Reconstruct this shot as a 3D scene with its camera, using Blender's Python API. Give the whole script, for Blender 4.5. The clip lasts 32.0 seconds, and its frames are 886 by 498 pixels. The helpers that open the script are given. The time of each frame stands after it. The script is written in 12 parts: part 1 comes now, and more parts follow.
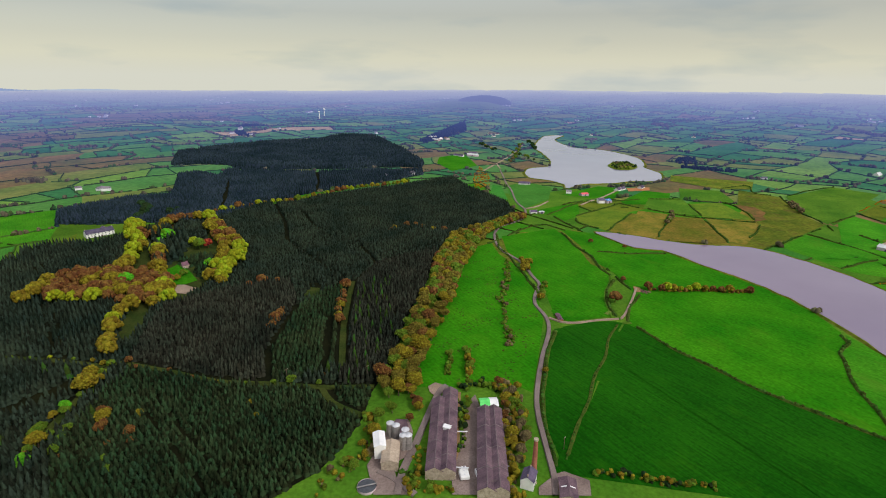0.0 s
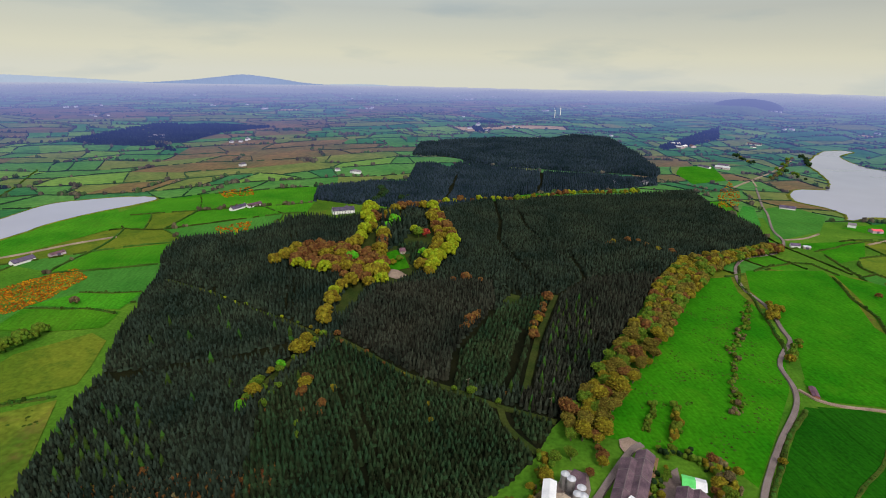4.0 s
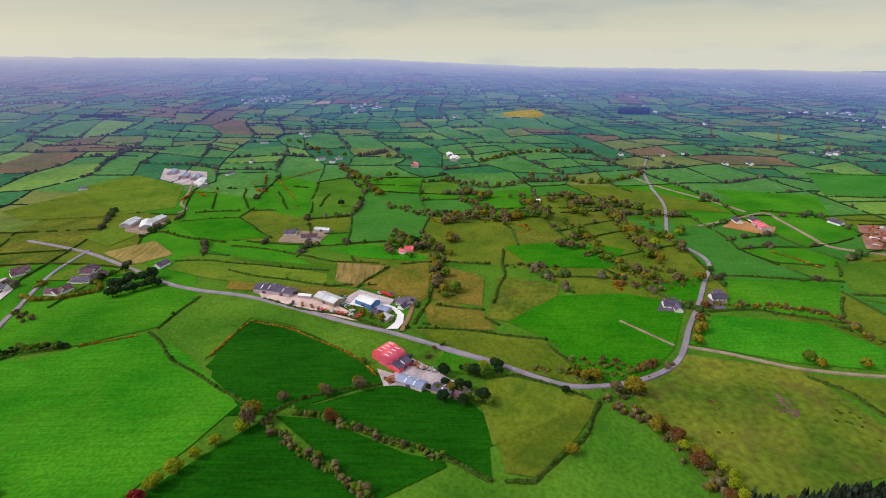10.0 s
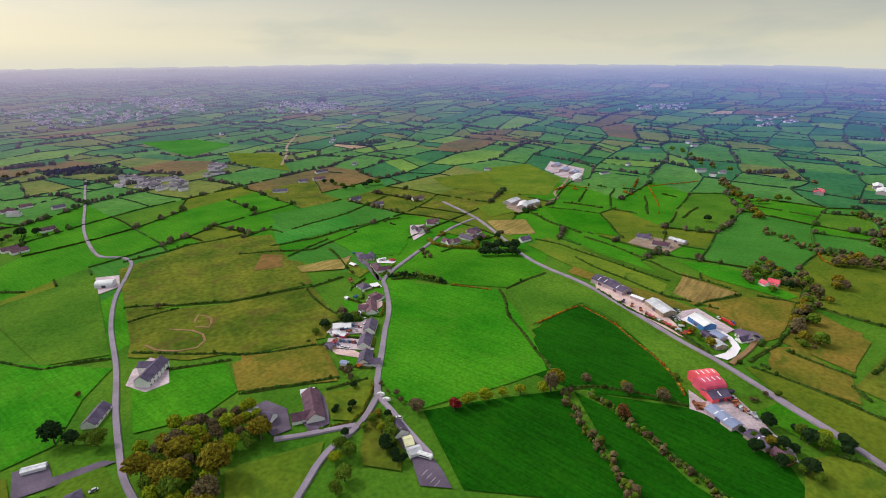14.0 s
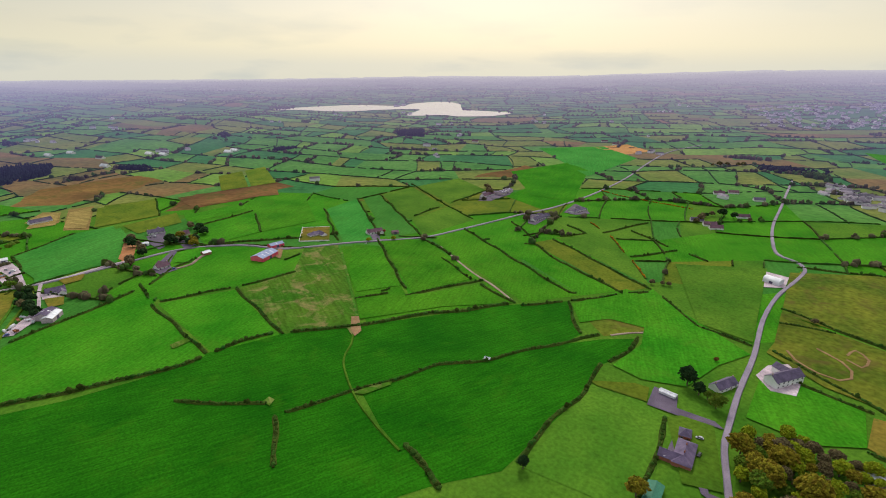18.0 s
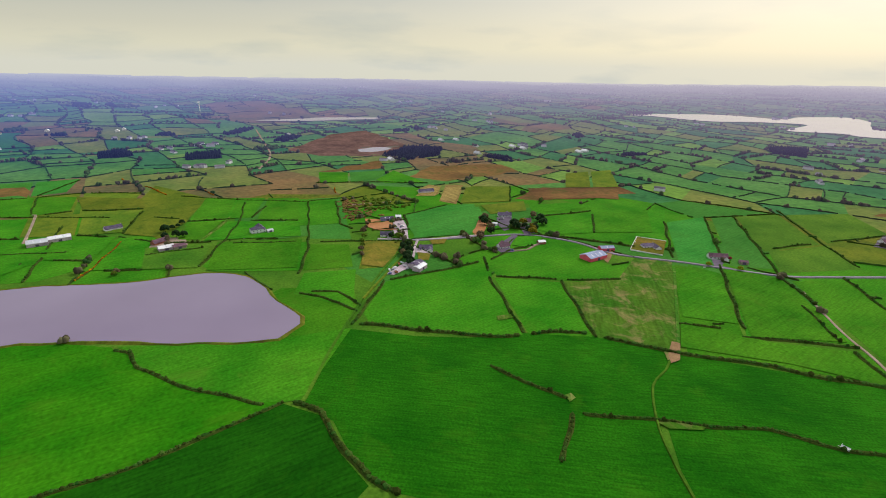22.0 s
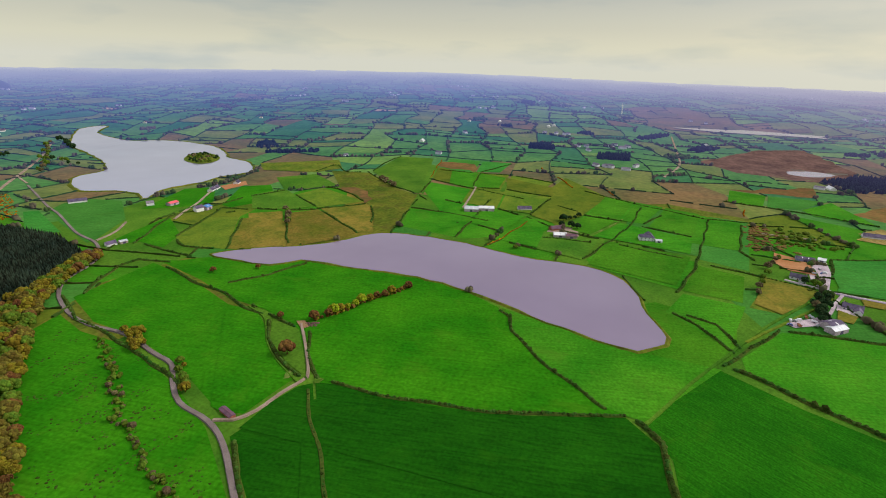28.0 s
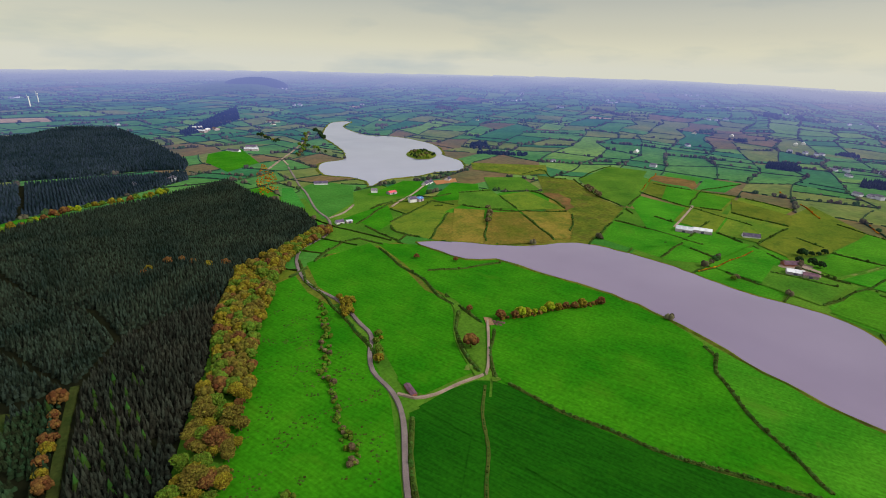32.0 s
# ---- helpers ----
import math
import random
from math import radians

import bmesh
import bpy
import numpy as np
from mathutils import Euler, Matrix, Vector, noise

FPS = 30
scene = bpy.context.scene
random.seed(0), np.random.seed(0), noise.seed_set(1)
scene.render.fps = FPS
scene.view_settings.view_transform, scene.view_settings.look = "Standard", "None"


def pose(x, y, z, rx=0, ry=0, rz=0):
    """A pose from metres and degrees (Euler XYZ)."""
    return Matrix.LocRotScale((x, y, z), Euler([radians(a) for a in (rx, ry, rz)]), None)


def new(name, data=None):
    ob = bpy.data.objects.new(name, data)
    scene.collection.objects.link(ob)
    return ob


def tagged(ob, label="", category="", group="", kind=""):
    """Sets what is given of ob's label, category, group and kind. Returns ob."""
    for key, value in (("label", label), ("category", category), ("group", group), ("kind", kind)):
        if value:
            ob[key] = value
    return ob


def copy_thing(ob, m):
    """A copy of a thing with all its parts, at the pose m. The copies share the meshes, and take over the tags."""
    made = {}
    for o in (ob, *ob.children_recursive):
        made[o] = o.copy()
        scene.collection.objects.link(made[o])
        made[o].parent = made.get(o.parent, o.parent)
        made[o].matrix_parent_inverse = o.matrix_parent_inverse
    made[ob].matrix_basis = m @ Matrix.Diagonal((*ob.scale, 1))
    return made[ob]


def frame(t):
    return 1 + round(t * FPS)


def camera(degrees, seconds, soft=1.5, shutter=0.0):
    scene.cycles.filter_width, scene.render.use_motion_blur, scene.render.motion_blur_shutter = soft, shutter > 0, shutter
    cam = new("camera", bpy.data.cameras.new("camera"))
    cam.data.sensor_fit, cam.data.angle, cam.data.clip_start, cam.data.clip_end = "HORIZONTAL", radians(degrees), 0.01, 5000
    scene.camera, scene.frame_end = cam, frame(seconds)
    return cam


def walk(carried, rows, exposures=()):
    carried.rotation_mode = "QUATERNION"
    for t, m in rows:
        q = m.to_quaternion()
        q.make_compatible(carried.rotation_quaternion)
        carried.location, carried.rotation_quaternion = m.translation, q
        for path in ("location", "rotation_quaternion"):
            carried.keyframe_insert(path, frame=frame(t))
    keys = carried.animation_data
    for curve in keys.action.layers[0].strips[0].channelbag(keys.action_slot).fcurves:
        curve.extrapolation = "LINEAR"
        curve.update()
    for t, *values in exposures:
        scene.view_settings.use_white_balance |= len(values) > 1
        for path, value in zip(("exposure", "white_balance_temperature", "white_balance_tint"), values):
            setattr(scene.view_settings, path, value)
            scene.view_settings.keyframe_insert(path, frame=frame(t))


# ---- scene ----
cam = camera(81.4, 32.0, 1.0)
PATH = [
    (0.0, -0.00, -0.00, 207.00, 71.58, -0.60, -17.57),
    (0.5, 1.49, 4.34, 206.43, 71.54, -0.63, -15.74),
    (1.0, 2.99, 8.67, 205.92, 71.54, -0.70, -13.64),
    (1.5, 4.42, 12.94, 205.51, 71.52, -0.69, -11.49),
    (2.0, 5.71, 17.17, 205.14, 71.50, -0.81, -8.10),
    (2.5, 6.88, 21.42, 204.76, 71.44, -0.89, -4.16),
    (4.5, 13.55, 38.21, 207.39, 70.94, -1.12, 12.07),
    (5.0, 13.75, 43.67, 207.14, 70.89, -1.19, 16.67),
    (5.5, 14.05, 48.97, 206.96, 70.74, -1.16, 21.02),
    (6.0, 14.40, 54.00, 206.88, 70.66, -1.16, 25.56),
    (6.5, 14.72, 58.66, 206.90, 70.57, -1.20, 30.75),
    (7.0, 15.02, 62.95, 206.96, 70.30, -1.14, 40.02),
    (7.5, 15.32, 66.96, 207.00, 70.10, -1.07, 50.09),
    (8.0, 15.55, 70.61, 206.99, 69.91, -0.90, 61.44),
    (8.5, 15.61, 73.85, 206.88, 69.72, -0.68, 72.57),
    (9.0, 15.52, 76.99, 206.63, 69.52, -0.49, 85.38),
    (9.5, 15.47, 80.33, 206.28, 69.41, -0.19, 96.95),
    (10.0, 15.65, 83.67, 205.89, 69.44, 0.11, 106.15),
    (10.5, 16.08, 86.70, 205.44, 69.47, 0.11, 111.83),
    (11.0, 16.64, 89.46, 204.81, 69.56, 0.15, 116.49),
    (11.5, 17.30, 92.13, 204.01, 69.70, 0.24, 120.46),
    (12.0, 18.19, 94.96, 203.29, 69.87, 0.32, 124.76),
    (12.5, 19.30, 98.02, 202.83, 70.00, 0.37, 128.92),
    (13.0, 20.43, 101.15, 202.56, 70.15, 0.44, 134.27),
    (13.5, 21.52, 104.21, 202.34, 70.25, 0.39, 140.51),
    (15.5, 32.51, 119.40, 209.77, 70.10, 0.11, 172.31),
    (16.0, 34.01, 122.65, 209.83, 70.15, 0.18, 183.32),
    (16.5, 35.55, 125.91, 209.90, 70.16, 0.03, 193.14),
    (17.0, 36.98, 128.92, 209.93, 70.21, -0.14, 202.81),
    (17.5, 38.12, 131.27, 209.80, 70.26, -0.25, 209.81),
    (18.0, 39.09, 132.73, 209.44, 70.33, -0.25, 216.03),
    (18.5, 40.12, 133.60, 209.00, 70.35, -0.30, 221.24),
    (19.0, 41.21, 134.46, 208.75, 70.40, -0.36, 226.31),
    (19.5, 42.21, 135.46, 208.76, 70.42, -0.48, 230.87),
    (20.0, 43.06, 136.24, 208.81, 70.43, -0.58, 235.72),
    (20.5, 43.80, 136.62, 208.71, 70.42, -0.64, 240.18),
    (21.0, 44.53, 136.82, 208.44, 70.42, -0.65, 244.88),
    (21.5, 45.34, 137.15, 208.06, 70.43, -0.69, 248.94),
    (22.0, 46.15, 137.80, 207.68, 70.47, -0.80, 253.00),
    (22.5, 46.77, 138.69, 207.46, 70.50, -0.95, 256.73),
    (23.0, 47.35, 139.60, 207.38, 70.48, -1.06, 260.72),
    (23.5, 48.09, 140.29, 207.30, 70.42, -1.17, 264.20),
    (24.0, 48.91, 140.78, 207.19, 70.42, -1.18, 268.02),
    (24.5, 49.50, 141.28, 207.16, 70.37, -1.24, 271.85),
    (25.0, 49.66, 142.02, 207.25, 70.33, -1.34, 275.63),
    (25.5, 49.49, 143.00, 207.43, 70.28, -1.40, 278.94),
    (27.5, 49.38, 140.55, 207.74, 70.17, -1.41, 292.62),
    (28.0, 49.96, 140.91, 207.26, 70.15, -1.43, 296.18),
    (28.5, 50.48, 141.27, 206.78, 70.17, -1.41, 299.61),
    (29.0, 50.97, 141.63, 206.28, 70.18, -1.40, 303.15),
    (29.5, 51.49, 142.00, 205.82, 70.21, -1.44, 305.93),
    (30.0, 52.00, 142.41, 205.49, 70.20, -1.41, 308.95),
    (30.5, 52.46, 142.88, 205.33, 70.18, -1.41, 312.01),
    (31.0, 52.77, 143.41, 205.20, 70.16, -1.48, 315.05),
    (31.5, 52.91, 144.02, 204.99, 70.19, -1.59, 317.22),
    (32.0, 52.93, 144.67, 204.69, 70.19, -1.66, 318.90),
]
walk(cam, [(t, pose(*p)) for t, *p in PATH])
scene.view_settings.exposure = -0.02

# ---------- light ----------
world = bpy.data.worlds.new("overcast_sky")
scene.world = world
world.use_nodes = True
wn, wl = world.node_tree.nodes, world.node_tree.links
wn.clear()
SUN_ELEV, SUN_ROT = 42.0, 150.0
w_out, w_bg = wn.new("ShaderNodeOutputWorld"), wn.new("ShaderNodeBackground")
w_sky = wn.new("ShaderNodeTexSky")
w_sky.sky_type, w_sky.sun_disc = "NISHITA", False
w_sky.sun_elevation, w_sky.sun_rotation = radians(SUN_ELEV), radians(SUN_ROT)
w_sky.air_density, w_sky.dust_density = 1.0, 4.0
w_co, w_sep, w_ramp = wn.new("ShaderNodeTexCoord"), wn.new("ShaderNodeSeparateXYZ"), wn.new("ShaderNodeValToRGB")
w_ramp.color_ramp.elements[0].position, w_ramp.color_ramp.elements[0].color = 0.0, (0.70, 0.70, 0.60, 1)
w_ramp.color_ramp.elements[1].position, w_ramp.color_ramp.elements[1].color = 1.0, (0.62, 0.62, 0.60, 1)
for w_at, w_col in ((0.030, (0.66, 0.645, 0.50, 1)), (0.060, (0.52, 0.505, 0.40, 1)), (0.105, (0.38, 0.365, 0.295, 1)), (0.30, (0.50, 0.49, 0.44, 1))):
    w_ramp.color_ramp.elements.new(w_at).color = w_col
w_noise, w_map, w_cloud = wn.new("ShaderNodeTexNoise"), wn.new("ShaderNodeMapping"), wn.new("ShaderNodeMixRGB")
w_map.inputs["Scale"].default_value = (3.0, 3.0, 14.0)
w_noise.inputs["Scale"].default_value, w_noise.inputs["Detail"].default_value = 1.3, 5.0
w_cr = wn.new("ShaderNodeValToRGB")
w_cr.color_ramp.elements[0].position, w_cr.color_ramp.elements[0].color = 0.30, (0.72, 0.80, 0.92, 1)
w_cr.color_ramp.elements[1].position, w_cr.color_ramp.elements[1].color = 0.48, (1, 1, 1, 1)
w_cloud.blend_type, w_cloud.inputs[0].default_value = "MULTIPLY", 0.8
w_mix = wn.new("ShaderNodeMixRGB")
w_mix.inputs[0].default_value = 0.06
wl.new(w_co.outputs["Generated"], w_sep.inputs[0])
wl.new(w_sep.outputs["Z"], w_ramp.inputs[0])
wl.new(w_co.outputs["Generated"], w_map.inputs[0])
wl.new(w_map.outputs[0], w_noise.inputs["Vector"])
wl.new(w_noise.outputs["Fac"], w_cr.inputs[0])
wl.new(w_ramp.outputs[0], w_cloud.inputs[1])
wl.new(w_cr.outputs[0], w_cloud.inputs[2])
wl.new(w_cloud.outputs[0], w_mix.inputs[1])
wl.new(w_sky.outputs[0], w_mix.inputs[2])
wl.new(w_mix.outputs[0], w_bg.inputs[0])
w_bg.inputs[1].default_value = 1.0
wl.new(w_bg.outputs[0], w_out.inputs[0])

sun_data = bpy.data.lights.new("sun", "SUN")
sun_data.energy, sun_data.angle, sun_data.color = 1.9, radians(11), (1.0, 0.96, 0.88)
sun = new("sun", sun_data)
sun.rotation_euler = (radians(90 - SUN_ELEV), 0, radians(180 - SUN_ROT))


# ---------- materials ----------
def material(name, rough=0.9, metal=0.0, spec=0.3):
    m = bpy.data.materials.new(name)
    m.use_nodes = True
    b = m.node_tree.nodes["Principled BSDF"]
    b.inputs["Roughness"].default_value, b.inputs["Metallic"].default_value = rough, metal
    b.inputs["Specular IOR Level"].default_value = spec
    return m, m.node_tree.nodes, m.node_tree.links, b


# haze tints by distance, used as emission: blue, and lilac towards the sun
HAZE_BLUE = ((0.0, (0, 0, 0)), (0.10, (0.005, 0.008, 0.036)), (0.18, (0.014, 0.022, 0.092)), (0.30, (0.038, 0.055, 0.195)), (0.455, (0.092, 0.120, 0.335)), (0.62, (0.185, 0.222, 0.470)), (0.80, (0.310, 0.350, 0.570)), (1.0, (0.460, 0.490, 0.630)))
HAZE_SUN = ((0.0, (0, 0, 0)), (0.10, (0.018, 0.012, 0.034)), (0.18, (0.046, 0.034, 0.078)), (0.30, (0.105, 0.085, 0.155)), (0.455, (0.185, 0.158, 0.255)), (0.62, (0.290, 0.256, 0.370)), (0.80, (0.420, 0.385, 0.490)), (1.0, (0.570, 0.535, 0.590)))


def painted_haze(n, l, b, place, colour):
    """Haze painted into the far backdrop: more glow and less base colour with distance from the middle of the place,
    bluer away from the sun.
    """
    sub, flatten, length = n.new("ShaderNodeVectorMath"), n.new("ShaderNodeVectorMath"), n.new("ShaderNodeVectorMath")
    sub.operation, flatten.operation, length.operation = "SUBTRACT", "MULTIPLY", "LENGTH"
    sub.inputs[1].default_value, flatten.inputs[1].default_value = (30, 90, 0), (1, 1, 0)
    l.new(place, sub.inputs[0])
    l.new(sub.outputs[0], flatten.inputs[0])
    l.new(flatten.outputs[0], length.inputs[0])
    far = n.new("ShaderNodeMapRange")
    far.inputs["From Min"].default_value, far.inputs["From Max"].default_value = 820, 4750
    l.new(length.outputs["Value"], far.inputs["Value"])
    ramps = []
    for stops in (HAZE_BLUE, HAZE_SUN):
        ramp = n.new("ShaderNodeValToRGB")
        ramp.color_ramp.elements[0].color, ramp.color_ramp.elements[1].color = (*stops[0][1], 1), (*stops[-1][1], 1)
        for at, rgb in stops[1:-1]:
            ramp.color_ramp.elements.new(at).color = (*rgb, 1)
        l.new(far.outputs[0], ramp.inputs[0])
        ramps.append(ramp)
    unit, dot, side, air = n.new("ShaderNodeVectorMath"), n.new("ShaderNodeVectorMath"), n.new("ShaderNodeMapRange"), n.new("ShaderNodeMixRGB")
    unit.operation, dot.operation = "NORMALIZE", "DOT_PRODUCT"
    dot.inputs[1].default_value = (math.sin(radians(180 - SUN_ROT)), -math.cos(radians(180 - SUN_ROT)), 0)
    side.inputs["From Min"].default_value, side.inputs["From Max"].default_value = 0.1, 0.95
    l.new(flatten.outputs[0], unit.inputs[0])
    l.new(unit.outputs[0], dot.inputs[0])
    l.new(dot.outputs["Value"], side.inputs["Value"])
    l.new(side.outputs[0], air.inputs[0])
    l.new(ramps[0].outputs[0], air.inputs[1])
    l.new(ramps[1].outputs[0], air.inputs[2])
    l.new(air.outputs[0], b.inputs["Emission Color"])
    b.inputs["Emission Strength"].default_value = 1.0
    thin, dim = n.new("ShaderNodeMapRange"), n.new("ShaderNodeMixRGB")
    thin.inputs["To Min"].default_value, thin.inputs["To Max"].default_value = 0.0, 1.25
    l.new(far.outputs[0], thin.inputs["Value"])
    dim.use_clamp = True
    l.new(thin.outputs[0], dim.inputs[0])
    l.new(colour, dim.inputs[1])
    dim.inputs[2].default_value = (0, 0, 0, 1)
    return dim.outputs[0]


def noisy(name, low, high, scale=0.2, fine=3.0, rough=0.9, metal=0.0, spec=0.3, vary=0.0, bump=0.0, island=False, streak=None, grime=0.35, glow=None, haze=False, patch=None):
    """Two scales of noise between two colours; vary shifts the value from object to object (or piece to piece)."""
    m, n, l, b = material(name, rough, metal, spec)
    geo = n.new("ShaderNodeNewGeometry")
    big, small = n.new("ShaderNodeTexNoise"), n.new("ShaderNodeTexNoise")
    big.inputs["Scale"].default_value, big.inputs["Detail"].default_value = scale, 4
    small.inputs["Scale"].default_value, small.inputs["Detail"].default_value = fine, 6
    l.new(geo.outputs["Position"], big.inputs["Vector"])
    l.new(geo.outputs["Position"], small.inputs["Vector"])
    mix = n.new("ShaderNodeMixRGB")
    mix.inputs[1].default_value, mix.inputs[2].default_value = (*low, 1), (*high, 1)
    ramp = n.new("ShaderNodeMapRange")
    ramp.inputs["From Min"].default_value, ramp.inputs["From Max"].default_value = 0.32, 0.68
    l.new(big.outputs["Fac"], ramp.inputs["Value"])
    l.new(ramp.outputs[0], mix.inputs[0])
    over = n.new("ShaderNodeMixRGB")
    over.blend_type, over.inputs[0].default_value = "OVERLAY", grime
    l.new(mix.outputs[0], over.inputs[1])
    l.new(small.outputs["Fac"], over.inputs[2])
    last = over.outputs[0]
    if patch:
        blot, spread, pm = n.new("ShaderNodeTexNoise"), n.new("ShaderNodeMapRange"), n.new("ShaderNodeMixRGB")
        blot.inputs["Scale"].default_value, blot.inputs["Detail"].default_value, blot.inputs["Roughness"].default_value, blot.inputs["Distortion"].default_value = patch[1], 8, 0.68, 0.6
        spread.inputs["From Min"].default_value, spread.inputs["From Max"].default_value, spread.inputs["To Max"].default_value = patch[2], patch[2] + 0.16, patch[3]
        l.new(geo.outputs["Position"], blot.inputs["Vector"])
        l.new(blot.outputs["Fac"], spread.inputs["Value"])
        l.new(spread.outputs[0], pm.inputs[0])
        l.new(last, pm.inputs[1])
        pm.inputs[2].default_value = (*patch[0], 1)
        last = pm.outputs[0]
    if streak:
        wave, wm = n.new("ShaderNodeTexNoise"), n.new("ShaderNodeMixRGB")
        mp = n.new("ShaderNodeMapping")
        mp.inputs["Rotation"].default_value = (0, 0, radians(streak[0]))
        mp.vector_type = "TEXTURE"
        mp.inputs["Scale"].default_value = (12.0, 1.0, 1.0)
        wave.inputs["Scale"].default_value, wave.inputs["Detail"].default_value = streak[1] * 2.2, 3
        l.new(geo.outputs["Position"], mp.inputs[0])
        l.new(mp.outputs[0], wave.inputs["Vector"])
        sr = n.new("ShaderNodeMapRange")
        sr.inputs["From Min"].default_value, sr.inputs["From Max"].default_value = 0.34, 0.66
        l.new(wave.outputs["Fac"], sr.inputs["Value"])
        wm.blend_type, wm.inputs[0].default_value = "OVERLAY", streak[2]
        l.new(last, wm.inputs[1])
        l.new(sr.outputs[0], wm.inputs[2])
        last = wm.outputs[0]
    if vary:
        hs = n.new("ShaderNodeHueSaturation")
        mr, mh = n.new("ShaderNodeMapRange"), n.new("ShaderNodeMapRange")
        mr.inputs["To Min"].default_value, mr.inputs["To Max"].default_value = 1 - vary, 1 + vary
        mh.inputs["To Min"].default_value, mh.inputs["To Max"].default_value = 0.5 - vary * 0.07, 0.5 + vary * 0.07
        src = geo.outputs["Random Per Island"] if island else n.new("ShaderNodeObjectInfo").outputs["Random"]
        l.new(src, mr.inputs["Value"])
        l.new(src, mh.inputs["Value"])
        l.new(mr.outputs[0], hs.inputs["Value"])
        l.new(mh.outputs[0], hs.inputs["Hue"])
        l.new(last, hs.inputs["Color"])
        last = hs.outputs[0]
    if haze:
        last = painted_haze(n, l, b, geo.outputs["Position"], last)
    l.new(last, b.inputs["Base Color"])
    if glow:
        b.inputs["Emission Color"].default_value, b.inputs["Emission Strength"].default_value = (*glow, 1), 1.0
    if bump:
        bp = n.new("ShaderNodeBump")
        bp.inputs["Strength"].default_value, bp.inputs["Distance"].default_value = bump, 0.3
        l.new(small.outputs["Fac"], bp.inputs["Height"])
        l.new(bp.outputs[0], b.inputs["Normal"])
    return m


M = {}
M["pasture"] = noisy("pasture_grass", (0.038, 0.120, 0.008), (0.090, 0.185, 0.015), 0.016, 0.4, 1.0, spec=0.04, vary=0.15, grime=0.6, patch=((0.030, 0.085, 0.008), 0.07, 0.54, 0.6))
M["lush"] = noisy("lush_grass", (0.024, 0.15, 0.005), (0.06, 0.222, 0.0095), 0.018, 0.45, 1.0, spec=0.03, vary=0.12, streak=(-70, 0.26, 0.12), grime=0.6, patch=((0.070, 0.160, 0.012), 0.03, 0.54, 0.5))
M["deep"] = noisy("deep_grass", (0.005, 0.058, 0.0016), (0.011, 0.088, 0.0028), 0.016, 0.5, 1.0, spec=0.03, vary=0.0, streak=(-75, 0.30, 0.20), grime=0.55, patch=((0.018, 0.100, 0.003), 0.035, 0.55, 0.5))
M["silage"] = noisy("silage_grass", (0.007, 0.082, 0.0020), (0.019, 0.132, 0.0038), 0.016, 0.7, 1.0, spec=0.03, vary=0.0, streak=(-116, 0.34, 0.20), grime=0.7, patch=((0.040, 0.150, 0.006), 0.03, 0.55, 0.45))
M["bright"] = noisy("bright_meadow", (0.014, 0.132, 0.0022), (0.038, 0.190, 0.0042), 0.018, 0.40, 1.0, spec=0.03, vary=0.0, streak=(-75, 0.26, 0.13), grime=0.6, patch=((0.055, 0.175, 0.006), 0.035, 0.54, 0.5))
M["olive"] = noisy("olive_pasture", (0.074, 0.132, 0.010), (0.142, 0.176, 0.016), 0.018, 0.35, 1.0, spec=0.04, vary=0.18, grime=0.55, patch=((0.050, 0.105, 0.010), 0.05, 0.50, 0.75))
M["gold"] = noisy("golden_pasture", (0.100, 0.115, 0.012), (0.215, 0.150, 0.028), 0.024, 0.35, 1.0, spec=0.04, vary=0.12, grime=0.6, patch=((0.060, 0.100, 0.010), 0.06, 0.50, 0.75))
M["straw"] = noisy("half_mown_grass", (0.026, 0.125, 0.007), (0.072, 0.155, 0.014), 0.020, 0.3, 1.0, spec=0.04, vary=0.10, streak=(-28, 0.16, 0.18), grime=0.55, patch=((0.250, 0.205, 0.080), 0.045, 0.50, 0.85))
M["tan"] = noisy("cut_grass", (0.200, 0.150, 0.045), (0.300, 0.215, 0.075), 0.015, 0.4, 1.0, spec=0.04, vary=0.15, streak=(20, 0.16, 0.25), grime=0.5, patch=((0.130, 0.140, 0.030), 0.04, 0.54, 0.6))
M["teal"] = noisy("young_barley", (0.028, 0.160, 0.019), (0.054, 0.215, 0.030), 0.012, 0.35, 1.0, spec=0.04, vary=0.12, streak=(-70, 0.2, 0.12), grime=0.5, patch=((0.045, 0.150, 0.016), 0.03, 0.54, 0.5))
M["rough"] = noisy("rushy_pasture", (0.052, 0.100, 0.009), (0.150, 0.165, 0.018), 0.025, 0.22, 1.0, spec=0.04, vary=0.12, grime=0.8, patch=((0.105, 0.075, 0.024), 0.045, 0.52, 0.75))
M["moor"] = noisy("heather_moor", (0.110, 0.060, 0.025), (0.210, 0.120, 0.040), 0.012, 0.12, 1.0, spec=0.04, vary=0.15, grime=0.5, patch=((0.060, 0.085, 0.018), 0.03, 0.50, 0.7))
M["peat"] = noisy("peat_bog", (0.085, 0.050, 0.048), (0.175, 0.100, 0.085), 0.02, 0.12, 1.0, spec=0.04, vary=0.1, grime=0.7)
M["soil"] = noisy("bare_soil", (0.360, 0.170, 0.060), (0.460, 0.240, 0.110), 0.05, 0.6, 1.0, spec=0.04, vary=0.12)
M["hedge"] = noisy("hedge_leaves", (0.02, 0.058, 0.007), (0.055, 0.094, 0.015), 0.05, 1.5, 0.9, spec=0.04, vary=0.45, island=True)
M["verge"] = noisy("hedge_bank_grass", (0.030, 0.066, 0.008), (0.070, 0.092, 0.016), 0.06, 0.6, 1.0, spec=0.03, grime=0.6)
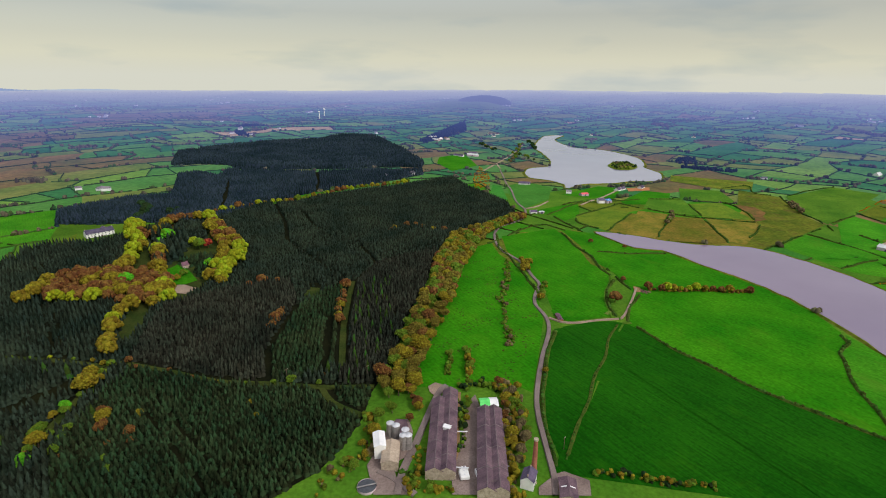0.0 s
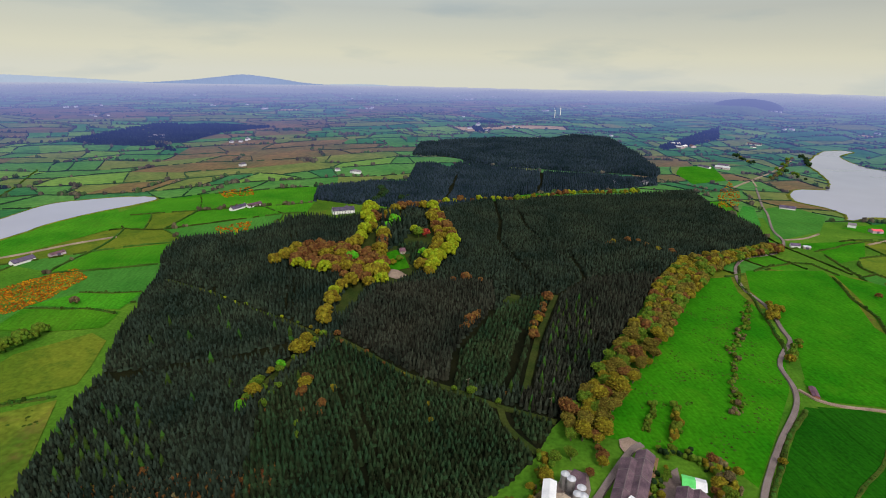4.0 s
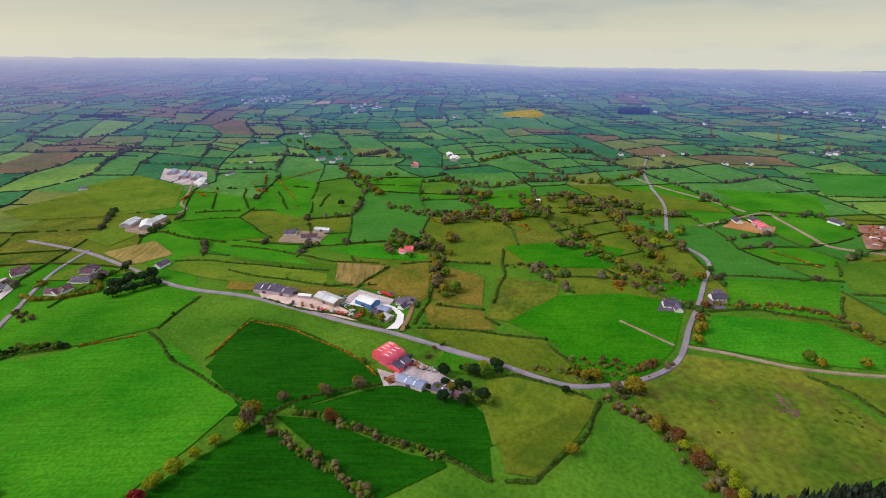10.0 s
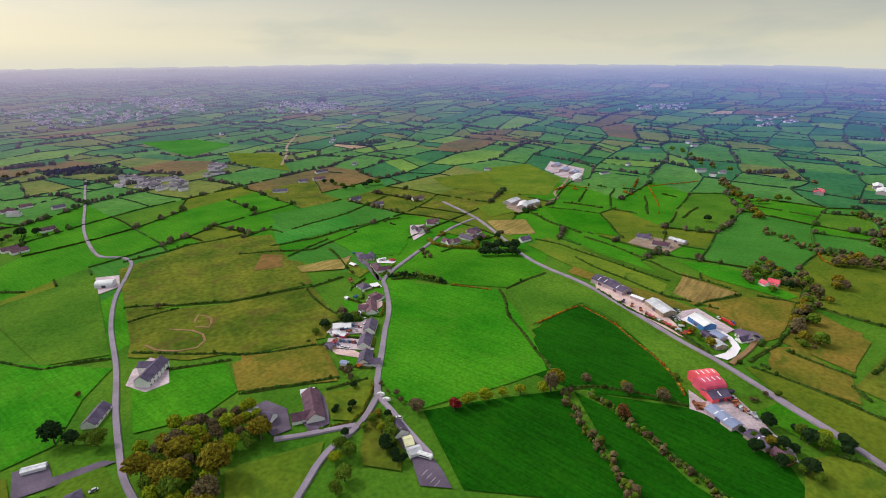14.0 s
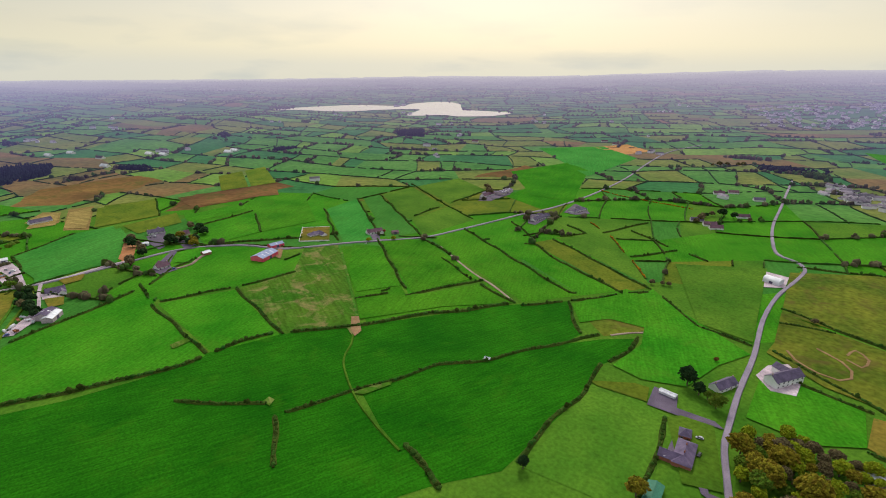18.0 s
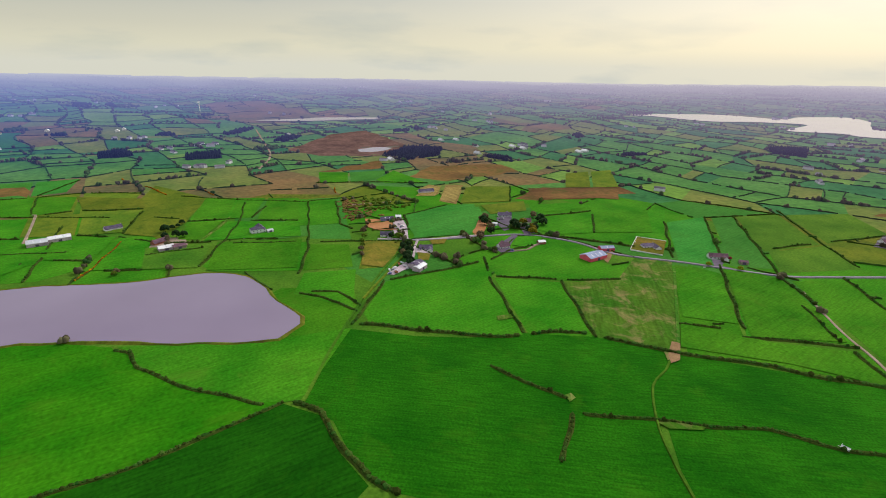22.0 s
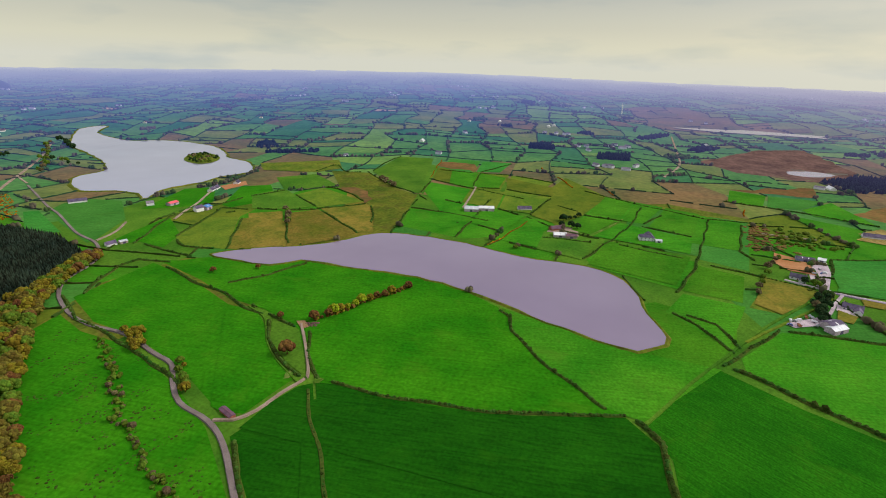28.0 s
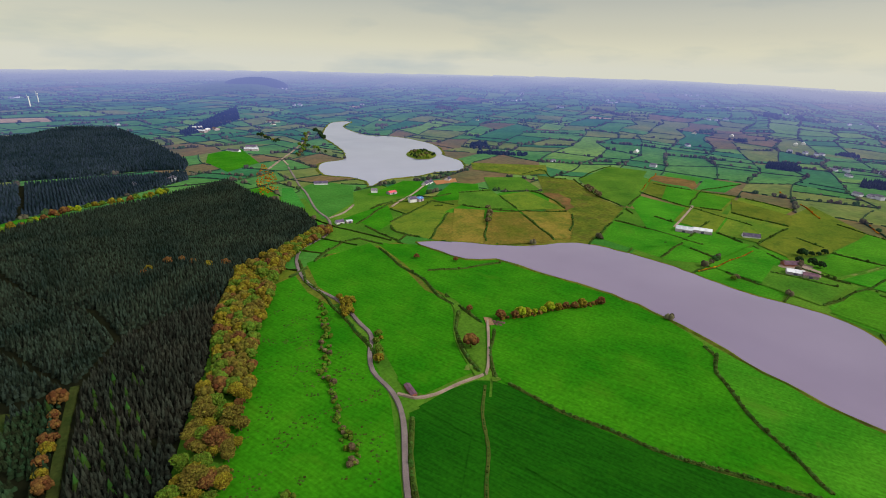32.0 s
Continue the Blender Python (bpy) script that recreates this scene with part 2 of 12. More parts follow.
M["valley_road"] = noisy("tan_country_road", (0.135, 0.102, 0.098), (0.215, 0.17, 0.162), 0.06, 1.5, 0.9, grime=0.5)
M["gorse"] = noisy("gorse_flower", (0.17, 0.06, 0.004), (0.36, 0.125, 0.006), 0.10, 1.5, 0.9, spec=0.04, vary=0.40, island=True)
M["rushes"] = noisy("rush_tussock", (0.022, 0.062, 0.006), (0.055, 0.085, 0.012), 0.1, 1.5, 1.0, spec=0.04, vary=0.4, island=True)
# needle litter taken near black, with the canopy's shade in its colour
M["litter"] = noisy("shade_dark_needle_litter", (0.006, 0.008, 0.004), (0.013, 0.014, 0.006), 0.05, 0.6, 1.0, spec=0.02)
M["conifer"] = noisy("spruce_needles", (0.0098, 0.0185, 0.0125), (0.025, 0.0345, 0.0215), 0.020, 0.5, 0.9, spec=0.04, vary=0.65, island=True)
# spruce of the farther blocks, blue of the haze mixed into the needle colour
M["haze_spruce"] = noisy("haze_blue_spruce_needles", (0.0095, 0.02, 0.028), (0.0225, 0.037, 0.049), 0.012, 0.4, 0.9, spec=0.04, vary=0.55, island=True)
M["green_spruce"] = noisy("green_spruce_needles", (0.0095, 0.0225, 0.0095), (0.0255, 0.0385, 0.016), 0.020, 0.5, 0.9, spec=0.04, vary=0.65, island=True)
M["brown_spruce"] = noisy("brown_spruce_needles", (0.0125, 0.0165, 0.0118), (0.0295, 0.031, 0.0215), 0.020, 0.5, 0.9, spec=0.04, vary=0.65, island=True)
M["larch"] = noisy("young_larch_needles", (0.016, 0.046, 0.008), (0.034, 0.075, 0.012), 0.02, 0.5, 0.9, spec=0.04, vary=0.40, island=True)
M["leaf_green"] = noisy("beech_leaves", (0.046, 0.09, 0.008), (0.098, 0.148, 0.014), 0.35, 1.6, 0.85, spec=0.04, vary=0.30, bump=0.8, island=True, grime=0.85)
M["leaf_gold"] = noisy("spring_oak_leaves", (0.095, 0.082, 0.007), (0.185, 0.142, 0.013), 0.35, 1.6, 0.85, spec=0.04, vary=0.30, bump=0.8, island=True, grime=0.85)
M["leaf_brown"] = noisy("copper_beech_leaves", (0.078, 0.038, 0.013), (0.145, 0.068, 0.02), 0.35, 1.6, 0.85, spec=0.04, vary=0.30, bump=0.8, island=True, grime=0.85)
M["leaf_lime"] = noisy("lime_yellow_leaves", (0.118, 0.16, 0.006), (0.225, 0.255, 0.012), 0.35, 1.6, 0.85, spec=0.04, vary=0.30, bump=0.8, island=True, grime=0.85)
M["leaf_grey"] = noisy("bare_ash_twigs", (0.07, 0.056, 0.028), (0.135, 0.104, 0.05), 0.35, 1.6, 0.85, spec=0.04, vary=0.30, bump=0.8, island=True, grime=0.85)
M["leaf_bright"] = noisy("bright_green_leaves", (0.048, 0.19, 0.008), (0.095, 0.29, 0.014), 0.35, 1.6, 0.85, spec=0.04, vary=0.30, bump=0.8, island=True, grime=0.85)
M["leaf_olive"] = noisy("olive_brown_leaves", (0.070, 0.062, 0.010), (0.140, 0.112, 0.018), 0.35, 1.6, 0.85, spec=0.04, vary=0.30, bump=0.8, island=True, grime=0.85)
M["leaf_dark"] = noisy("dark_evergreen_leaves", (0.008, 0.024, 0.008), (0.022, 0.044, 0.013), 0.35, 1.6, 0.85, spec=0.04, vary=0.30, bump=0.8, island=True, grime=0.85)
M["leaf_red"] = noisy("red_maple_leaves", (0.13, 0.01, 0.012), (0.25, 0.022, 0.02), 0.35, 1.6, 0.85, spec=0.04, vary=0.30, bump=0.8, island=True, grime=0.85)
M["bark"] = noisy("bark", (0.07, 0.05, 0.035), (0.14, 0.10, 0.07), 0.5, 6, 0.95)
M["asphalt"] = noisy("worn_asphalt", (0.205, 0.168, 0.222), (0.300, 0.248, 0.318), 0.06, 1.5, 0.9, vary=0.08, grime=0.45)
M["mill_yard"] = noisy("brown_mill_yard", (0.140, 0.100, 0.092), (0.235, 0.180, 0.165), 0.07, 1.0, 0.95, grime=0.6)
M["tarmac"] = noisy("dark_tarmac", (0.082, 0.060, 0.096), (0.140, 0.108, 0.158), 0.08, 1.2, 0.9, vary=0.15, grime=0.5)
# grass colour darkened to carry the shade of the trees
M["ride_grass"] = noisy("shade_tinted_ride_grass", (0.020, 0.038, 0.008), (0.050, 0.060, 0.014), 0.05, 0.6, 1.0, spec=0.03, grime=0.6)
M["lane"] = noisy("pale_lane_gravel", (0.215, 0.155, 0.115), (0.340, 0.255, 0.200), 0.08, 1.5, 0.95, vary=0.1, grime=0.6)
M["concrete"] = noisy("yard_concrete", (0.340, 0.265, 0.305), (0.560, 0.460, 0.505), 0.07, 0.8, 0.9, vary=0.1, grime=0.6)
M["white_paint"] = noisy("white_render", (0.70, 0.69, 0.68), (0.82, 0.81, 0.80), 0.3, 3, 0.8, grime=0.15)
M["cream"] = noisy("cream_render", (0.62, 0.55, 0.42), (0.72, 0.66, 0.54), 0.3, 3, 0.8, grime=0.15)
M["stone"] = noisy("rubble_stone", (0.24, 0.19, 0.14), (0.40, 0.34, 0.27), 0.5, 3, 0.95, grime=0.6)
M["brick"] = noisy("red_brick", (0.26, 0.09, 0.06), (0.36, 0.14, 0.09), 0.4, 4, 0.95)
M["slate"] = noisy("slate_roof", (0.056, 0.043, 0.085), (0.118, 0.09, 0.158), 0.25, 2.5, 0.7, vary=0.25, grime=0.5)
M["brown_tile"] = noisy("brown_roof_tile", (0.09, 0.042, 0.066), (0.165, 0.082, 0.118), 0.25, 2.5, 0.8, vary=0.2, grime=0.5)
M["mill_roof"] = noisy("weathered_sheet_roof", (0.070, 0.042, 0.062), (0.160, 0.100, 0.125), 0.16, 1.6, 0.85, grime=0.75, patch=((0.120, 0.105, 0.075), 0.35, 0.56, 0.6))
M["beige_tin"] = noisy("beige_sheet_roof", (0.30, 0.235, 0.185), (0.43, 0.345, 0.270), 0.12, 1.2, 0.8, grime=0.6)
M["flashing"] = noisy("lead_grey_flashing", (0.100, 0.074, 0.088), (0.180, 0.140, 0.150), 0.4, 3, 0.8, grime=0.5)
M["tin"] = noisy("galvanised_sheet", (0.46, 0.47, 0.52), (0.66, 0.67, 0.72), 0.12, 1.2, 0.55, 0.3, vary=0.1)
M["red_tin"] = noisy("red_barn_sheet", (0.58, 0.055, 0.100), (0.78, 0.130, 0.190), 0.12, 1.2, 0.7, vary=0.12)
M["green_tin"] = noisy("green_barn_sheet", (0.020, 0.120, 0.075), (0.040, 0.180, 0.110), 0.12, 1.2, 0.7)
M["dark_tin"] = noisy("dark_barn_sheet", (0.060, 0.044, 0.090), (0.115, 0.088, 0.155), 0.12, 1.2, 0.75, vary=0.1)
M["blue_tin"] = noisy("blue_sheet", (0.05, 0.16, 0.42), (0.10, 0.24, 0.52), 0.12, 1.2, 0.7)
M["pale_concrete"] = noisy("new_pale_concrete", (0.70, 0.66, 0.72), (0.84, 0.80, 0.86), 0.05, 0.8, 0.9, grime=0.3)
M["pink_gravel"] = noisy("pink_yard_gravel", (0.50, 0.345, 0.330), (0.68, 0.50, 0.48), 0.08, 0.8, 0.95, grime=0.6)
M["slate_blue_tin"] = noisy("blue_grey_sheet", (0.20, 0.24, 0.40), (0.30, 0.34, 0.52), 0.12, 1.2, 0.7)
M["gold_hedge"] = noisy("golden_privet_hedge", (0.090, 0.090, 0.008), (0.150, 0.135, 0.014), 0.1, 1.5, 0.9, spec=0.04, vary=0.3, island=True)
M["white_tin"] = noisy("white_sheet_roof", (0.66, 0.66, 0.70), (0.80, 0.80, 0.83), 0.12, 1.2, 0.6)
M["moss_patch"] = noisy("bright_green_sheet", (0.09, 0.55, 0.12), (0.14, 0.65, 0.18), 0.3, 2, 0.8)
M["glass"] = noisy("window_glass", (0.03, 0.035, 0.045), (0.06, 0.065, 0.08), 0.5, 3, 0.15, spec=0.6)
M["door"] = noisy("painted_door", (0.10, 0.05, 0.04), (0.16, 0.08, 0.06), 0.5, 3, 0.6)
M["rust"] = noisy("rusty_scrap", (0.16, 0.05, 0.03), (0.42, 0.12, 0.08), 0.25, 1.4, 0.9, vary=0.5, island=True)
M["rust_ground"] = noisy("rusty_yard", (0.20, 0.09, 0.07), (0.38, 0.20, 0.16), 0.06, 0.6, 1.0, spec=0.04)
M["cream_roof"] = noisy("cream_flat_roof", (0.62, 0.62, 0.36), (0.74, 0.73, 0.46), 0.3, 2, 0.8)
M["orange_paint"] = noisy("orange_machine_paint", (0.60, 0.14, 0.02), (0.75, 0.22, 0.03), 0.3, 2, 0.6)
M["dirt_track"] = noisy("pink_dirt_track", (0.205, 0.125, 0.065), (0.300, 0.190, 0.100), 0.1, 1.0, 1.0, spec=0.03, grime=0.6)
M["steel"] = noisy("silo_steel", (0.28, 0.26, 0.26), (0.44, 0.41, 0.40), 0.3, 2, 0.5, 0.5)
M["tyre"] = noisy("tyre_rubber", (0.015, 0.015, 0.016), (0.03, 0.03, 0.03), 1, 6, 0.9)
for car_name, car_rgb in (("white", (0.75, 0.75, 0.76)), ("silver", (0.42, 0.43, 0.46)), ("red", (0.55, 0.02, 0.02)), ("blue", (0.03, 0.08, 0.35)), ("black", (0.02, 0.02, 0.025))):
    M["car_" + car_name] = noisy("car_paint_" + car_name, tuple(c * 0.9 for c in car_rgb), car_rgb, 0.5, 4, 0.3, spec=0.5, grime=0.1)

# the distance: a backdrop with haze painted into its emission and base colour from 820 m out
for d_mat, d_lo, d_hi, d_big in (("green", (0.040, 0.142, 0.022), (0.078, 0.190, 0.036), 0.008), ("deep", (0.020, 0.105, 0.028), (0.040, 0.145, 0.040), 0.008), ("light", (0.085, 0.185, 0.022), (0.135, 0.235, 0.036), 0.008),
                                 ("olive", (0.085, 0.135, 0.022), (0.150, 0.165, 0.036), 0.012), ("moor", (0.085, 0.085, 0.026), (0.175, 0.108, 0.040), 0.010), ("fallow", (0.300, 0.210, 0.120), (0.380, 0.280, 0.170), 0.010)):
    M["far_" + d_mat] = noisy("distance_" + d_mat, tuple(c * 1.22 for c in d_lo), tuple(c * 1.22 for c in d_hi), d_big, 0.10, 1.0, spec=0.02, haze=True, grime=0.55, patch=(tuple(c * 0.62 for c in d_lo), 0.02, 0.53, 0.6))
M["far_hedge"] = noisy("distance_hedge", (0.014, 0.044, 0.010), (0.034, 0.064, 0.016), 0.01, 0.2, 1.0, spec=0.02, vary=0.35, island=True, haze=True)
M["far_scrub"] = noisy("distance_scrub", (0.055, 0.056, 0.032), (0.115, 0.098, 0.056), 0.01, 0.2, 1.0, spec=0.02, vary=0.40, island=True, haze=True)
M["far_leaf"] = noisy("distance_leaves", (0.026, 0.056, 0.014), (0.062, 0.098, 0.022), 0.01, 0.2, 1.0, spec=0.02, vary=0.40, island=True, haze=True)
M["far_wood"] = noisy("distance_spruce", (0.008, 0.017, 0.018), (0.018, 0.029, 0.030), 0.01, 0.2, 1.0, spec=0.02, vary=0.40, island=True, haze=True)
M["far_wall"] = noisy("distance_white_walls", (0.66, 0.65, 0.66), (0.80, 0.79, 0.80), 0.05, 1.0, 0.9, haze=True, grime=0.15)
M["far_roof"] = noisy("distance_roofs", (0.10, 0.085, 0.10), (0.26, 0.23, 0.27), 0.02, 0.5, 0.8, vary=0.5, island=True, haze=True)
# horizon hills: the blue of the haze is set as a constant emission
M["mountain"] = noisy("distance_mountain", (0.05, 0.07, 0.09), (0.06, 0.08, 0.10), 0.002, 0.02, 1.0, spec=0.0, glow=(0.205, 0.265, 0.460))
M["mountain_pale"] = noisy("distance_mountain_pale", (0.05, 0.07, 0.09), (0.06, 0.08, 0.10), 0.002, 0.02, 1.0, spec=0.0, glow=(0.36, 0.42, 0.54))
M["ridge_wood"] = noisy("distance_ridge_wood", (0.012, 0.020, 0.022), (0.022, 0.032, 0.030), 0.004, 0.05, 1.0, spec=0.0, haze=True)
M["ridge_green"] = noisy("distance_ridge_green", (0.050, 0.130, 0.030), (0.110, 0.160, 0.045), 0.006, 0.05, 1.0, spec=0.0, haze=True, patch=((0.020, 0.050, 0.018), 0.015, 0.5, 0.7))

# water: a slick surface, the pale sky's lilac-grey reflection put into its base colour
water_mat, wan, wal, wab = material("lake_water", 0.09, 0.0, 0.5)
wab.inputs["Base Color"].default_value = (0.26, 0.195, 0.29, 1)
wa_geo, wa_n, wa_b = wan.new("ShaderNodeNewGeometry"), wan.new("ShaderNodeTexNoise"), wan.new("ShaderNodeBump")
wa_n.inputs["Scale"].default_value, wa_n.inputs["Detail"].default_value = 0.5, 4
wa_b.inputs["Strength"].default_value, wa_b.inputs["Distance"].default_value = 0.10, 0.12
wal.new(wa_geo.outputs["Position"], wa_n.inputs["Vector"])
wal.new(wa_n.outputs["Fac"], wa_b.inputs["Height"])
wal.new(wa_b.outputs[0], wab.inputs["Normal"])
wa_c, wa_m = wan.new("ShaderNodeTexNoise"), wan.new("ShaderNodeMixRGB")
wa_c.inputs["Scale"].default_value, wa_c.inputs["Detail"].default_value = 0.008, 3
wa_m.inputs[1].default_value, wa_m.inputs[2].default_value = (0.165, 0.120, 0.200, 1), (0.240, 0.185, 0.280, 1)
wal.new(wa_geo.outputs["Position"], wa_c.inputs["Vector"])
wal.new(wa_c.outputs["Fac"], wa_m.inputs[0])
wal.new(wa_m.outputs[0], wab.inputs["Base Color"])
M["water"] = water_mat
# the farther lakes get a paler base colour that stands in for brighter sky reflection
sky_pale_water, own, owl, owb = material("sky_pale_lake_water", 0.06, 0.0, 0.9)
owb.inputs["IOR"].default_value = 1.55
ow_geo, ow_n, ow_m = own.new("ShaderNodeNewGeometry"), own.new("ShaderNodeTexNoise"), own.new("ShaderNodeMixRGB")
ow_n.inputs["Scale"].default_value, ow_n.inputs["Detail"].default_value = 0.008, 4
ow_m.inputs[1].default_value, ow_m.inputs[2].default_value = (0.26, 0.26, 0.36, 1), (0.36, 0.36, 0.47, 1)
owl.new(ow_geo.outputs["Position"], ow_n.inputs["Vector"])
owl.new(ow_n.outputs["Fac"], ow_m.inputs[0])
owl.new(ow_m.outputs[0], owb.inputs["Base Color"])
M["sky_pale_water"] = sky_pale_water

# ---------- lie of the land ----------
CENTRE = (30.0, 90.0)
RISE = [85,92,95,112,190,210,190,120,90,100,130,110]


STILL = ((520, 1010, 880, 1730), (1130, 2010, -2065, -1305), (2045, 2150, -240, 230), (1350, 1435, -140, -45))


def swell(x, y, r):
    """Low rounded hills in the country beyond, none beside the lakes."""
    k = min(max((r - 1100) / 900, 0), 1) * min(max((4720 - r) / 500, 0), 1)
    if k <= 0:
        return 0.0
    for x0, x1, y0, y1 in STILL:
        d = math.hypot(max(x0 - x, 0, x - x1), max(y0 - y, 0, y - y1))
        k = min(k, d / 260)
    u, v = 0.86 * x + 0.5 * y, -0.5 * x + 0.86 * y
    h = 0.5 + 0.62 * noise.noise((u / 560, v / 330, 4.2)) + 0.25 * noise.noise((u / 210, v / 180, 9.1))
    return k * max(h, 0.0) * (17 + 6 * min(r / 4000, 1))


def land(x, y, hills=True):
    """Height of the ground: level round the flight, rolling and rising far off towards the hills."""
    r = math.hypot(x - CENTRE[0], y - CENTRE[1])
    if r < 1100:
        return 0.0
    up = swell(x, y, r) if hills else 0.0
    s = min(max((r - 1500) / 3300, 0), 1)
    if s <= 0:
        return up
    a = math.degrees(math.atan2(-(x - CENTRE[0]), y - CENTRE[1])) % 360
    i = int(a // 30)
    u = a / 30 - i
    u = u * u * (3 - 2 * u)
    return up + (RISE[i % 12] * (1 - u) + RISE[(i + 1) % 12] * u) * s ** 1.3


# ---------- mesh helpers ----------
def sheet(name, verts, faces, mat, parent=None, smooth=False):
    me = bpy.data.meshes.new(name)
    me.from_pydata([tuple(v) for v in verts], [], faces)
    me.materials.append(M[mat])
    if smooth:
        me.polygons.foreach_set("use_smooth", [True] * len(me.polygons))
    me.update()
    ob = new(name, me)
    ob.parent = parent
    return ob


def part(name, bm, mat, parent, label=""):
    me = bpy.data.meshes.new(name)
    bm.to_mesh(me)
    bm.free()
    me.materials.append(M[mat])
    ob = new(name, me)
    ob.parent = parent
    return tagged(ob, label)


def base(name, x, y, turn=0.0, z=None):
    ob = new(name)
    ob.matrix_basis = pose(x, y, land(x, y) if z is None else z, 0, 0, turn)
    ob.empty_display_size = 0.5
    return ob


def box(bm, x0, x1, y0, y1, z0, z1):
    v = [bm.verts.new(p) for p in ((x0, y0, z0), (x1, y0, z0), (x1, y1, z0), (x0, y1, z0), (x0, y0, z1), (x1, y0, z1), (x1, y1, z1), (x0, y1, z1))]
    for f in ((0, 3, 2, 1), (4, 5, 6, 7), (0, 1, 5, 4), (1, 2, 6, 5), (2, 3, 7, 6), (3, 0, 4, 7)):
        bm.faces.new([v[i] for i in f])


def boxed(x0, x1, y0, y1, z0, z1):
    bm = bmesh.new()
    box(bm, x0, x1, y0, y1, z0, z1)
    return bm


def tube(bm, x, y, z0, z1, r0, r1, n=12, cap=True):
    a = [bm.verts.new((x + r0 * math.cos(2 * math.pi * i / n), y + r0 * math.sin(2 * math.pi * i / n), z0)) for i in range(n)]
    b = [bm.verts.new((x + r1 * math.cos(2 * math.pi * i / n), y + r1 * math.sin(2 * math.pi * i / n), z1)) for i in range(n)]
    for i in range(n):
        bm.faces.new((a[i], a[(i + 1) % n], b[(i + 1) % n], b[i]))
    if cap:
        bm.faces.new(b)
        bm.faces.new(a[::-1])


def smooth_line(pts, step, closed=False):
    """Points every `step` metres along a soft curve through pts."""
    n, out = len(pts), []
    for i in range(n if closed else n - 1):
        if closed:
            p = [pts[(i + k) % n] for k in (-1, 0, 1, 2)]
        else:
            p = [pts[max(i - 1, 0)], pts[i], pts[i + 1], pts[min(i + 2, n - 1)]]
        d = math.dist(p[1], p[2])
        m = max(1, int(d / step))
        for k in range(m):
            t = k / m
            out.append(tuple(0.5 * (2 * p[1][c] + (p[2][c] - p[0][c]) * t + (2 * p[0][c] - 5 * p[1][c] + 4 * p[2][c] - p[3][c]) * t * t
                                    + (3 * p[1][c] - p[0][c] - 3 * p[2][c] + p[3][c]) * t ** 3) for c in (0, 1)))
    if not closed:
        out.append(tuple(pts[-1]))
    return out


def straight_line(pts, step):
    out = []
    for a, b in zip(pts, pts[1:]):
        m = max(1, int(math.dist(a, b) / step))
        out += [(a[0] + (b[0] - a[0]) * k / m, a[1] + (b[1] - a[1]) * k / m) for k in range(m)]
    return out + [tuple(pts[-1])]


def inside(p, poly):
    x, y, hit = p[0], p[1], False
    for (x0, y0), (x1, y1) in zip(poly, poly[1:] + poly[:1]):
        if (y0 > y) != (y1 > y) and x < (x1 - x0) * (y - y0) / (y1 - y0) + x0:
            hit = not hit
    return hit


def away(p, line):
    """Distance from a point to a line of points."""
    best = 1e9
    for (x0, y0), (x1, y1) in zip(line, line[1:]):
        dx, dy = x1 - x0, y1 - y0
        u = max(0, min(1, ((p[0] - x0) * dx + (p[1] - y0) * dy) / (dx * dx + dy * dy + 1e-9)))
        best = min(best, math.hypot(p[0] - x0 - u * dx, p[1] - y0 - u * dy))
    return best


def flat(name, pts, mat, lift):
    """A filled outline lying on the land."""
    bm = bmesh.new()
    bm.faces.new([bm.verts.new((x, y, land(x, y) + lift)) for x, y in pts])
    bmesh.ops.triangulate(bm, faces=bm.faces)
    if math.hypot(pts[0][0] - CENTRE[0], pts[0][1] - CENTRE[1]) > 1050 and name != "water":
        for _ in range(4):
            long_edges = [e for e in bm.edges if e.calc_length() > 45]
            if long_edges:
                bmesh.ops.subdivide_edges(bm, edges=long_edges, cuts=1)
                bmesh.ops.triangulate(bm, faces=bm.faces)
        for p in bm.verts:
            p.co.z = land(p.co.x, p.co.y) + lift
    bm.normal_update()
    for f in bm.faces:
        if f.normal.z < 0:
            f.normal_flip()
    me = bpy.data.meshes.new(name)
    bm.to_mesh(me)
    bm.free()
    me.materials.append(M[mat])
    return new(name, me)


# ---------- the ground ----------
RINGS = [0, 150, 400, 800, 1200, 1500] + [1500 + 150 * k for k in range(1, 23)]
NA = 120
g_v, g_f = [(CENTRE[0], CENTRE[1], 0)], []
for gr in RINGS[1:]:
    for k in range(NA):
        gx, gy = CENTRE[0] + gr * math.cos(2 * math.pi * k / NA), CENTRE[1] + gr * math.sin(2 * math.pi * k / NA)
        g_v.append((gx, gy, land(gx, gy, False) - min(max((gr - 1500) * 0.012, 0), 9)))
g_f += [(0, 1 + k, 1 + (k + 1) % NA) for k in range(NA)]
for i in range(len(RINGS) - 2):
    for k in range(NA):
        a, b = 1 + i * NA + k, 1 + i * NA + (k + 1) % NA
        g_f.append((a, a + NA, b + NA, b))
ground = tagged(sheet("ground", g_v, g_f, "pasture", smooth=True), "green pasture land rolling out to the horizon", "ground", kind="structure")


# ---------- water ----------
LAKES = []


def lake(pts, label, lift=0.95):
    line = smooth_line(pts, 12, closed=True)
    rnd = random.Random(len(LAKES))
    line = [(x + rnd.uniform(-1.5, 1.5), y + rnd.uniform(-1.5, 1.5)) for x, y in line]
    LAKES.append(line)
    return tagged(flat("water", line, "sky_pale_water" if len(LAKES) in (2, 3) else "water", lift), label, "lake", kind="structure")


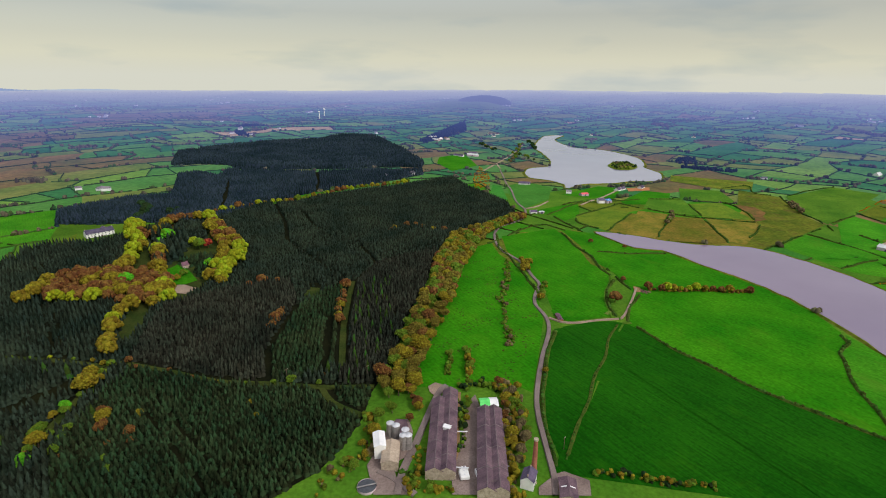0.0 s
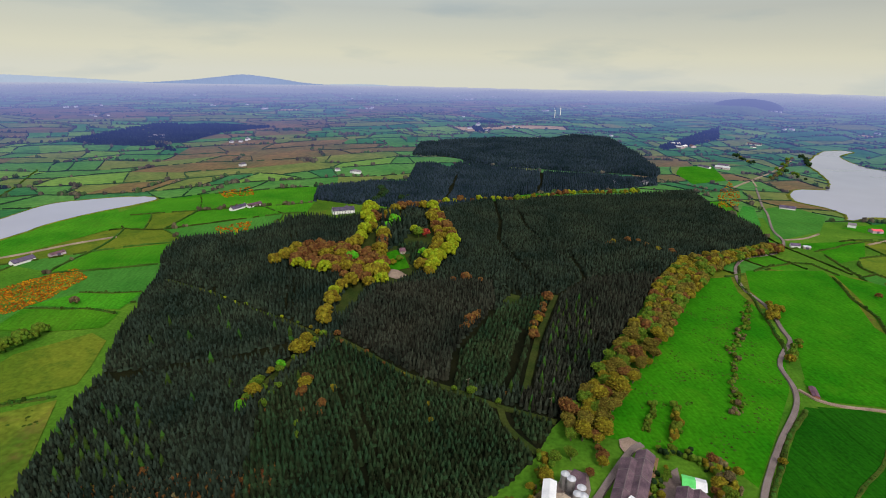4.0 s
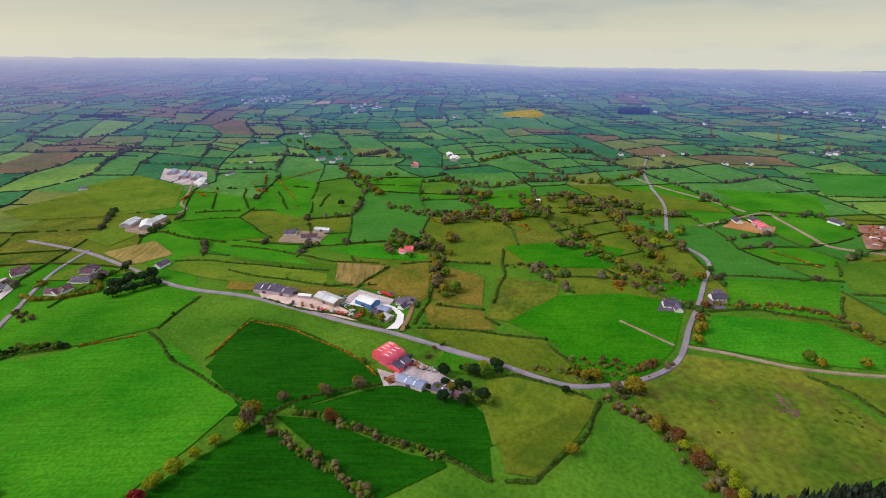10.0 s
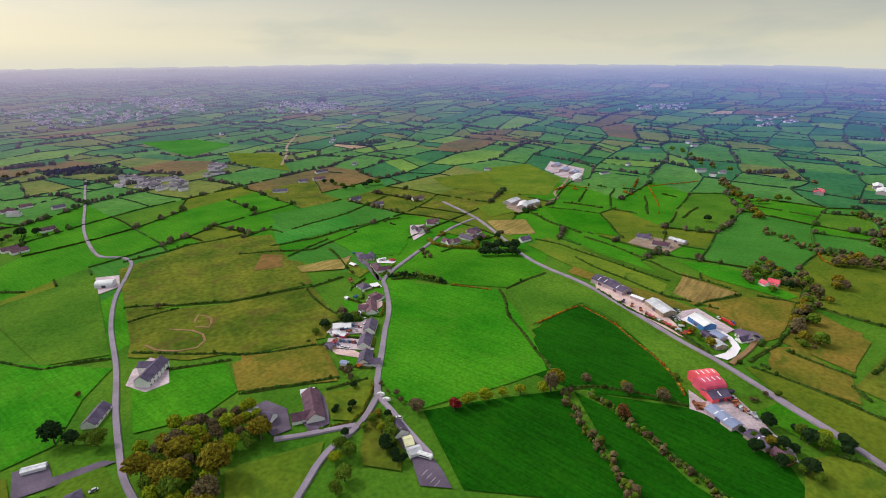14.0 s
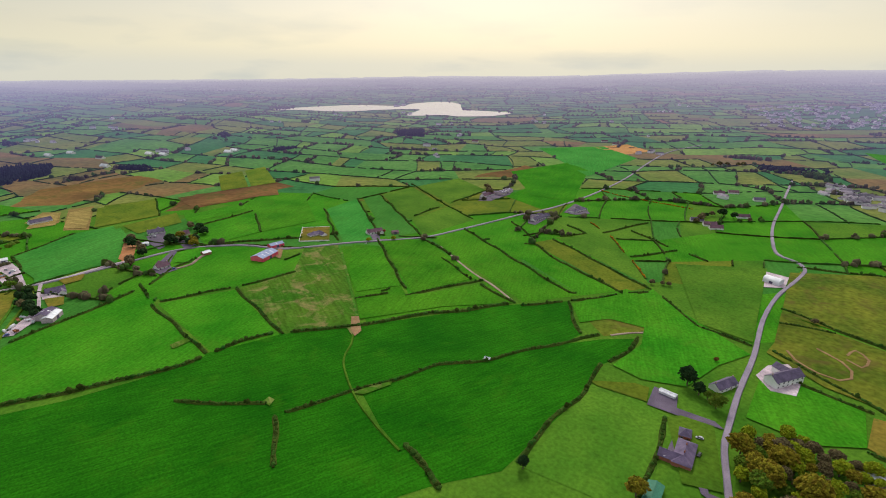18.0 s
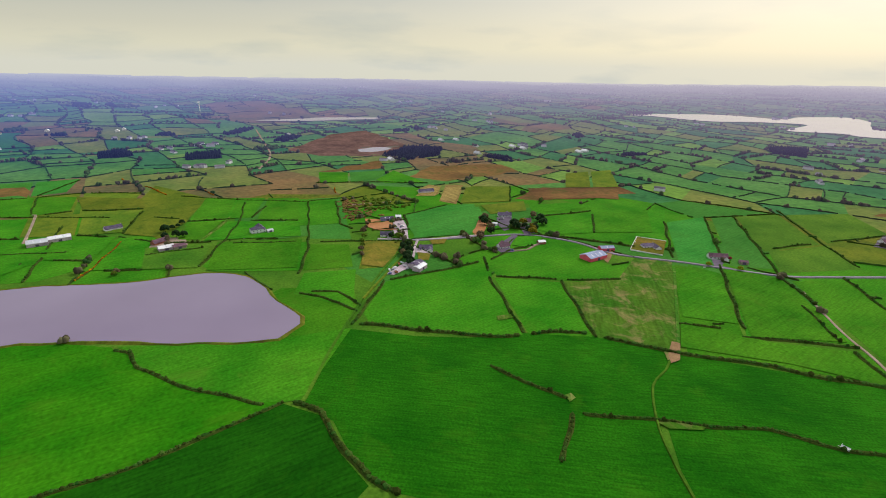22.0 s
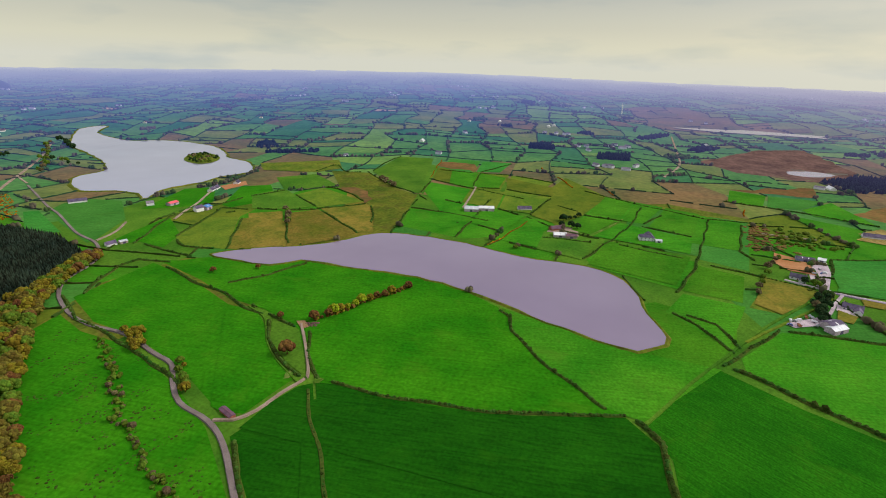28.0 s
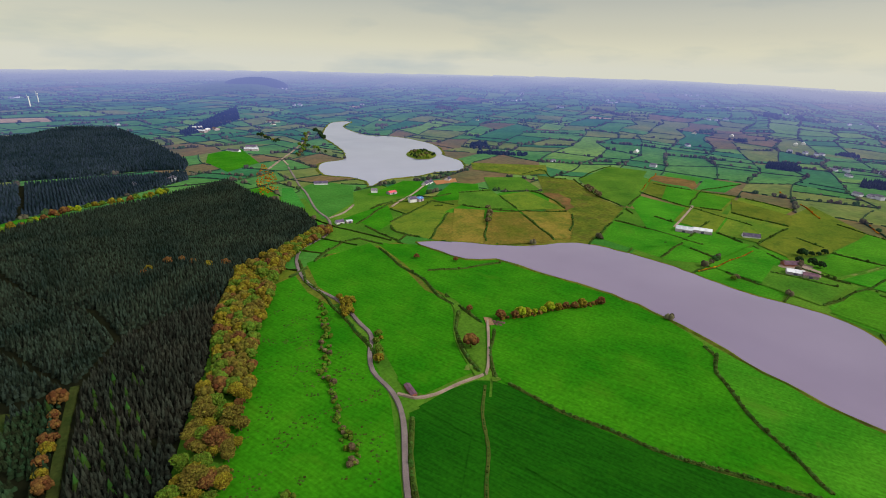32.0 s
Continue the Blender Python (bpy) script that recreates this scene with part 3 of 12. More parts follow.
def reeds(line, label, mat="rough", width=5.0):
    """A rough bank that borders the water."""
    v, f = [], []
    n = len(line)
    cx, cy = sum(p[0] for p in line) / n, sum(p[1] for p in line) / n
    rnd = random.Random(7)
    for i, (x, y) in enumerate(line):
        (x0, y0), (x1, y1) = line[i - 1], line[(i + 1) % n]
        d = math.hypot(x1 - x0, y1 - y0) + 1e-6
        nx, ny = (y1 - y0) / d, -(x1 - x0) / d
        if inside((x + nx * 2, y + ny * 2), line):
            nx, ny = -nx, -ny
        w = width * rnd.uniform(0.5, 1.5)
        v += [(x - nx * 0.6, y - ny * 0.6, land(x, y) + 0.90), (x + nx * w * 0.4, y + ny * w * 0.4, land(x, y) + 1.5), (x + nx * w, y + ny * w, land(x, y) + 0.03)]
    for i in range(n):
        j = (i + 1) % n
        f += [(3 * i, 3 * j, 3 * j + 1, 3 * i + 1), (3 * i + 1, 3 * j + 1, 3 * j + 2, 3 * i + 2)]
    return tagged(sheet("bank", v, f, mat), label, "bank", kind="structure")


# ---------- fields, roads, hedges ----------
DRAWN = []
FIELD_WORDS = {"lush": "deep green grass field", "silage": "long silage grass field with combed rows", "bright": "bright green meadow",
               "olive": "olive-green grazed pasture", "deep": "deep dark green grass field", "gold": "golden-olive dry pasture", "straw": "half-mown field with straw-coloured streaks", "tan": "pale yellow mown hay field", "teal": "blue-green young barley field", "rough": "rough rushy pasture with dark tussocks",
               "moor": "brown heather moorland", "peat": "dark purple-brown cut peat bog", "soil": "bare orange-brown soil patch", "pasture": "mid-green pasture"}


def field(pts, mat, lift=None):
    if mat in ("moor", "peat"):
        rnd = random.Random(len(DRAWN))
        pts = [(x + rnd.uniform(-9, 9), y + rnd.uniform(-9, 9)) for x, y in straight_line(pts + pts[:1], 30)[:-1]]
    DRAWN.append(pts)
    lift = 0.14 + 0.004 * len(DRAWN) if lift is None else lift
    return tagged(flat("field", pts, mat, lift), FIELD_WORDS[mat] + " between hedges", "field", group="fields", kind="structure")


ROADS = []


def ribbon(name, pts, width, mat, label, lift=1.15, soft=True):
    line = smooth_line(pts, 7) if soft else pts
    ROADS.append((line, width))
    v, f = [], []
    rnd = random.Random(len(ROADS))
    for i, (x, y) in enumerate(line):
        (x0, y0), (x1, y1) = line[max(i - 1, 0)], line[min(i + 1, len(line) - 1)]
        d = math.hypot(x1 - x0, y1 - y0) + 1e-6
        w = width / 2 * rnd.uniform(0.93, 1.07)
        nx, ny = -(y1 - y0) / d, (x1 - x0) / d
        z = land(x, y) + lift + 0.01 * (len(ROADS) % 9)
        v += [(x + nx * (w + 0.35), y + ny * (w + 0.35), z - 1.1), (x + nx * w, y + ny * w, z), (x - nx * w, y - ny * w, z), (x - nx * (w + 0.35), y - ny * (w + 0.35), z - 1.1)]
    for i in range(len(line) - 1):
        for k in range(3):
            f.append((4 * i + k, 4 * i + k + 1, 4 * i + 5 + k, 4 * i + 4 + k))
    ob = sheet(name, v, f, mat)
    return tagged(ob, label, name.replace("_", " "), kind="structure")


def road(pts, width=5.5):
    return ribbon("road", pts, width * 0.66, "asphalt", "narrow grey asphalt country road between hedges")


def lane(pts, width=3.4):
    return ribbon("lane", pts, width, "lane", "pale gravel farm lane across the fields")


def track(pts, width=2.2):
    return ribbon("track", pts, width * 0.55, "pasture", "worn grass track across the field", lift=1.0)


BLOB = []
for b_lat, b_z in ((0.0, 0.0), (1.0, 0.42), (0.62, 0.86)):
    BLOB.append((b_lat, b_z))


def blobs(spots, sides=5):
    """Low leafy mounds (x, y, z, radius, height), each with its own uneven shape; returns verts and faces."""
    rnd = random.Random(int(abs(spots[0][0] * 13 + spots[0][1] * 7)) if spots else 0)
    v, f = [], []
    for x, y, z, r, h in spots:
        o, tw = len(v), rnd.random() * 6.28
        for k in range(sides):
            a = tw + 2 * math.pi * k / sides
            q = r * rnd.uniform(0.75, 1.2)
            v.append((x + q * 0.95 * math.cos(a), y + q * 0.95 * math.sin(a), z - 0.1))
        for k in range(sides):
            a = tw + 2 * math.pi * (k + 0.5) / sides
            q = r * rnd.uniform(0.65, 1.1)
            v.append((x + q * math.cos(a), y + q * math.sin(a), z + h * rnd.uniform(0.5, 0.75)))
        v.append((x + r * rnd.uniform(-0.3, 0.3), y + r * rnd.uniform(-0.3, 0.3), z + h * rnd.uniform(0.9, 1.1)))
        for k in range(sides):
            j = (k + 1) % sides
            f += [(o + k, o + j, o + sides + k), (o + j, o + sides + j, o + sides + k), (o + sides + k, o + sides + j, o + 2 * sides)]
    return v, f


def hedge_spots(line, rnd, width, height, gap):
    out = []
    for x, y in line:
        if rnd.random() < gap or any(inside((x, y), q) for q in LAKES[:3]):
            continue
        s = rnd.uniform(0.6, 1.2) * (1.9 if rnd.random() < 0.04 else 1)
        out.append((x + rnd.uniform(-0.5, 0.5) * width * 0.3, y + rnd.uniform(-0.5, 0.5) * width * 0.3, land(x, y) + 0.4, width * 0.62 * min(s, 1.3), height * s))
    return out


HEDGE_N, HEDGED = [0], {}
LAID_APART = [[(659, 797), (863, 819), (972, 850), (1099, 764), (1009, 624), (787, 539), (581, 471), (554, 501), (450, 578)]]


def hedge(pts, height=1.7, width=2.0, gap=0.05, mat="hedge", soft=False, step=1.25, label="", bank=True):
    HEDGE_N[0] += 1
    line = smooth_line(pts, step) if soft else straight_line(pts, step)
    rnd = random.Random(HEDGE_N[0])
    wob = [rnd.uniform(0, 6.28) for _ in range(2)]
    line = [(x + 0.9 * math.sin(i * 0.11 + wob[0]), y + 0.9 * math.sin(i * 0.13 + wob[1])) for i, (x, y) in enumerate(line)]
    reach = 7.0 if math.hypot(pts[0][0] - CENTRE[0], pts[0][1] - CENTRE[1]) < 550 else 15.0
    line = [p for p in line if not any(inside(p, q) for q in LAID_APART) and not any((p[0] - q[0]) ** 2 + (p[1] - q[1]) ** 2 < reach ** 2 for kx in (-1, 0, 1) for ky in (-1, 0, 1) for q in HEDGED.get((int(p[0] // 16) + kx, int(p[1] // 16) + ky), ()))]
    for p in line[::3]:
        HEDGED.setdefault((int(p[0] // 16), int(p[1] // 16)), []).append(p)
    spots = hedge_spots(line, rnd, width, height, gap)
    if not spots:
        return None
    v, f = blobs(spots)
    words = label or ("orange-yellow flowering gorse hedge along a field edge" if mat == "gorse" else "dark green hawthorn hedge along a field edge")
    top = tagged(sheet("gorse_hedge" if mat == "gorse" else "hedge", v, f, mat), words, "hedge", group="field hedges")
    if bank and math.hypot(pts[0][0] - CENTRE[0], pts[0][1] - CENTRE[1]) < 900:
        bv, bf = [], []
        for i in range(0, len(line), 4):
            (x, y), (x0, y0), (x1, y1) = line[i], line[max(i - 2, 0)], line[min(i + 2, len(line) - 1)]
            d = math.hypot(x1 - x0, y1 - y0) + 1e-6
            w = (width * 0.5 + 0.8) * rnd.uniform(0.8, 1.25)
            nx, ny = -(y1 - y0) / d, (x1 - x0) / d
            z = land(x, y)
            bv += [(x + nx * w, y + ny * w, z - 0.1), (x + nx * w * 0.6, y + ny * w * 0.6, z + 0.98), (x - nx * w * 0.6, y - ny * w * 0.6, z + 0.98), (x - nx * w, y - ny * w, z - 0.1)]
        for i in range(len(bv) // 4 - 1):
            if math.dist(bv[4 * i][:2], bv[4 * i + 4][:2]) > 12:
                continue
            bf += [(4 * i + k, 4 * i + k + 1, 4 * i + 5 + k, 4 * i + 4 + k) for k in range(3)]
        if bf:
            tagged(sheet("bank", bv, bf, "verge", top), kind="stuff")
    return top


def thicket(pts, mat, every, radius, height, label, name="thicket", seed=1, cover=1.0):
    """Bushes scattered over an outline."""
    rnd = random.Random(seed)
    xs, ys = [p[0] for p in pts], [p[1] for p in pts]
    spots = []
    n = int((max(xs) - min(xs)) * (max(ys) - min(ys)) / every ** 2 * cover)
    for _ in range(n):
        x, y = rnd.uniform(min(xs), max(xs)), rnd.uniform(min(ys), max(ys))
        if inside((x, y), pts) and (name != "rush_tussocks" or noise.noise((x / 22, y / 14, 3.0)) > 0.10):
            s = rnd.uniform(0.5, 1.3)
            spots.append((x, y, land(x, y), radius * s, height * s))
    if spots:
        v, f = blobs(spots)
        return tagged(sheet(name, v, f, mat), label, "bushes", kind="stuff")


# ---------- trees ----------
def conifer_mesh(spots, seed):
    """Joined conifers (x, y, height, radius): three uneven skirts of branches each."""
    rng = np.random.default_rng(seed)
    n, sides = len(spots), 6
    sp = np.array(spots, float)
    z0 = np.array([land(x, y) for x, y, *_ in spots]) if max(abs(sp[:, 0]).max(), abs(sp[:, 1]).max()) > 1000 else np.zeros(n)
    tiers = ((0.04, 1.0, 0.56), (0.32, 0.76, 0.82), (0.58, 0.48, 1.0))
    V, Fc = [], []
    per = len(tiers) * (sides + 1)
    for lo, rad, hi in tiers:
        for k in range(sides):
            a = 2 * math.pi * k / sides + rng.uniform(0, 0.7, n)
            q = sp[:, 3] * rad * rng.uniform(0.78, 1.16, n)
            V.append(np.stack([sp[:, 0] + q * np.cos(a), sp[:, 1] + q * np.sin(a), z0 + sp[:, 2] * (lo + rng.uniform(-0.05, 0.05, n))], 1))
        V.append(np.stack([sp[:, 0] + rng.uniform(-0.2, 0.2, n), sp[:, 1] + rng.uniform(-0.2, 0.2, n), z0 + sp[:, 2] * hi * rng.uniform(0.95, 1.05, n)], 1))
    V = np.stack(V, 1).reshape(-1, 3)
    tri = []
    for t in range(len(tiers)):
        o = t * (sides + 1)
        tri += [(o + k, o + (k + 1) % sides, o + sides) for k in range(sides)]
    tri = np.array(tri)
    Fc = (tri[None] + (np.arange(n) * per)[:, None, None]).reshape(-1, 3)
    me = bpy.data.meshes.new("conifers")
    me.vertices.add(len(V))
    me.vertices.foreach_set("co", V.ravel())
    me.loops.add(Fc.size)
    me.loops.foreach_set("vertex_index", Fc.ravel().astype(np.int32))
    me.polygons.add(len(Fc))
    me.polygons.foreach_set("loop_start", np.arange(0, Fc.size, 3, dtype=np.int32))
    me.update(calc_edges=True)
    return me


RIDES, CLEARINGS = [], []


def plantation(pts, space, height, label, turn=0.0, mat="conifer", seed=1, wide=1.0, within=None, outside=(), floor=True, anywhere=False):
    """Rows of planted spruce inside an outline (and inside one compartment, outside others), leaving the rides and clearings open."""
    rnd = random.Random(seed)
    xs, ys = [p[0] for p in pts], [p[1] for p in pts]
    cx, cy = sum(xs) / len(xs), sum(ys) / len(ys)
    half = max(max(xs) - min(xs), max(ys) - min(ys)) * 0.75
    c, s = math.cos(radians(turn)), math.sin(radians(turn))
    spots, k = [], int(half / space)
    holes = [(q, min(p[0] for p in q), max(p[0] for p in q), min(p[1] for p in q), max(p[1] for p in q)) for q in CLEARINGS if not anywhere]
    ways = [(q, w, min(p[0] for p in q) - w, max(p[0] for p in q) + w, min(p[1] for p in q) - w, max(p[1] for p in q) + w) for q, w in RIDES]
    for i in range(-k, k):
        missing = rnd.random() < 0.045
        for j in range(-k, k):
            u, w = (i * 1.06 + rnd.uniform(-0.24, 0.24)) * space, (j * 0.97 + rnd.uniform(-0.30, 0.30)) * space
            x, y = cx + u * c - w * s, cy + u * s + w * c
            if not inside((x, y), pts) or rnd.random() < 0.03 or (missing and rnd.random() < 0.75):
                continue
            if (within and not inside((x, y), within)) or any(inside((x, y), q) for q in outside):
                continue
            if any(x0 < x < x1 and y0 < y < y1 and inside((x, y), q) for q, x0, x1, y0, y1 in holes):
                continue
            if any(x0 < x < x1 and y0 < y < y1 and away((x, y), q) < w for q, w, x0, x1, y0, y1 in ways):
                continue
            h = height * rnd.uniform(0.84, 1.12) * (1 + 0.30 * noise.noise((x / 55, y / 55, 2.0)))
            spots.append((x, y, h, space * wide * rnd.uniform(0.60, 0.80)))
    if not spots:
        return None
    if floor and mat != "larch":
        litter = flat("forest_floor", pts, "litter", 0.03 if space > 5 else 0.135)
        tagged(litter, "needle litter under the spruce, near-black with canopy shade", "forest floor", kind="structure")
    me = conifer_mesh(spots, seed)
    me.materials.append(M[mat])
    return tagged(new("conifer_plantation", me), label, "conifer wood", kind="stuff")


def crown_mesh(name, seed, r, h, mat, clumps=150, fine=1.0):
    """A crown of many small leafy clumps round limbs, with gaps and an uneven outline."""
    rnd = random.Random(seed)
    bm = bmesh.new()
    lobes = [(rnd.uniform(-0.45, 0.45) * r, rnd.uniform(-0.45, 0.45) * r, h * rnd.uniform(0.45, 0.80), r * rnd.uniform(0.45, 0.70)) for _ in range(6)]
    lobes.append((0, 0, h * 0.66, r * 0.75))
    for lx, ly, lz, lr in lobes:
        vs = [bm.verts.new((lx + lr * 0.86 * dx * rnd.uniform(0.8, 1.1), ly + lr * 0.86 * dy * rnd.uniform(0.8, 1.1), lz + lr * 0.72 * dz)) for dx, dy, dz in ((1, 0, 0), (0, 1, 0), (-1, 0, 0), (0, -1, 0), (0, 0, 1), (0, 0, -1))]
        for t in ((0, 1, 4), (1, 2, 4), (2, 3, 4), (3, 0, 4), (1, 0, 5), (2, 1, 5), (3, 2, 5), (0, 3, 5)):
            bm.faces.new([vs[k] for k in t])
    for i in range(clumps):
        lx, ly, lz, lr = lobes[i % len(lobes)]
        a, e = rnd.uniform(0, 6.28), rnd.uniform(-0.5, 1.45)
        q = lr * rnd.uniform(0.75, 1.08)
        c = (lx + q * math.cos(e) * math.cos(a), ly + q * math.cos(e) * math.sin(a), lz + q * math.sin(e) * 0.8)
        s = r * fine * rnd.uniform(0.12, 0.24)
        vs = [bm.verts.new((c[0] + s * dx * rnd.uniform(0.6, 1.4), c[1] + s * dy * rnd.uniform(0.6, 1.4), c[2] + s * dz * rnd.uniform(0.5, 1.1)))
              for dx, dy, dz in ((1, 0, 0), (0, 1, 0), (-1, 0, 0), (0, -1, 0), (0, 0, 1), (0, 0, -1))]
        for t in ((0, 1, 4), (1, 2, 4), (2, 3, 4), (3, 0, 4), (1, 0, 5), (2, 1, 5), (3, 2, 5), (0, 3, 5)):
            bm.faces.new([vs[k] for k in t])
    me = bpy.data.meshes.new(name)
    bm.to_mesh(me)
    bm.free()
    me.materials.append(M[mat])
    return me


def trunk_mesh(seed, r, h):
    rnd = random.Random(seed)
    bm = bmesh.new()
    tube(bm, 0, 0, -0.2, h * 0.45, r * 0.09, r * 0.055, 7)
    for k in range(5):
        a = 1.256 * k + rnd.uniform(-0.3, 0.3)
        p0, p1 = Vector((0, 0, h * rnd.uniform(0.25, 0.42))), Vector((math.cos(a) * r * 0.6, math.sin(a) * r * 0.6, h * rnd.uniform(0.55, 0.8)))
        d = (p1 - p0).normalized()
        s1 = d.cross(Vector((0, 0, 1))).normalized()
        s2 = d.cross(s1)
        ring0 = [bm.verts.new(p0 + (s1 * math.cos(t) + s2 * math.sin(t)) * r * 0.035) for t in (0, 2.09, 4.19)]
        tip = bm.verts.new(p1)
        for t in range(3):
            bm.faces.new((ring0[t], ring0[(t + 1) % 3], tip))
    me = bpy.data.meshes.new("trunk")
    bm.to_mesh(me)
    bm.free()
    me.materials.append(M["bark"])
    return me


TREE_WORDS = {"leaf_green": "fresh green broadleaf tree", "leaf_gold": "yellow-gold oak tree in spring leaf", "leaf_brown": "copper-brown beech tree",
              "leaf_dark": "dark evergreen tree", "leaf_olive": "olive-brown oak tree coming into leaf", "leaf_bright": "vivid green sycamore tree in new leaf", "leaf_lime": "lime-yellow beech tree in new leaf", "leaf_grey": "grey-brown tree still half bare", "leaf_red": "deep red ornamental maple tree"}
TREES = {}
for t_mat in TREE_WORDS:
    for t_k in range(3):
        tree_top = new("tree")
        tagged(tree_top, TREE_WORDS[t_mat] + " with an uneven crown", "tree", group="broadleaf trees")
        for t_name, t_me in (("trunk", trunk_mesh(t_k, 4, 9)), ("crown", crown_mesh("crown", 10 * t_k + len(t_mat), 4.0, 9.0, t_mat, 620, 0.72))):
            t_part = new(t_name, t_me)
            t_part.parent = tree_top
        TREES[t_mat, t_k] = tree_top


def far_crown(seed, r, h, lobes):
    """A rounded crown of bulging leafy heads for a tree farther off: points and triangles."""
    rnd = random.Random(seed)
    heads = [(0, 0, h * 0.62, r * 0.66)]
    for k in range(lobes - 1):
        a, e = 2.4 * k + rnd.uniform(-0.3, 0.3), math.asin(min(1.0, (k + 0.5) / (lobes - 1) * 1.25 - 0.25))
        q = r * rnd.uniform(0.66, 0.84)
        heads.append((q * math.cos(e) * math.cos(a), q * math.cos(e) * math.sin(a), h * 0.50 + q * math.sin(e) * 0.95, r * rnd.uniform(0.22, 0.40) * (1.3 if lobes < 12 else 1)))
    v, f = [], []
    for x, y, z, w in heads:
        o = len(v)
        v.append((x, y, z - w * 0.9))
        for ring, (up, out) in enumerate(((-0.5, 0.85), (0.15, 1.0), (0.70, 0.68))):
            for k in range(6):
                a, b = math.pi * (2 * k + ring) / 6, w * out * rnd.uniform(0.72, 1.26)
                v.append((x + b * math.cos(a), y + b * math.sin(a), z + w * (up + rnd.uniform(-0.2, 0.2))))
        v.append((x, y, z + w * rnd.uniform(0.92, 1.08)))
        f += [(o, o + 1 + (k + 1) % 6, o + 1 + k) for k in range(6)]
        for ring in range(2):
            p = o + 1 + 6 * ring
            for k in range(6):
                j = (k + 1) % 6
                f += [(p + k, p + j, p + 6 + k), (p + j, p + 6 + j, p + 6 + k)]
        f += [(o + 13 + k, o + 13 + (k + 1) % 6, o + 19) for k in range(6)]
    return np.array(v), np.array(f)


FAR_CROWN = {(k, n): far_crown(10 * k + n, 4.2, 9.0, n) for k in range(4) for n in (26, 11)}
TREE_USED = set()
TREE_RND = random.Random(5)


FAR_TREES = {}


def tree(x, y, mat="leaf_green", size=1.0):
    size *= 1.12
    if math.hypot(x - CENTRE[0], y - CENTRE[1]) > 365 or (-330 < x < 60 and 380 < y):
        FAR_TREES.setdefault(mat, []).append((x, y, size * TREE_RND.uniform(0.85, 1.2)))
        return None
    key = (mat, TREE_RND.randrange(3))
    s = size * TREE_RND.uniform(0.85, 1.2)
    m = pose(x, y, land(x, y), 0, 0, TREE_RND.uniform(0, 360)) @ Matrix.Diagonal((s, s, s * TREE_RND.uniform(0.85, 1.1), 1))
    if key in TREE_USED:
        return copy_thing(TREES[key], m)
    TREE_USED.add(key)
    TREES[key].matrix_basis = m
    return TREES[key]


def tree_row(pts, mats, every=9.0, size=1.0, spread=2.0, soft=True):
    line = smooth_line(pts, every) if soft else straight_line(pts, every)
    for x, y in line:
        tree(x + TREE_RND.uniform(-spread, spread), y + TREE_RND.uniform(-spread, spread), TREE_RND.choice(mats), size * TREE_RND.uniform(0.75, 1.2))


def bush_row(pts, mats, every=2.2, radius=2.6, height=3.6, spread=3.0):
    """A ragged line of bushes and small trees along a bank."""
    line = smooth_line(pts, every)
    heaps = {}
    for x, y in line:
        s = TREE_RND.uniform(0.45, 1.25)
        px, py = x + TREE_RND.uniform(-spread, spread), y + TREE_RND.uniform(-spread, spread)
        for k in range(3):
            q = s * TREE_RND.uniform(0.45, 0.8)
            heaps.setdefault(TREE_RND.choice(mats), []).append((px + TREE_RND.uniform(-1, 1) * radius * s * 0.6, py + TREE_RND.uniform(-1, 1) * radius * s * 0.6, land(px, py) + height * s * 0.28 * k, radius * q, height * q))
    for mat, spots in heaps.items():
        v, f = blobs(spots, 6)
        tagged(sheet("bush_row", v, f, mat), "ragged row of " + {"leaf_grey": "grey-brown", "leaf_gold": "golden", "leaf_brown": "rusty", "leaf_dark": "dark"}.get(mat, "green") + " bushes along a bank", "bushes", kind="stuff")


def tree_patch(pts, mats, every=10.0, size=1.0):
    xs, ys = [p[0] for p in pts], [p[1] for p in pts]
    n = int((max(xs) - min(xs)) * (max(ys) - min(ys)) / every ** 2 * 1.3)
    done = []
    for _ in range(n * 3):
        p = (TREE_RND.uniform(min(xs), max(xs)), TREE_RND.uniform(min(ys), max(ys)))
        if inside(p, pts) and all(math.dist(p, q) > every * 0.72 for q in done):
            done.append(p)
            tree(*p, TREE_RND.choice(mats), size * TREE_RND.uniform(0.75, 1.2))
        if len(done) >= n:
            break


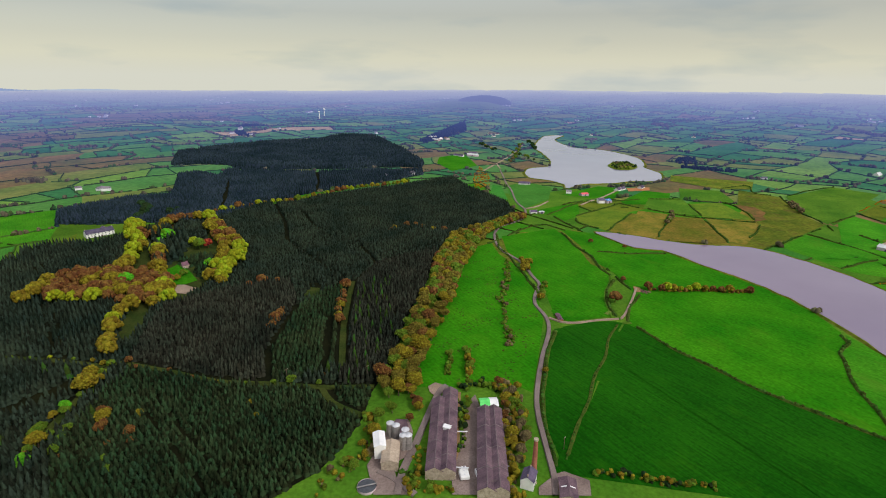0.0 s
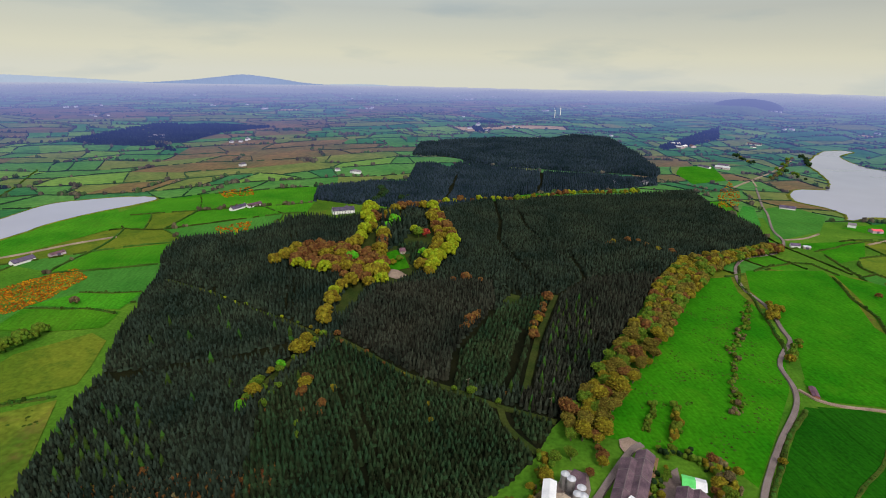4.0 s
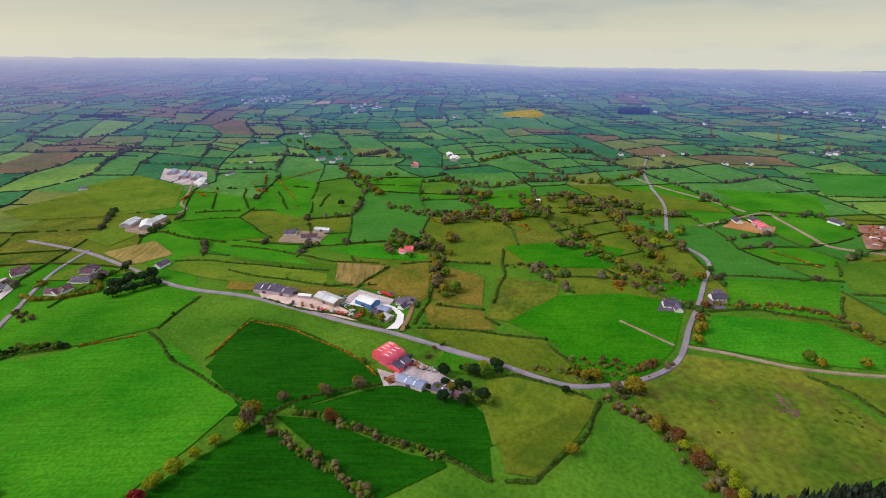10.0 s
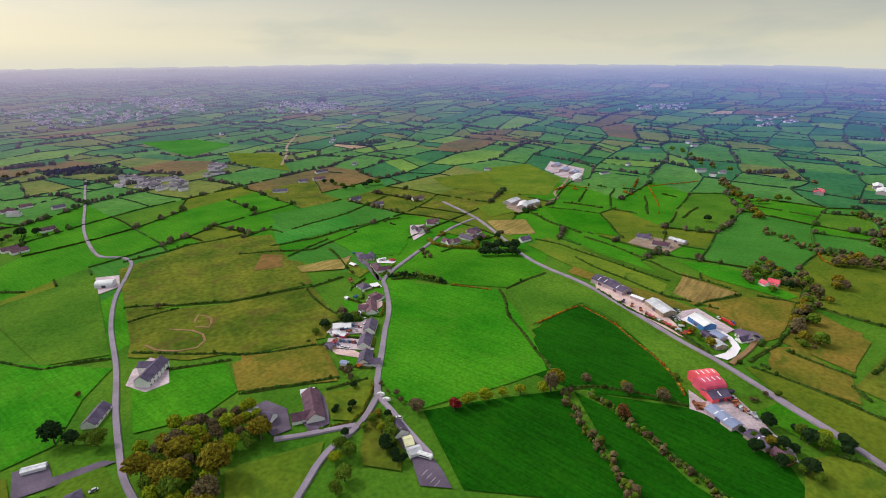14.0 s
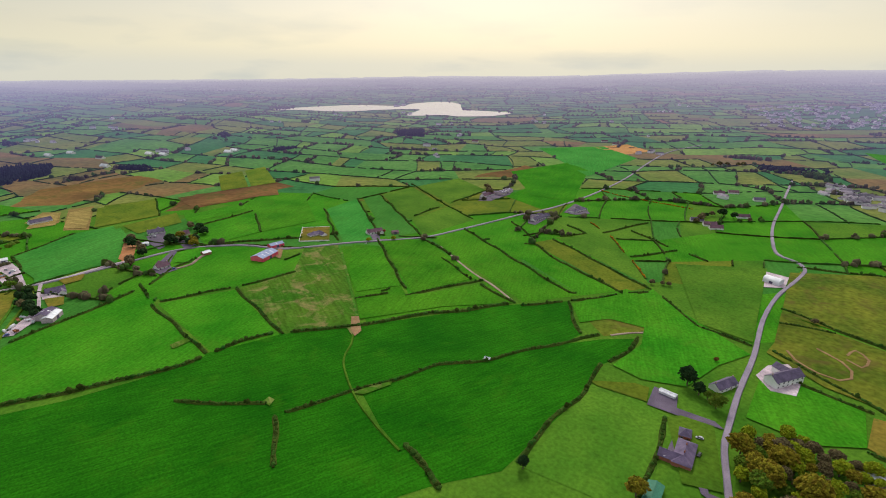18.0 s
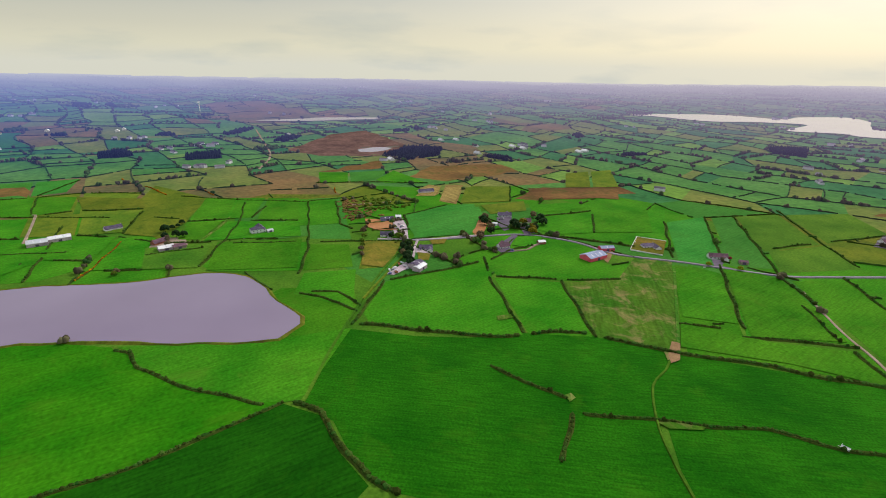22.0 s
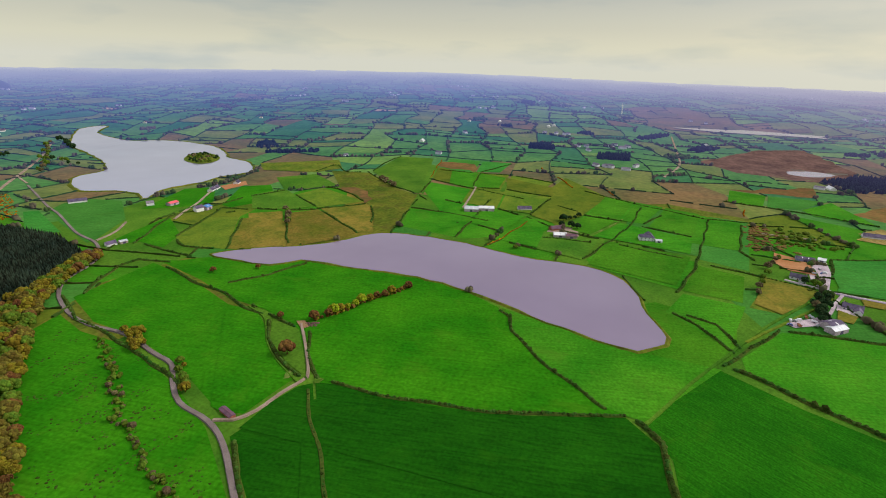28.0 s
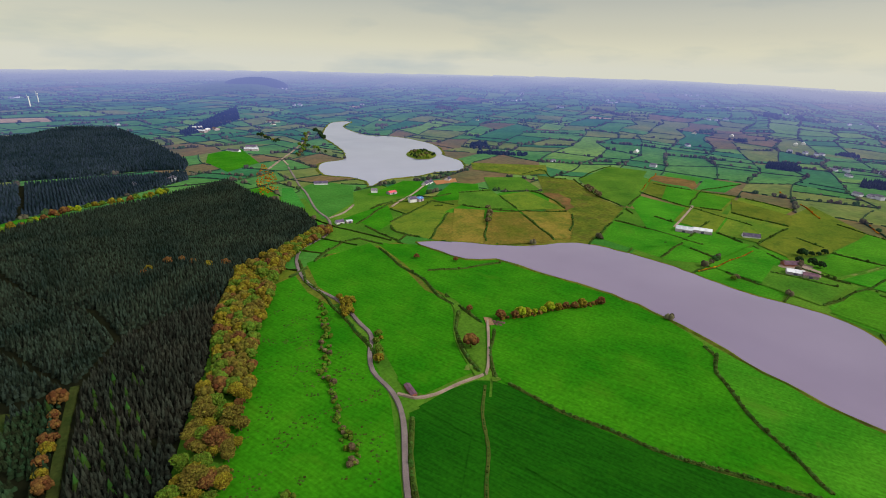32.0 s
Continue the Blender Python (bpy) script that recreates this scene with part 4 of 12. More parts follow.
def join_far_trees():
    """The trees farther off: trunks and clumped crowns, one object for each kind."""
    for mat, spots in FAR_TREES.items():
        rng = np.random.default_rng(len(spots))
        V, Fc, o = [], [], 0
        for x, y, s in spots:
            co, ix = FAR_CROWN[int(rng.integers(4)), 26 if math.hypot(x, y) < 900 else 11]
            a = rng.uniform(0, 6.28)
            c, q = math.cos(a), math.sin(a)
            z = land(x, y)
            V.append(np.stack([x + s * (co[:, 0] * c - co[:, 1] * q), y + s * (co[:, 0] * q + co[:, 1] * c), z + s * co[:, 2]], 1))
            Fc.append(ix + o)
            o += len(co)
            t = 0.09 * 4 * s
            V.append(np.array([(x - t, y, land(x, y) - 0.2), (x + t, y - t, land(x, y) - 0.2), (x, y + t, land(x, y) - 0.2), (x, y, land(x, y) + 5 * s)]))
            Fc.append(np.array([(o, o + 1, o + 3), (o + 1, o + 2, o + 3), (o + 2, o, o + 3)]))
            o += 4
        V, Fc = np.concatenate(V), np.concatenate(Fc)
        me = bpy.data.meshes.new("broadleaf_trees")
        me.vertices.add(len(V))
        me.vertices.foreach_set("co", V.ravel())
        me.loops.add(Fc.size)
        me.loops.foreach_set("vertex_index", Fc.ravel().astype(np.int32))
        me.polygons.add(len(Fc))
        me.polygons.foreach_set("loop_start", np.arange(0, Fc.size, 3, dtype=np.int32))
        me.update(calc_edges=True)
        me.materials.append(M[mat])
        tagged(new("broadleaf_trees", me), TREE_WORDS[mat] + "s standing in hedges and belts", "trees", kind="stuff")


# ---------- buildings ----------
def gable(bm, L, W, z0, z1, over=0.35, thick=0.18):
    """A pitched roof of two slabs along x."""
    for s in (1, -1):
        y0, y1 = s * (W / 2 + over), 0
        zz = z0 - (z1 - z0) * over / (W / 2)
        x0, x1 = -L / 2 - over, L / 2 + over
        lo = [(x0, y0, zz), (x1, y0, zz), (x1, y1, z1), (x0, y1, z1)]
        a = [bm.verts.new(p) for p in lo]
        b = [bm.verts.new((p[0], p[1], p[2] + thick)) for p in lo]
        for f in ((a[0], a[1], a[2], a[3]), (b[3], b[2], b[1], b[0]), (a[0], b[0], b[1], a[1]), (a[1], b[1], b[2], a[2]), (a[3], a[0], b[0], b[3]), (a[2], b[2], b[3], a[3])):
            bm.faces.new(f)
    bmesh.ops.recalc_face_normals(bm, faces=bm.faces)


def hip(bm, L, W, z0, z1, over=0.4):
    x0, y0 = L / 2 + over, W / 2 + over
    rx = max(L / 2 - W / 2, 0.2)
    e = [bm.verts.new(p) for p in ((-x0, -y0, z0), (x0, -y0, z0), (x0, y0, z0), (-x0, y0, z0))]
    r = [bm.verts.new((-rx, 0, z1)), bm.verts.new((rx, 0, z1))]
    for f in ((e[0], e[1], r[1], r[0]), (e[1], e[2], r[1]), (e[2], e[3], r[0], r[1]), (e[3], e[0], r[0]), (e[3], e[2], e[1], e[0])):
        bm.faces.new(f)


def walls_gabled(L, W, z0, z1):
    """Walls with pointed gable ends."""
    bm = bmesh.new()
    a = [bm.verts.new((x, y, -0.3)) for x, y in ((-L / 2, -W / 2), (L / 2, -W / 2), (L / 2, W / 2), (-L / 2, W / 2))]
    b = [bm.verts.new((x, y, z0)) for x, y in ((-L / 2, -W / 2), (L / 2, -W / 2), (L / 2, W / 2), (-L / 2, W / 2))]
    p, q = bm.verts.new((L / 2, 0, z1)), bm.verts.new((-L / 2, 0, z1))
    for f in ((a[0], a[1], b[1], b[0]), (a[1], a[2], b[2], p, b[1]), (a[2], a[3], b[3], b[2]), (a[3], a[0], b[0], q, b[3]), (b[0], b[1], p, q), (b[2], b[3], q, p)):
        bm.faces.new(f)
    return bm


def opening(parent, x, y, z, w, h, side):
    """A window: frame, pane and sill, on a long wall (side +1 or -1)."""
    bm = bmesh.new()
    t = 0.05 * side
    box(bm, x - w / 2 - 0.08, x + w / 2 + 0.08, min(y, y + t), max(y, y + t), z - 0.08, z + h + 0.08)
    win = part("window", bm, "white_paint", parent)
    part("pane", boxed(x - w / 2, x + w / 2, min(y + t, y + 2 * t), max(y + t, y + 2 * t), z, z + h), "glass", win)
    part("sill", boxed(x - w / 2 - 0.12, x + w / 2 + 0.12, min(y + t, y + 4 * t), max(y + t, y + 4 * t), z - 0.16, z - 0.085), "white_paint", win)


def house(x, y, turn, L=14.0, W=8.5, eave=2.8, wall="white_paint", roof="slate", hipped=False, wing=0, chimneys=2, storeys=1, label="", far=False):
    """A dwelling: rendered walls, tiled roof, chimneys, windows and a door; a wing crosses it where there is one."""
    eave = eave + (storeys - 1) * 2.6
    top = base("house", x, y, turn)
    colour = {"white_paint": "white rendered", "cream": "cream rendered", "stone": "grey stone", "brick": "red brick"}[wall]
    roofed = {"slate": "grey slate roof", "brown_tile": "brown tiled roof", "tin": "pale sheet roof", "red_tin": "red sheet roof", "white_tin": "white sheet roof", "dark_tin": "dark sheet roof", "mill_roof": "weathered purple-brown roof"}[roof]
    kind_word = "bungalow" if storeys == 1 else "two-storey house"
    tagged(top, label or f"{colour} {kind_word} with a {roofed}", "house", group="houses")
    ridge = eave + W * (0.36 if not hipped else 0.30)
    if hipped:
        part("wall", boxed(-L / 2, L / 2, -W / 2, W / 2, -0.3, eave), wall, top)
        bm = bmesh.new()
        hip(bm, L, W, eave, ridge)
        part("roof", bm, roof, top)
    else:
        part("wall", walls_gabled(L, W, eave, ridge - 0.02), wall, top)
        bm = bmesh.new()
        gable(bm, L, W, eave, ridge)
        part("roof", bm, roof, top)
    if wing:
        wx, wl = L * 0.28, W * 0.75
        bm = walls_gabled(wl + W / 2, wl, eave - 0.05, eave - 0.05 + wl * 0.36)
        bmesh.ops.transform(bm, matrix=pose(wx, wing * (W / 2 + wl / 2 - W / 4), 0, 0, 0, 90), verts=bm.verts)
        part("wing_wall", bm, wall, top)
        bm = bmesh.new()
        gable(bm, wl + W / 2, wl, eave - 0.05, eave + wl * 0.36)
        bmesh.ops.transform(bm, matrix=pose(wx, wing * (W / 2 + wl / 2 - W / 4), 0, 0, 0, 90), verts=bm.verts)
        part("wing_roof", bm, roof, top)
    for k in range(chimneys):
        cx = (-1 if k else 1) * (L / 2 - 0.7) * (0.35 if hipped else 1)
        ch = part("chimney", boxed(cx - 0.4, cx + 0.4, -0.35, 0.35, ridge - 0.8, ridge + 1.0), "brick" if wall == "brick" else "stone", top)
        bm = bmesh.new()
        tube(bm, cx, 0, ridge + 1.0, ridge + 1.4, 0.16, 0.13, 8)
        part("chimney_pot", bm, "brick", ch)
    if not far:
        n = max(2, int(L / 4))
        for s in (1, -1):
            for st in range(storeys):
                for k in range(n):
                    wx = -L / 2 + L * (k + 0.5) / n
                    if s == -1 and st == 0 and k == n // 2:
                        dr = part("door", boxed(wx - 0.5, wx + 0.5, -W / 2 - 0.07, -W / 2, 0, 2.1), "door", top)
                        part("step", boxed(wx - 0.8, wx + 0.8, -W / 2 - 0.7, -W / 2 - 0.075, -0.1, 0.15), "stone", dr)
                    else:
                        opening(top, wx, s * W / 2, 0.95 + st * 2.6, 1.3, 1.15, s)
    return top


def barn(x, y, turn, L=22.0, W=12.0, eave=4.2, roof="tin", wall="concrete", arched=False, label="", ribs=True, doors=1):
    """A farm shed: block walls, sheeted roof with ridge cap and laps, roller doors."""
    top = base("barn", x, y, turn)
    words = {"tin": "grey sheet-roofed", "red_tin": "red sheet-roofed", "green_tin": "green sheet-roofed", "dark_tin": "dark sheet-roofed", "white_tin": "white sheet-roofed",
             "blue_tin": "blue sheet-roofed", "beige_tin": "beige sheet-roofed", "mill_roof": "brown weathered-roofed", "slate": "slate-roofed", "brown_tile": "brown tile-roofed", "cream_roof": "cream-roofed", "slate_blue_tin": "blue-grey sheet-roofed"}[roof]
    tagged(top, label or f"{words} farm shed standing in a yard", "farm shed", group="farm sheds")
    rise = W * (0.30 if arched else 0.17)
    if arched:
        part("wall", boxed(-L / 2, L / 2, -W / 2, W / 2, -0.3, eave), wall, top)
        bm, n, rows = bmesh.new(), 10, []
        for k in range(n + 1):
            a = math.pi * k / n
            rows.append([bm.verts.new((sx * (L / 2 + 0.2), -math.cos(a) * (W / 2 + 0.2), eave + math.sin(a) * rise)) for sx in (-1, 1)])
        for p, q in zip(rows, rows[1:]):
            bm.faces.new((p[0], p[1], q[1], q[0]))
        bm.faces.new([r[0] for r in rows])
        bm.faces.new([r[1] for r in rows][::-1])
        bm.faces.new((rows[0][0], rows[-1][0], rows[-1][1], rows[0][1]))
        part("roof", bm, roof, top)
        for k in range(4):
            sx = -L / 2 + L * (k + 0.5) / 4
            part("rooflight", boxed(sx - 0.35, sx + 0.35, -W * 0.14, W * 0.14, eave + rise * 0.93, eave + rise * 1.0 + 0.07), "white_tin", top)
    else:
        part("wall", walls_gabled(L, W, eave, eave + rise - 0.02), wall, top)
        bm = bmesh.new()
        gable(bm, L, W, eave, eave + rise, 0.3, 0.12)
        part("roof", bm, roof, top)
        part("ridge_cap", boxed(-L / 2 - 0.3, L / 2 + 0.3, -0.25, 0.25, eave + rise + 0.10, eave + rise + 0.22), roof, top)
        if ribs:
            for k in range(1, max(2, int(L / 6))):
                rx = -L / 2 + L * k / max(2, int(L / 6))
                for s in (1, -1):
                    bm = bmesh.new()
                    vs = [bm.verts.new(p) for p in ((rx - 0.4, s * W * 0.42, eave + rise * 0.16 + 0.15), (rx + 0.4, s * W * 0.42, eave + rise * 0.16 + 0.15), (rx + 0.4, s * W * 0.10, eave + rise * 0.80 + 0.15), (rx - 0.4, s * W * 0.10, eave + rise * 0.80 + 0.15))]
                    up = [bm.verts.new((v.co.x, v.co.y, v.co.z + 0.06)) for v in vs]
                    for q in range(4):
                        bm.faces.new((vs[q], vs[(q + 1) % 4], up[(q + 1) % 4], up[q]))
                    bm.faces.new(up)
                    part("rooflight", bm, "white_tin" if roof != "white_tin" else "tin", top)
    for k in range(doors):
        dx = -L / 2 + L * (k + 0.5) / doors
        part("door", boxed(dx - 1.8, dx + 1.8, -W / 2 - 0.12, -W / 2, 0, 3.4), "dark_tin", top)
    return top


def yard(pts, mat="concrete", label="pale concrete farmyard round the buildings", lift=0.75):
    return tagged(flat("yard", pts, mat, lift), label, "yard", kind="structure")


def car(x, y, turn, paint="silver", van=False):
    top = base("car", x, y, turn, land(x, y) + 0.8)
    tagged(top, f"{paint} {'van' if van else 'car'} parked in a yard", "van" if van else "car", group="parked vehicles")
    L, W, H = (5.2, 2.0, 2.2) if van else (4.3, 1.75, 1.45)
    bm = bmesh.new()
    box(bm, -L / 2, L / 2, -W / 2, W / 2, 0.3, H * 0.58)
    bmesh.ops.bevel(bm, geom=list(bm.edges), offset=0.14, segments=2, affect="EDGES")
    part("body", bm, "car_" + paint, top)
    bm = bmesh.new()
    c0, c1 = (-L * 0.48, L * 0.22) if van else (-L * 0.40, L * 0.20)
    v = [bm.verts.new(p) for p in ((c0, -W / 2 + 0.05, H * 0.57), (c1 + 0.5, -W / 2 + 0.05, H * 0.57), (c1 + 0.5, W / 2 - 0.05, H * 0.57), (c0, W / 2 - 0.05, H * 0.57),
                                   (c0 + 0.35, -W / 2 + 0.2, H), (c1 - 0.2, -W / 2 + 0.2, H), (c1 - 0.2, W / 2 - 0.2, H), (c0 + 0.35, W / 2 - 0.2, H))]
    for f in ((4, 5, 6, 7), (0, 1, 5, 4), (1, 2, 6, 5), (2, 3, 7, 6), (3, 0, 4, 7)):
        bm.faces.new([v[i] for i in f])
    part("cabin", bm, "car_" + paint if van else "glass", top)
    if not van:
        part("roof_panel", boxed(c0 + 0.38, c1 - 0.22, -W / 2 + 0.22, W / 2 - 0.22, H + 0.004, H + 0.05), "car_" + paint, top)
    for sx in (1, -1):
        for sy in (1, -1):
            bm = bmesh.new()
            tube(bm, 0, 0, -0.1, 0.1, 0.32, 0.32, 10)
            bmesh.ops.transform(bm, matrix=pose(sx * L * 0.31, sy * (W / 2 - 0.08), 0.32, 90), verts=bm.verts)
            part("wheel", bm, "tyre", top)
    return top


def caravan(x, y, turn, L=6.0, W=2.3, label="white touring caravan parked beside a house"):
    top = base("caravan", x, y, turn, land(x, y) + 0.8)
    tagged(top, label, "caravan", group="parked vehicles")
    bm = bmesh.new()
    box(bm, -L / 2, L / 2, -W / 2, W / 2, 0.45, 2.6)
    bmesh.ops.bevel(bm, geom=list(bm.edges), offset=0.3, segments=3, affect="EDGES")
    part("body", bm, "car_white", top)
    for s in (1, -1):
        part("window", boxed(-L * 0.32, L * 0.32, s * W / 2 - 0.02, s * W / 2 + 0.02, 1.35, 2.0), "glass", top)
        bm = bmesh.new()
        tube(bm, 0, 0, -0.1, 0.1, 0.35, 0.35, 10)
        bmesh.ops.transform(bm, matrix=pose(0, s * (W / 2 - 0.1), 0.35, 90), verts=bm.verts)
        part("wheel", bm, "tyre", top)
    for k in (-0.2, 0.2):
        part("roof_hatch", boxed(L * k - 0.4, L * k + 0.4, -0.35, 0.35, 2.6, 2.68), "tin", top)
    part("drawbar", boxed(L / 2 - 0.1, L / 2 + 1.1, -0.06, 0.06, 0.45, 0.55), "steel", top)
    return top


def machine(x, y, turn, mat):
    """A farm trailer or implement: tub, drawbar, wheels and a rear frame."""
    top = base("farm_trailer", x, y, turn, land(x, y) + 0.8)
    words = {"rust": "rusty brown", "red_tin": "red painted", "tin": "grey metal", "dark_tin": "dark grey", "white_tin": "white", "blue_tin": "blue painted", "orange_paint": "orange painted"}[mat]
    tagged(top, words + " farm trailer parked in a yard", "trailer", group="farm machinery")
    bm = bmesh.new()
    a = [bm.verts.new(p) for p in ((-2.2, -0.95, 0.7), (2.0, -0.95, 0.7), (2.0, 0.95, 0.7), (-2.2, 0.95, 0.7))]
    b = [bm.verts.new(p) for p in ((-2.5, -1.15, 1.9), (2.2, -1.15, 1.9), (2.2, 1.15, 1.9), (-2.5, 1.15, 1.9))]
    c = [bm.verts.new((q.co.x * 0.94, q.co.y * 0.9, 1.3)) for q in b]
    bm.faces.new(a[::-1])
    bm.faces.new(c)
    for k in range(4):
        bm.faces.new((a[k], a[(k + 1) % 4], b[(k + 1) % 4], b[k]))
        bm.faces.new((b[k], b[(k + 1) % 4], c[(k + 1) % 4], c[k]))
    part("tub", bm, mat, top)
    part("drawbar", boxed(2.0, 3.6, -0.08, 0.08, 0.6, 0.75), "steel", top)
    part("headboard", boxed(2.0, 2.12, -1.1, 1.1, 1.91, 2.5), mat, top)
    for s in (1, -1):
        bm = bmesh.new()
        tube(bm, 0, 0, -0.16, 0.16, 0.5, 0.5, 12)
        bmesh.ops.transform(bm, matrix=pose(-0.5, s * 1.05, 0.5, 90), verts=bm.verts)
        part("wheel", bm, "tyre", top)
    return top


def turbine(x, y, turn, hub=45.0, blade=20.0):
    top = base("wind_turbine", x, y, turn)
    tagged(top, "white three-bladed wind turbine on a tapering tower", "wind turbine", group="wind turbines")
    bm = bmesh.new()
    tube(bm, 0, 0, -1, hub, 2.2, 1.2, 14)
    part("tower", bm, "white_paint", top)
    part("nacelle", boxed(-2.5, 2.0, -1.3, 1.3, hub - 1.0, hub + 1.6), "white_paint", top)
    for k in range(3):
        bm = bmesh.new()
        v = [bm.verts.new(p) for p in ((2.4, -0.7, 0), (2.4, 0.9, blade * 0.2), (2.4, 0.15, blade), (2.4, -0.15, blade), (2.9, -0.5, 0), (2.8, 0.7, blade * 0.2), (2.5, 0.1, blade), (2.5, -0.1, blade))]
        for f in ((0, 1, 2, 3), (7, 6, 5, 4), (0, 4, 5, 1), (1, 5, 6, 2), (2, 6, 7, 3), (3, 7, 4, 0)):
            bm.faces.new([v[i] for i in f])
        bmesh.ops.transform(bm, matrix=pose(0, 0, hub + 0.3, 120 * k + 20), verts=bm.verts)
        part("blade", bm, "white_paint", top)
    bm = bmesh.new()
    tube(bm, 0, 0, 0, 1.6, 1.1, 0.3, 10)
    bmesh.ops.transform(bm, matrix=pose(2.0, 0, hub + 0.3, 0, 90), verts=bm.verts)
    part("hub", bm, "white_paint", top)
    return top


def pole(x, y, h=9.0):
    top = base("power_pole", x, y, 30)
    tagged(top, "wooden power pole with a crossarm", "power pole", group="power poles")
    bm = bmesh.new()
    tube(bm, 0, 0, -0.3, h, 0.22, 0.15, 8)
    part("post", bm, "bark", top)
    part("crossarm", boxed(-1.3, 1.3, -0.09, 0.09, h - 0.9, h - 0.7), "bark", top)
    for k in (-1.1, 0, 1.1):
        bm = bmesh.new()
        tube(bm, k, 0, h - 0.7, h - 0.35, 0.09, 0.07, 7)
        part("insulator", bm, "white_paint", top)
    return top


def silo(x, y, r=2.2, h=11.0, label="grey steel grain silo beside the mill"):
    top = base("silo", x, y)
    tagged(top, label, "silo", group="silos")
    bm = bmesh.new()
    tube(bm, 0, 0, -0.2, h, r, r, 20, cap=False)
    part("shell", bm, "steel", top)
    bm = bmesh.new()
    tube(bm, 0, 0, h, h + r * 0.5, r + 0.1, 0.25, 20)
    part("cone_roof", bm, "tin", top)
    for k in range(4):
        bm = bmesh.new()
        tube(bm, 0, 0, h * (k + 0.6) / 4.6, h * (k + 0.6) / 4.6 + 0.18, r + 0.08, r + 0.08, 20)
        part("hoop", bm, "steel", top)
    return top


# ---------- the lakes ----------
lake([(419.4, 604.5), (456.3, 580.9), (505.3, 523.4), (559.2, 497), (586.2, 473), (598.5, 400.2), (594.4, 346.8), (585.4, 295.8), (593.6, 246.8), (590.5, 212.6), (572.1, 183.7), (536.2, 165.8), (502.6, 154.7), (464.9, 134.6), (442.9, 144.4), (431.4, 153.6), (433.3, 177.4), (441, 215.3), (454.7, 258.9), (468.1, 302), (475.8, 346.9), (476.2, 398.5), (467.9, 434.4), (461.4, 484.1), (456.2, 506.6), (428.4, 528.5), (423.1, 563.8)], "long lilac-grey lake between green fields")
lake([(901, 1676), (955, 1726), (1010, 1714), (919, 1613), (891, 1445), (936, 1386), (957, 1324), (949, 1205), (887, 1094), (861, 1065), (843, 983), (792, 917), (760, 905), (716.3, 915.5), (665.2, 908.8), (592, 914.2), (546.1, 885.4), (537.3, 887.5), (555.5, 923), (547.9, 967.8), (524, 1006.1), (534, 1060), (575, 1119), (630, 1132), (669, 1185), (702, 1255), (739, 1369), (776, 1484)], "pale lake with a wooded island in it")
lake([(-641.3, 493.8), (-673.1, 532.5), (-687.7, 588.5), (-695.6, 662.4), (-700.1, 730.2), (-652.2, 779.4), (-596, 806.1), (-563.9, 797.4), (-575.5, 749.6), (-599.6, 693.3), (-611.7, 643.1), (-609.8, 574.7), (-615.7, 530.2), (-624, 500.2)], "pale lake beside reedy pasture")
lake([(2002, -1309), (2010, -1444), (1884, -1687), (1684, -1784), (1703, -1910), (1631, -2062), (1500, -2016), (1352, -1843), (1132, -1858), (1138, -1717), (1243, -1623), (1312, -1626), (1430, -1524), (1519, -1724), (1643, -1624), (1730, -1467), (1934, -1383)], "far pale lake near the horizon", 2.5)
lake([(2085, 226), (2120, 90), (2138, -63), (2121, -239), (2067, -99), (2050, 71)], "far thin pale lake", 2.5)
lake([(1395, -45), (1431, -99), (1410, -138), (1364, -103), (1357, -58)], "small pale bog pool", 0.6)
lake([(2140, 29), (2149, -63), (2129, -157), (2072, -238), (2070, -147), (2076, -55)], "far thin pale lake", 2.5)
for lk, lk_w in ((0, 3.0), (1, 6.0), (2, 5.0)):
    reeds(LAKES[lk], "rough brown-green bank along the lake shore", "rough", lk_w)

tagged(flat("island", smooth_line([(786, 1106), (833, 1150), (869, 1152), (867, 1107), (839, 1061), (798, 1038), (772, 1051)], 8, closed=True), "rough", 1.5), "low grassy wooded island in the lake", "island", kind="structure")

# ---------- the plantation ----------
RIDES += [
    ([(-333.2, 481.6), (-268.3, 459.1), (-222.1, 435.5), (-177.5, 416.9), (-135.9, 395.2)], 4.6),
    ([(-121.8, 394.9), (-92.9, 376.4), (-55.5, 350.7), (-17, 335.6), (12.9, 322.8), (50.4, 312)], 5.0),
    ([(64, 512), (51, 457), (41, 407), (32, 345)], 5.6),
    ([(5, 466), (-8, 425), (-21, 384), (-20, 339)], 3.6),
    ([(28, 831), (40, 744), (59, 676), (91, 626), (98, 559)], 3.8),
    ([(-54, 524), (1, 533), (31, 510), (59, 503), (78, 527), (98, 559), (163, 593), (251, 634)], 4.2),
    ([(-261, 296), (-247, 314), (-220, 336), (-175, 351), (-146, 370)], 3.4),
    ([(21, 447), (32, 431), (19, 345)], 2.6),
    ([(14.8, 322.3), (20.3, 301.6), (37.5, 281.5)], 5.0),
    ([(-122.7, 399.4), (-133.2, 393.7), (-142.2, 351), (-152.2, 300.5)], 5.0),
    ([(-101, 1128.2), (-94.5, 967.1), (-95.3, 864.4)], 4.0),
    ([(81, 1229), (75.2, 1078), (59.6, 946.7)], 4.0),
    ([(-13.6, 900.1), (1.6, 768.5), (2.7, 670.5), (58, 514.8)], 3.6),
    ([(-264.2, 314), (-218.1, 329), (-183.8, 353.2), (-133.1, 394.4)], 3.6),
]
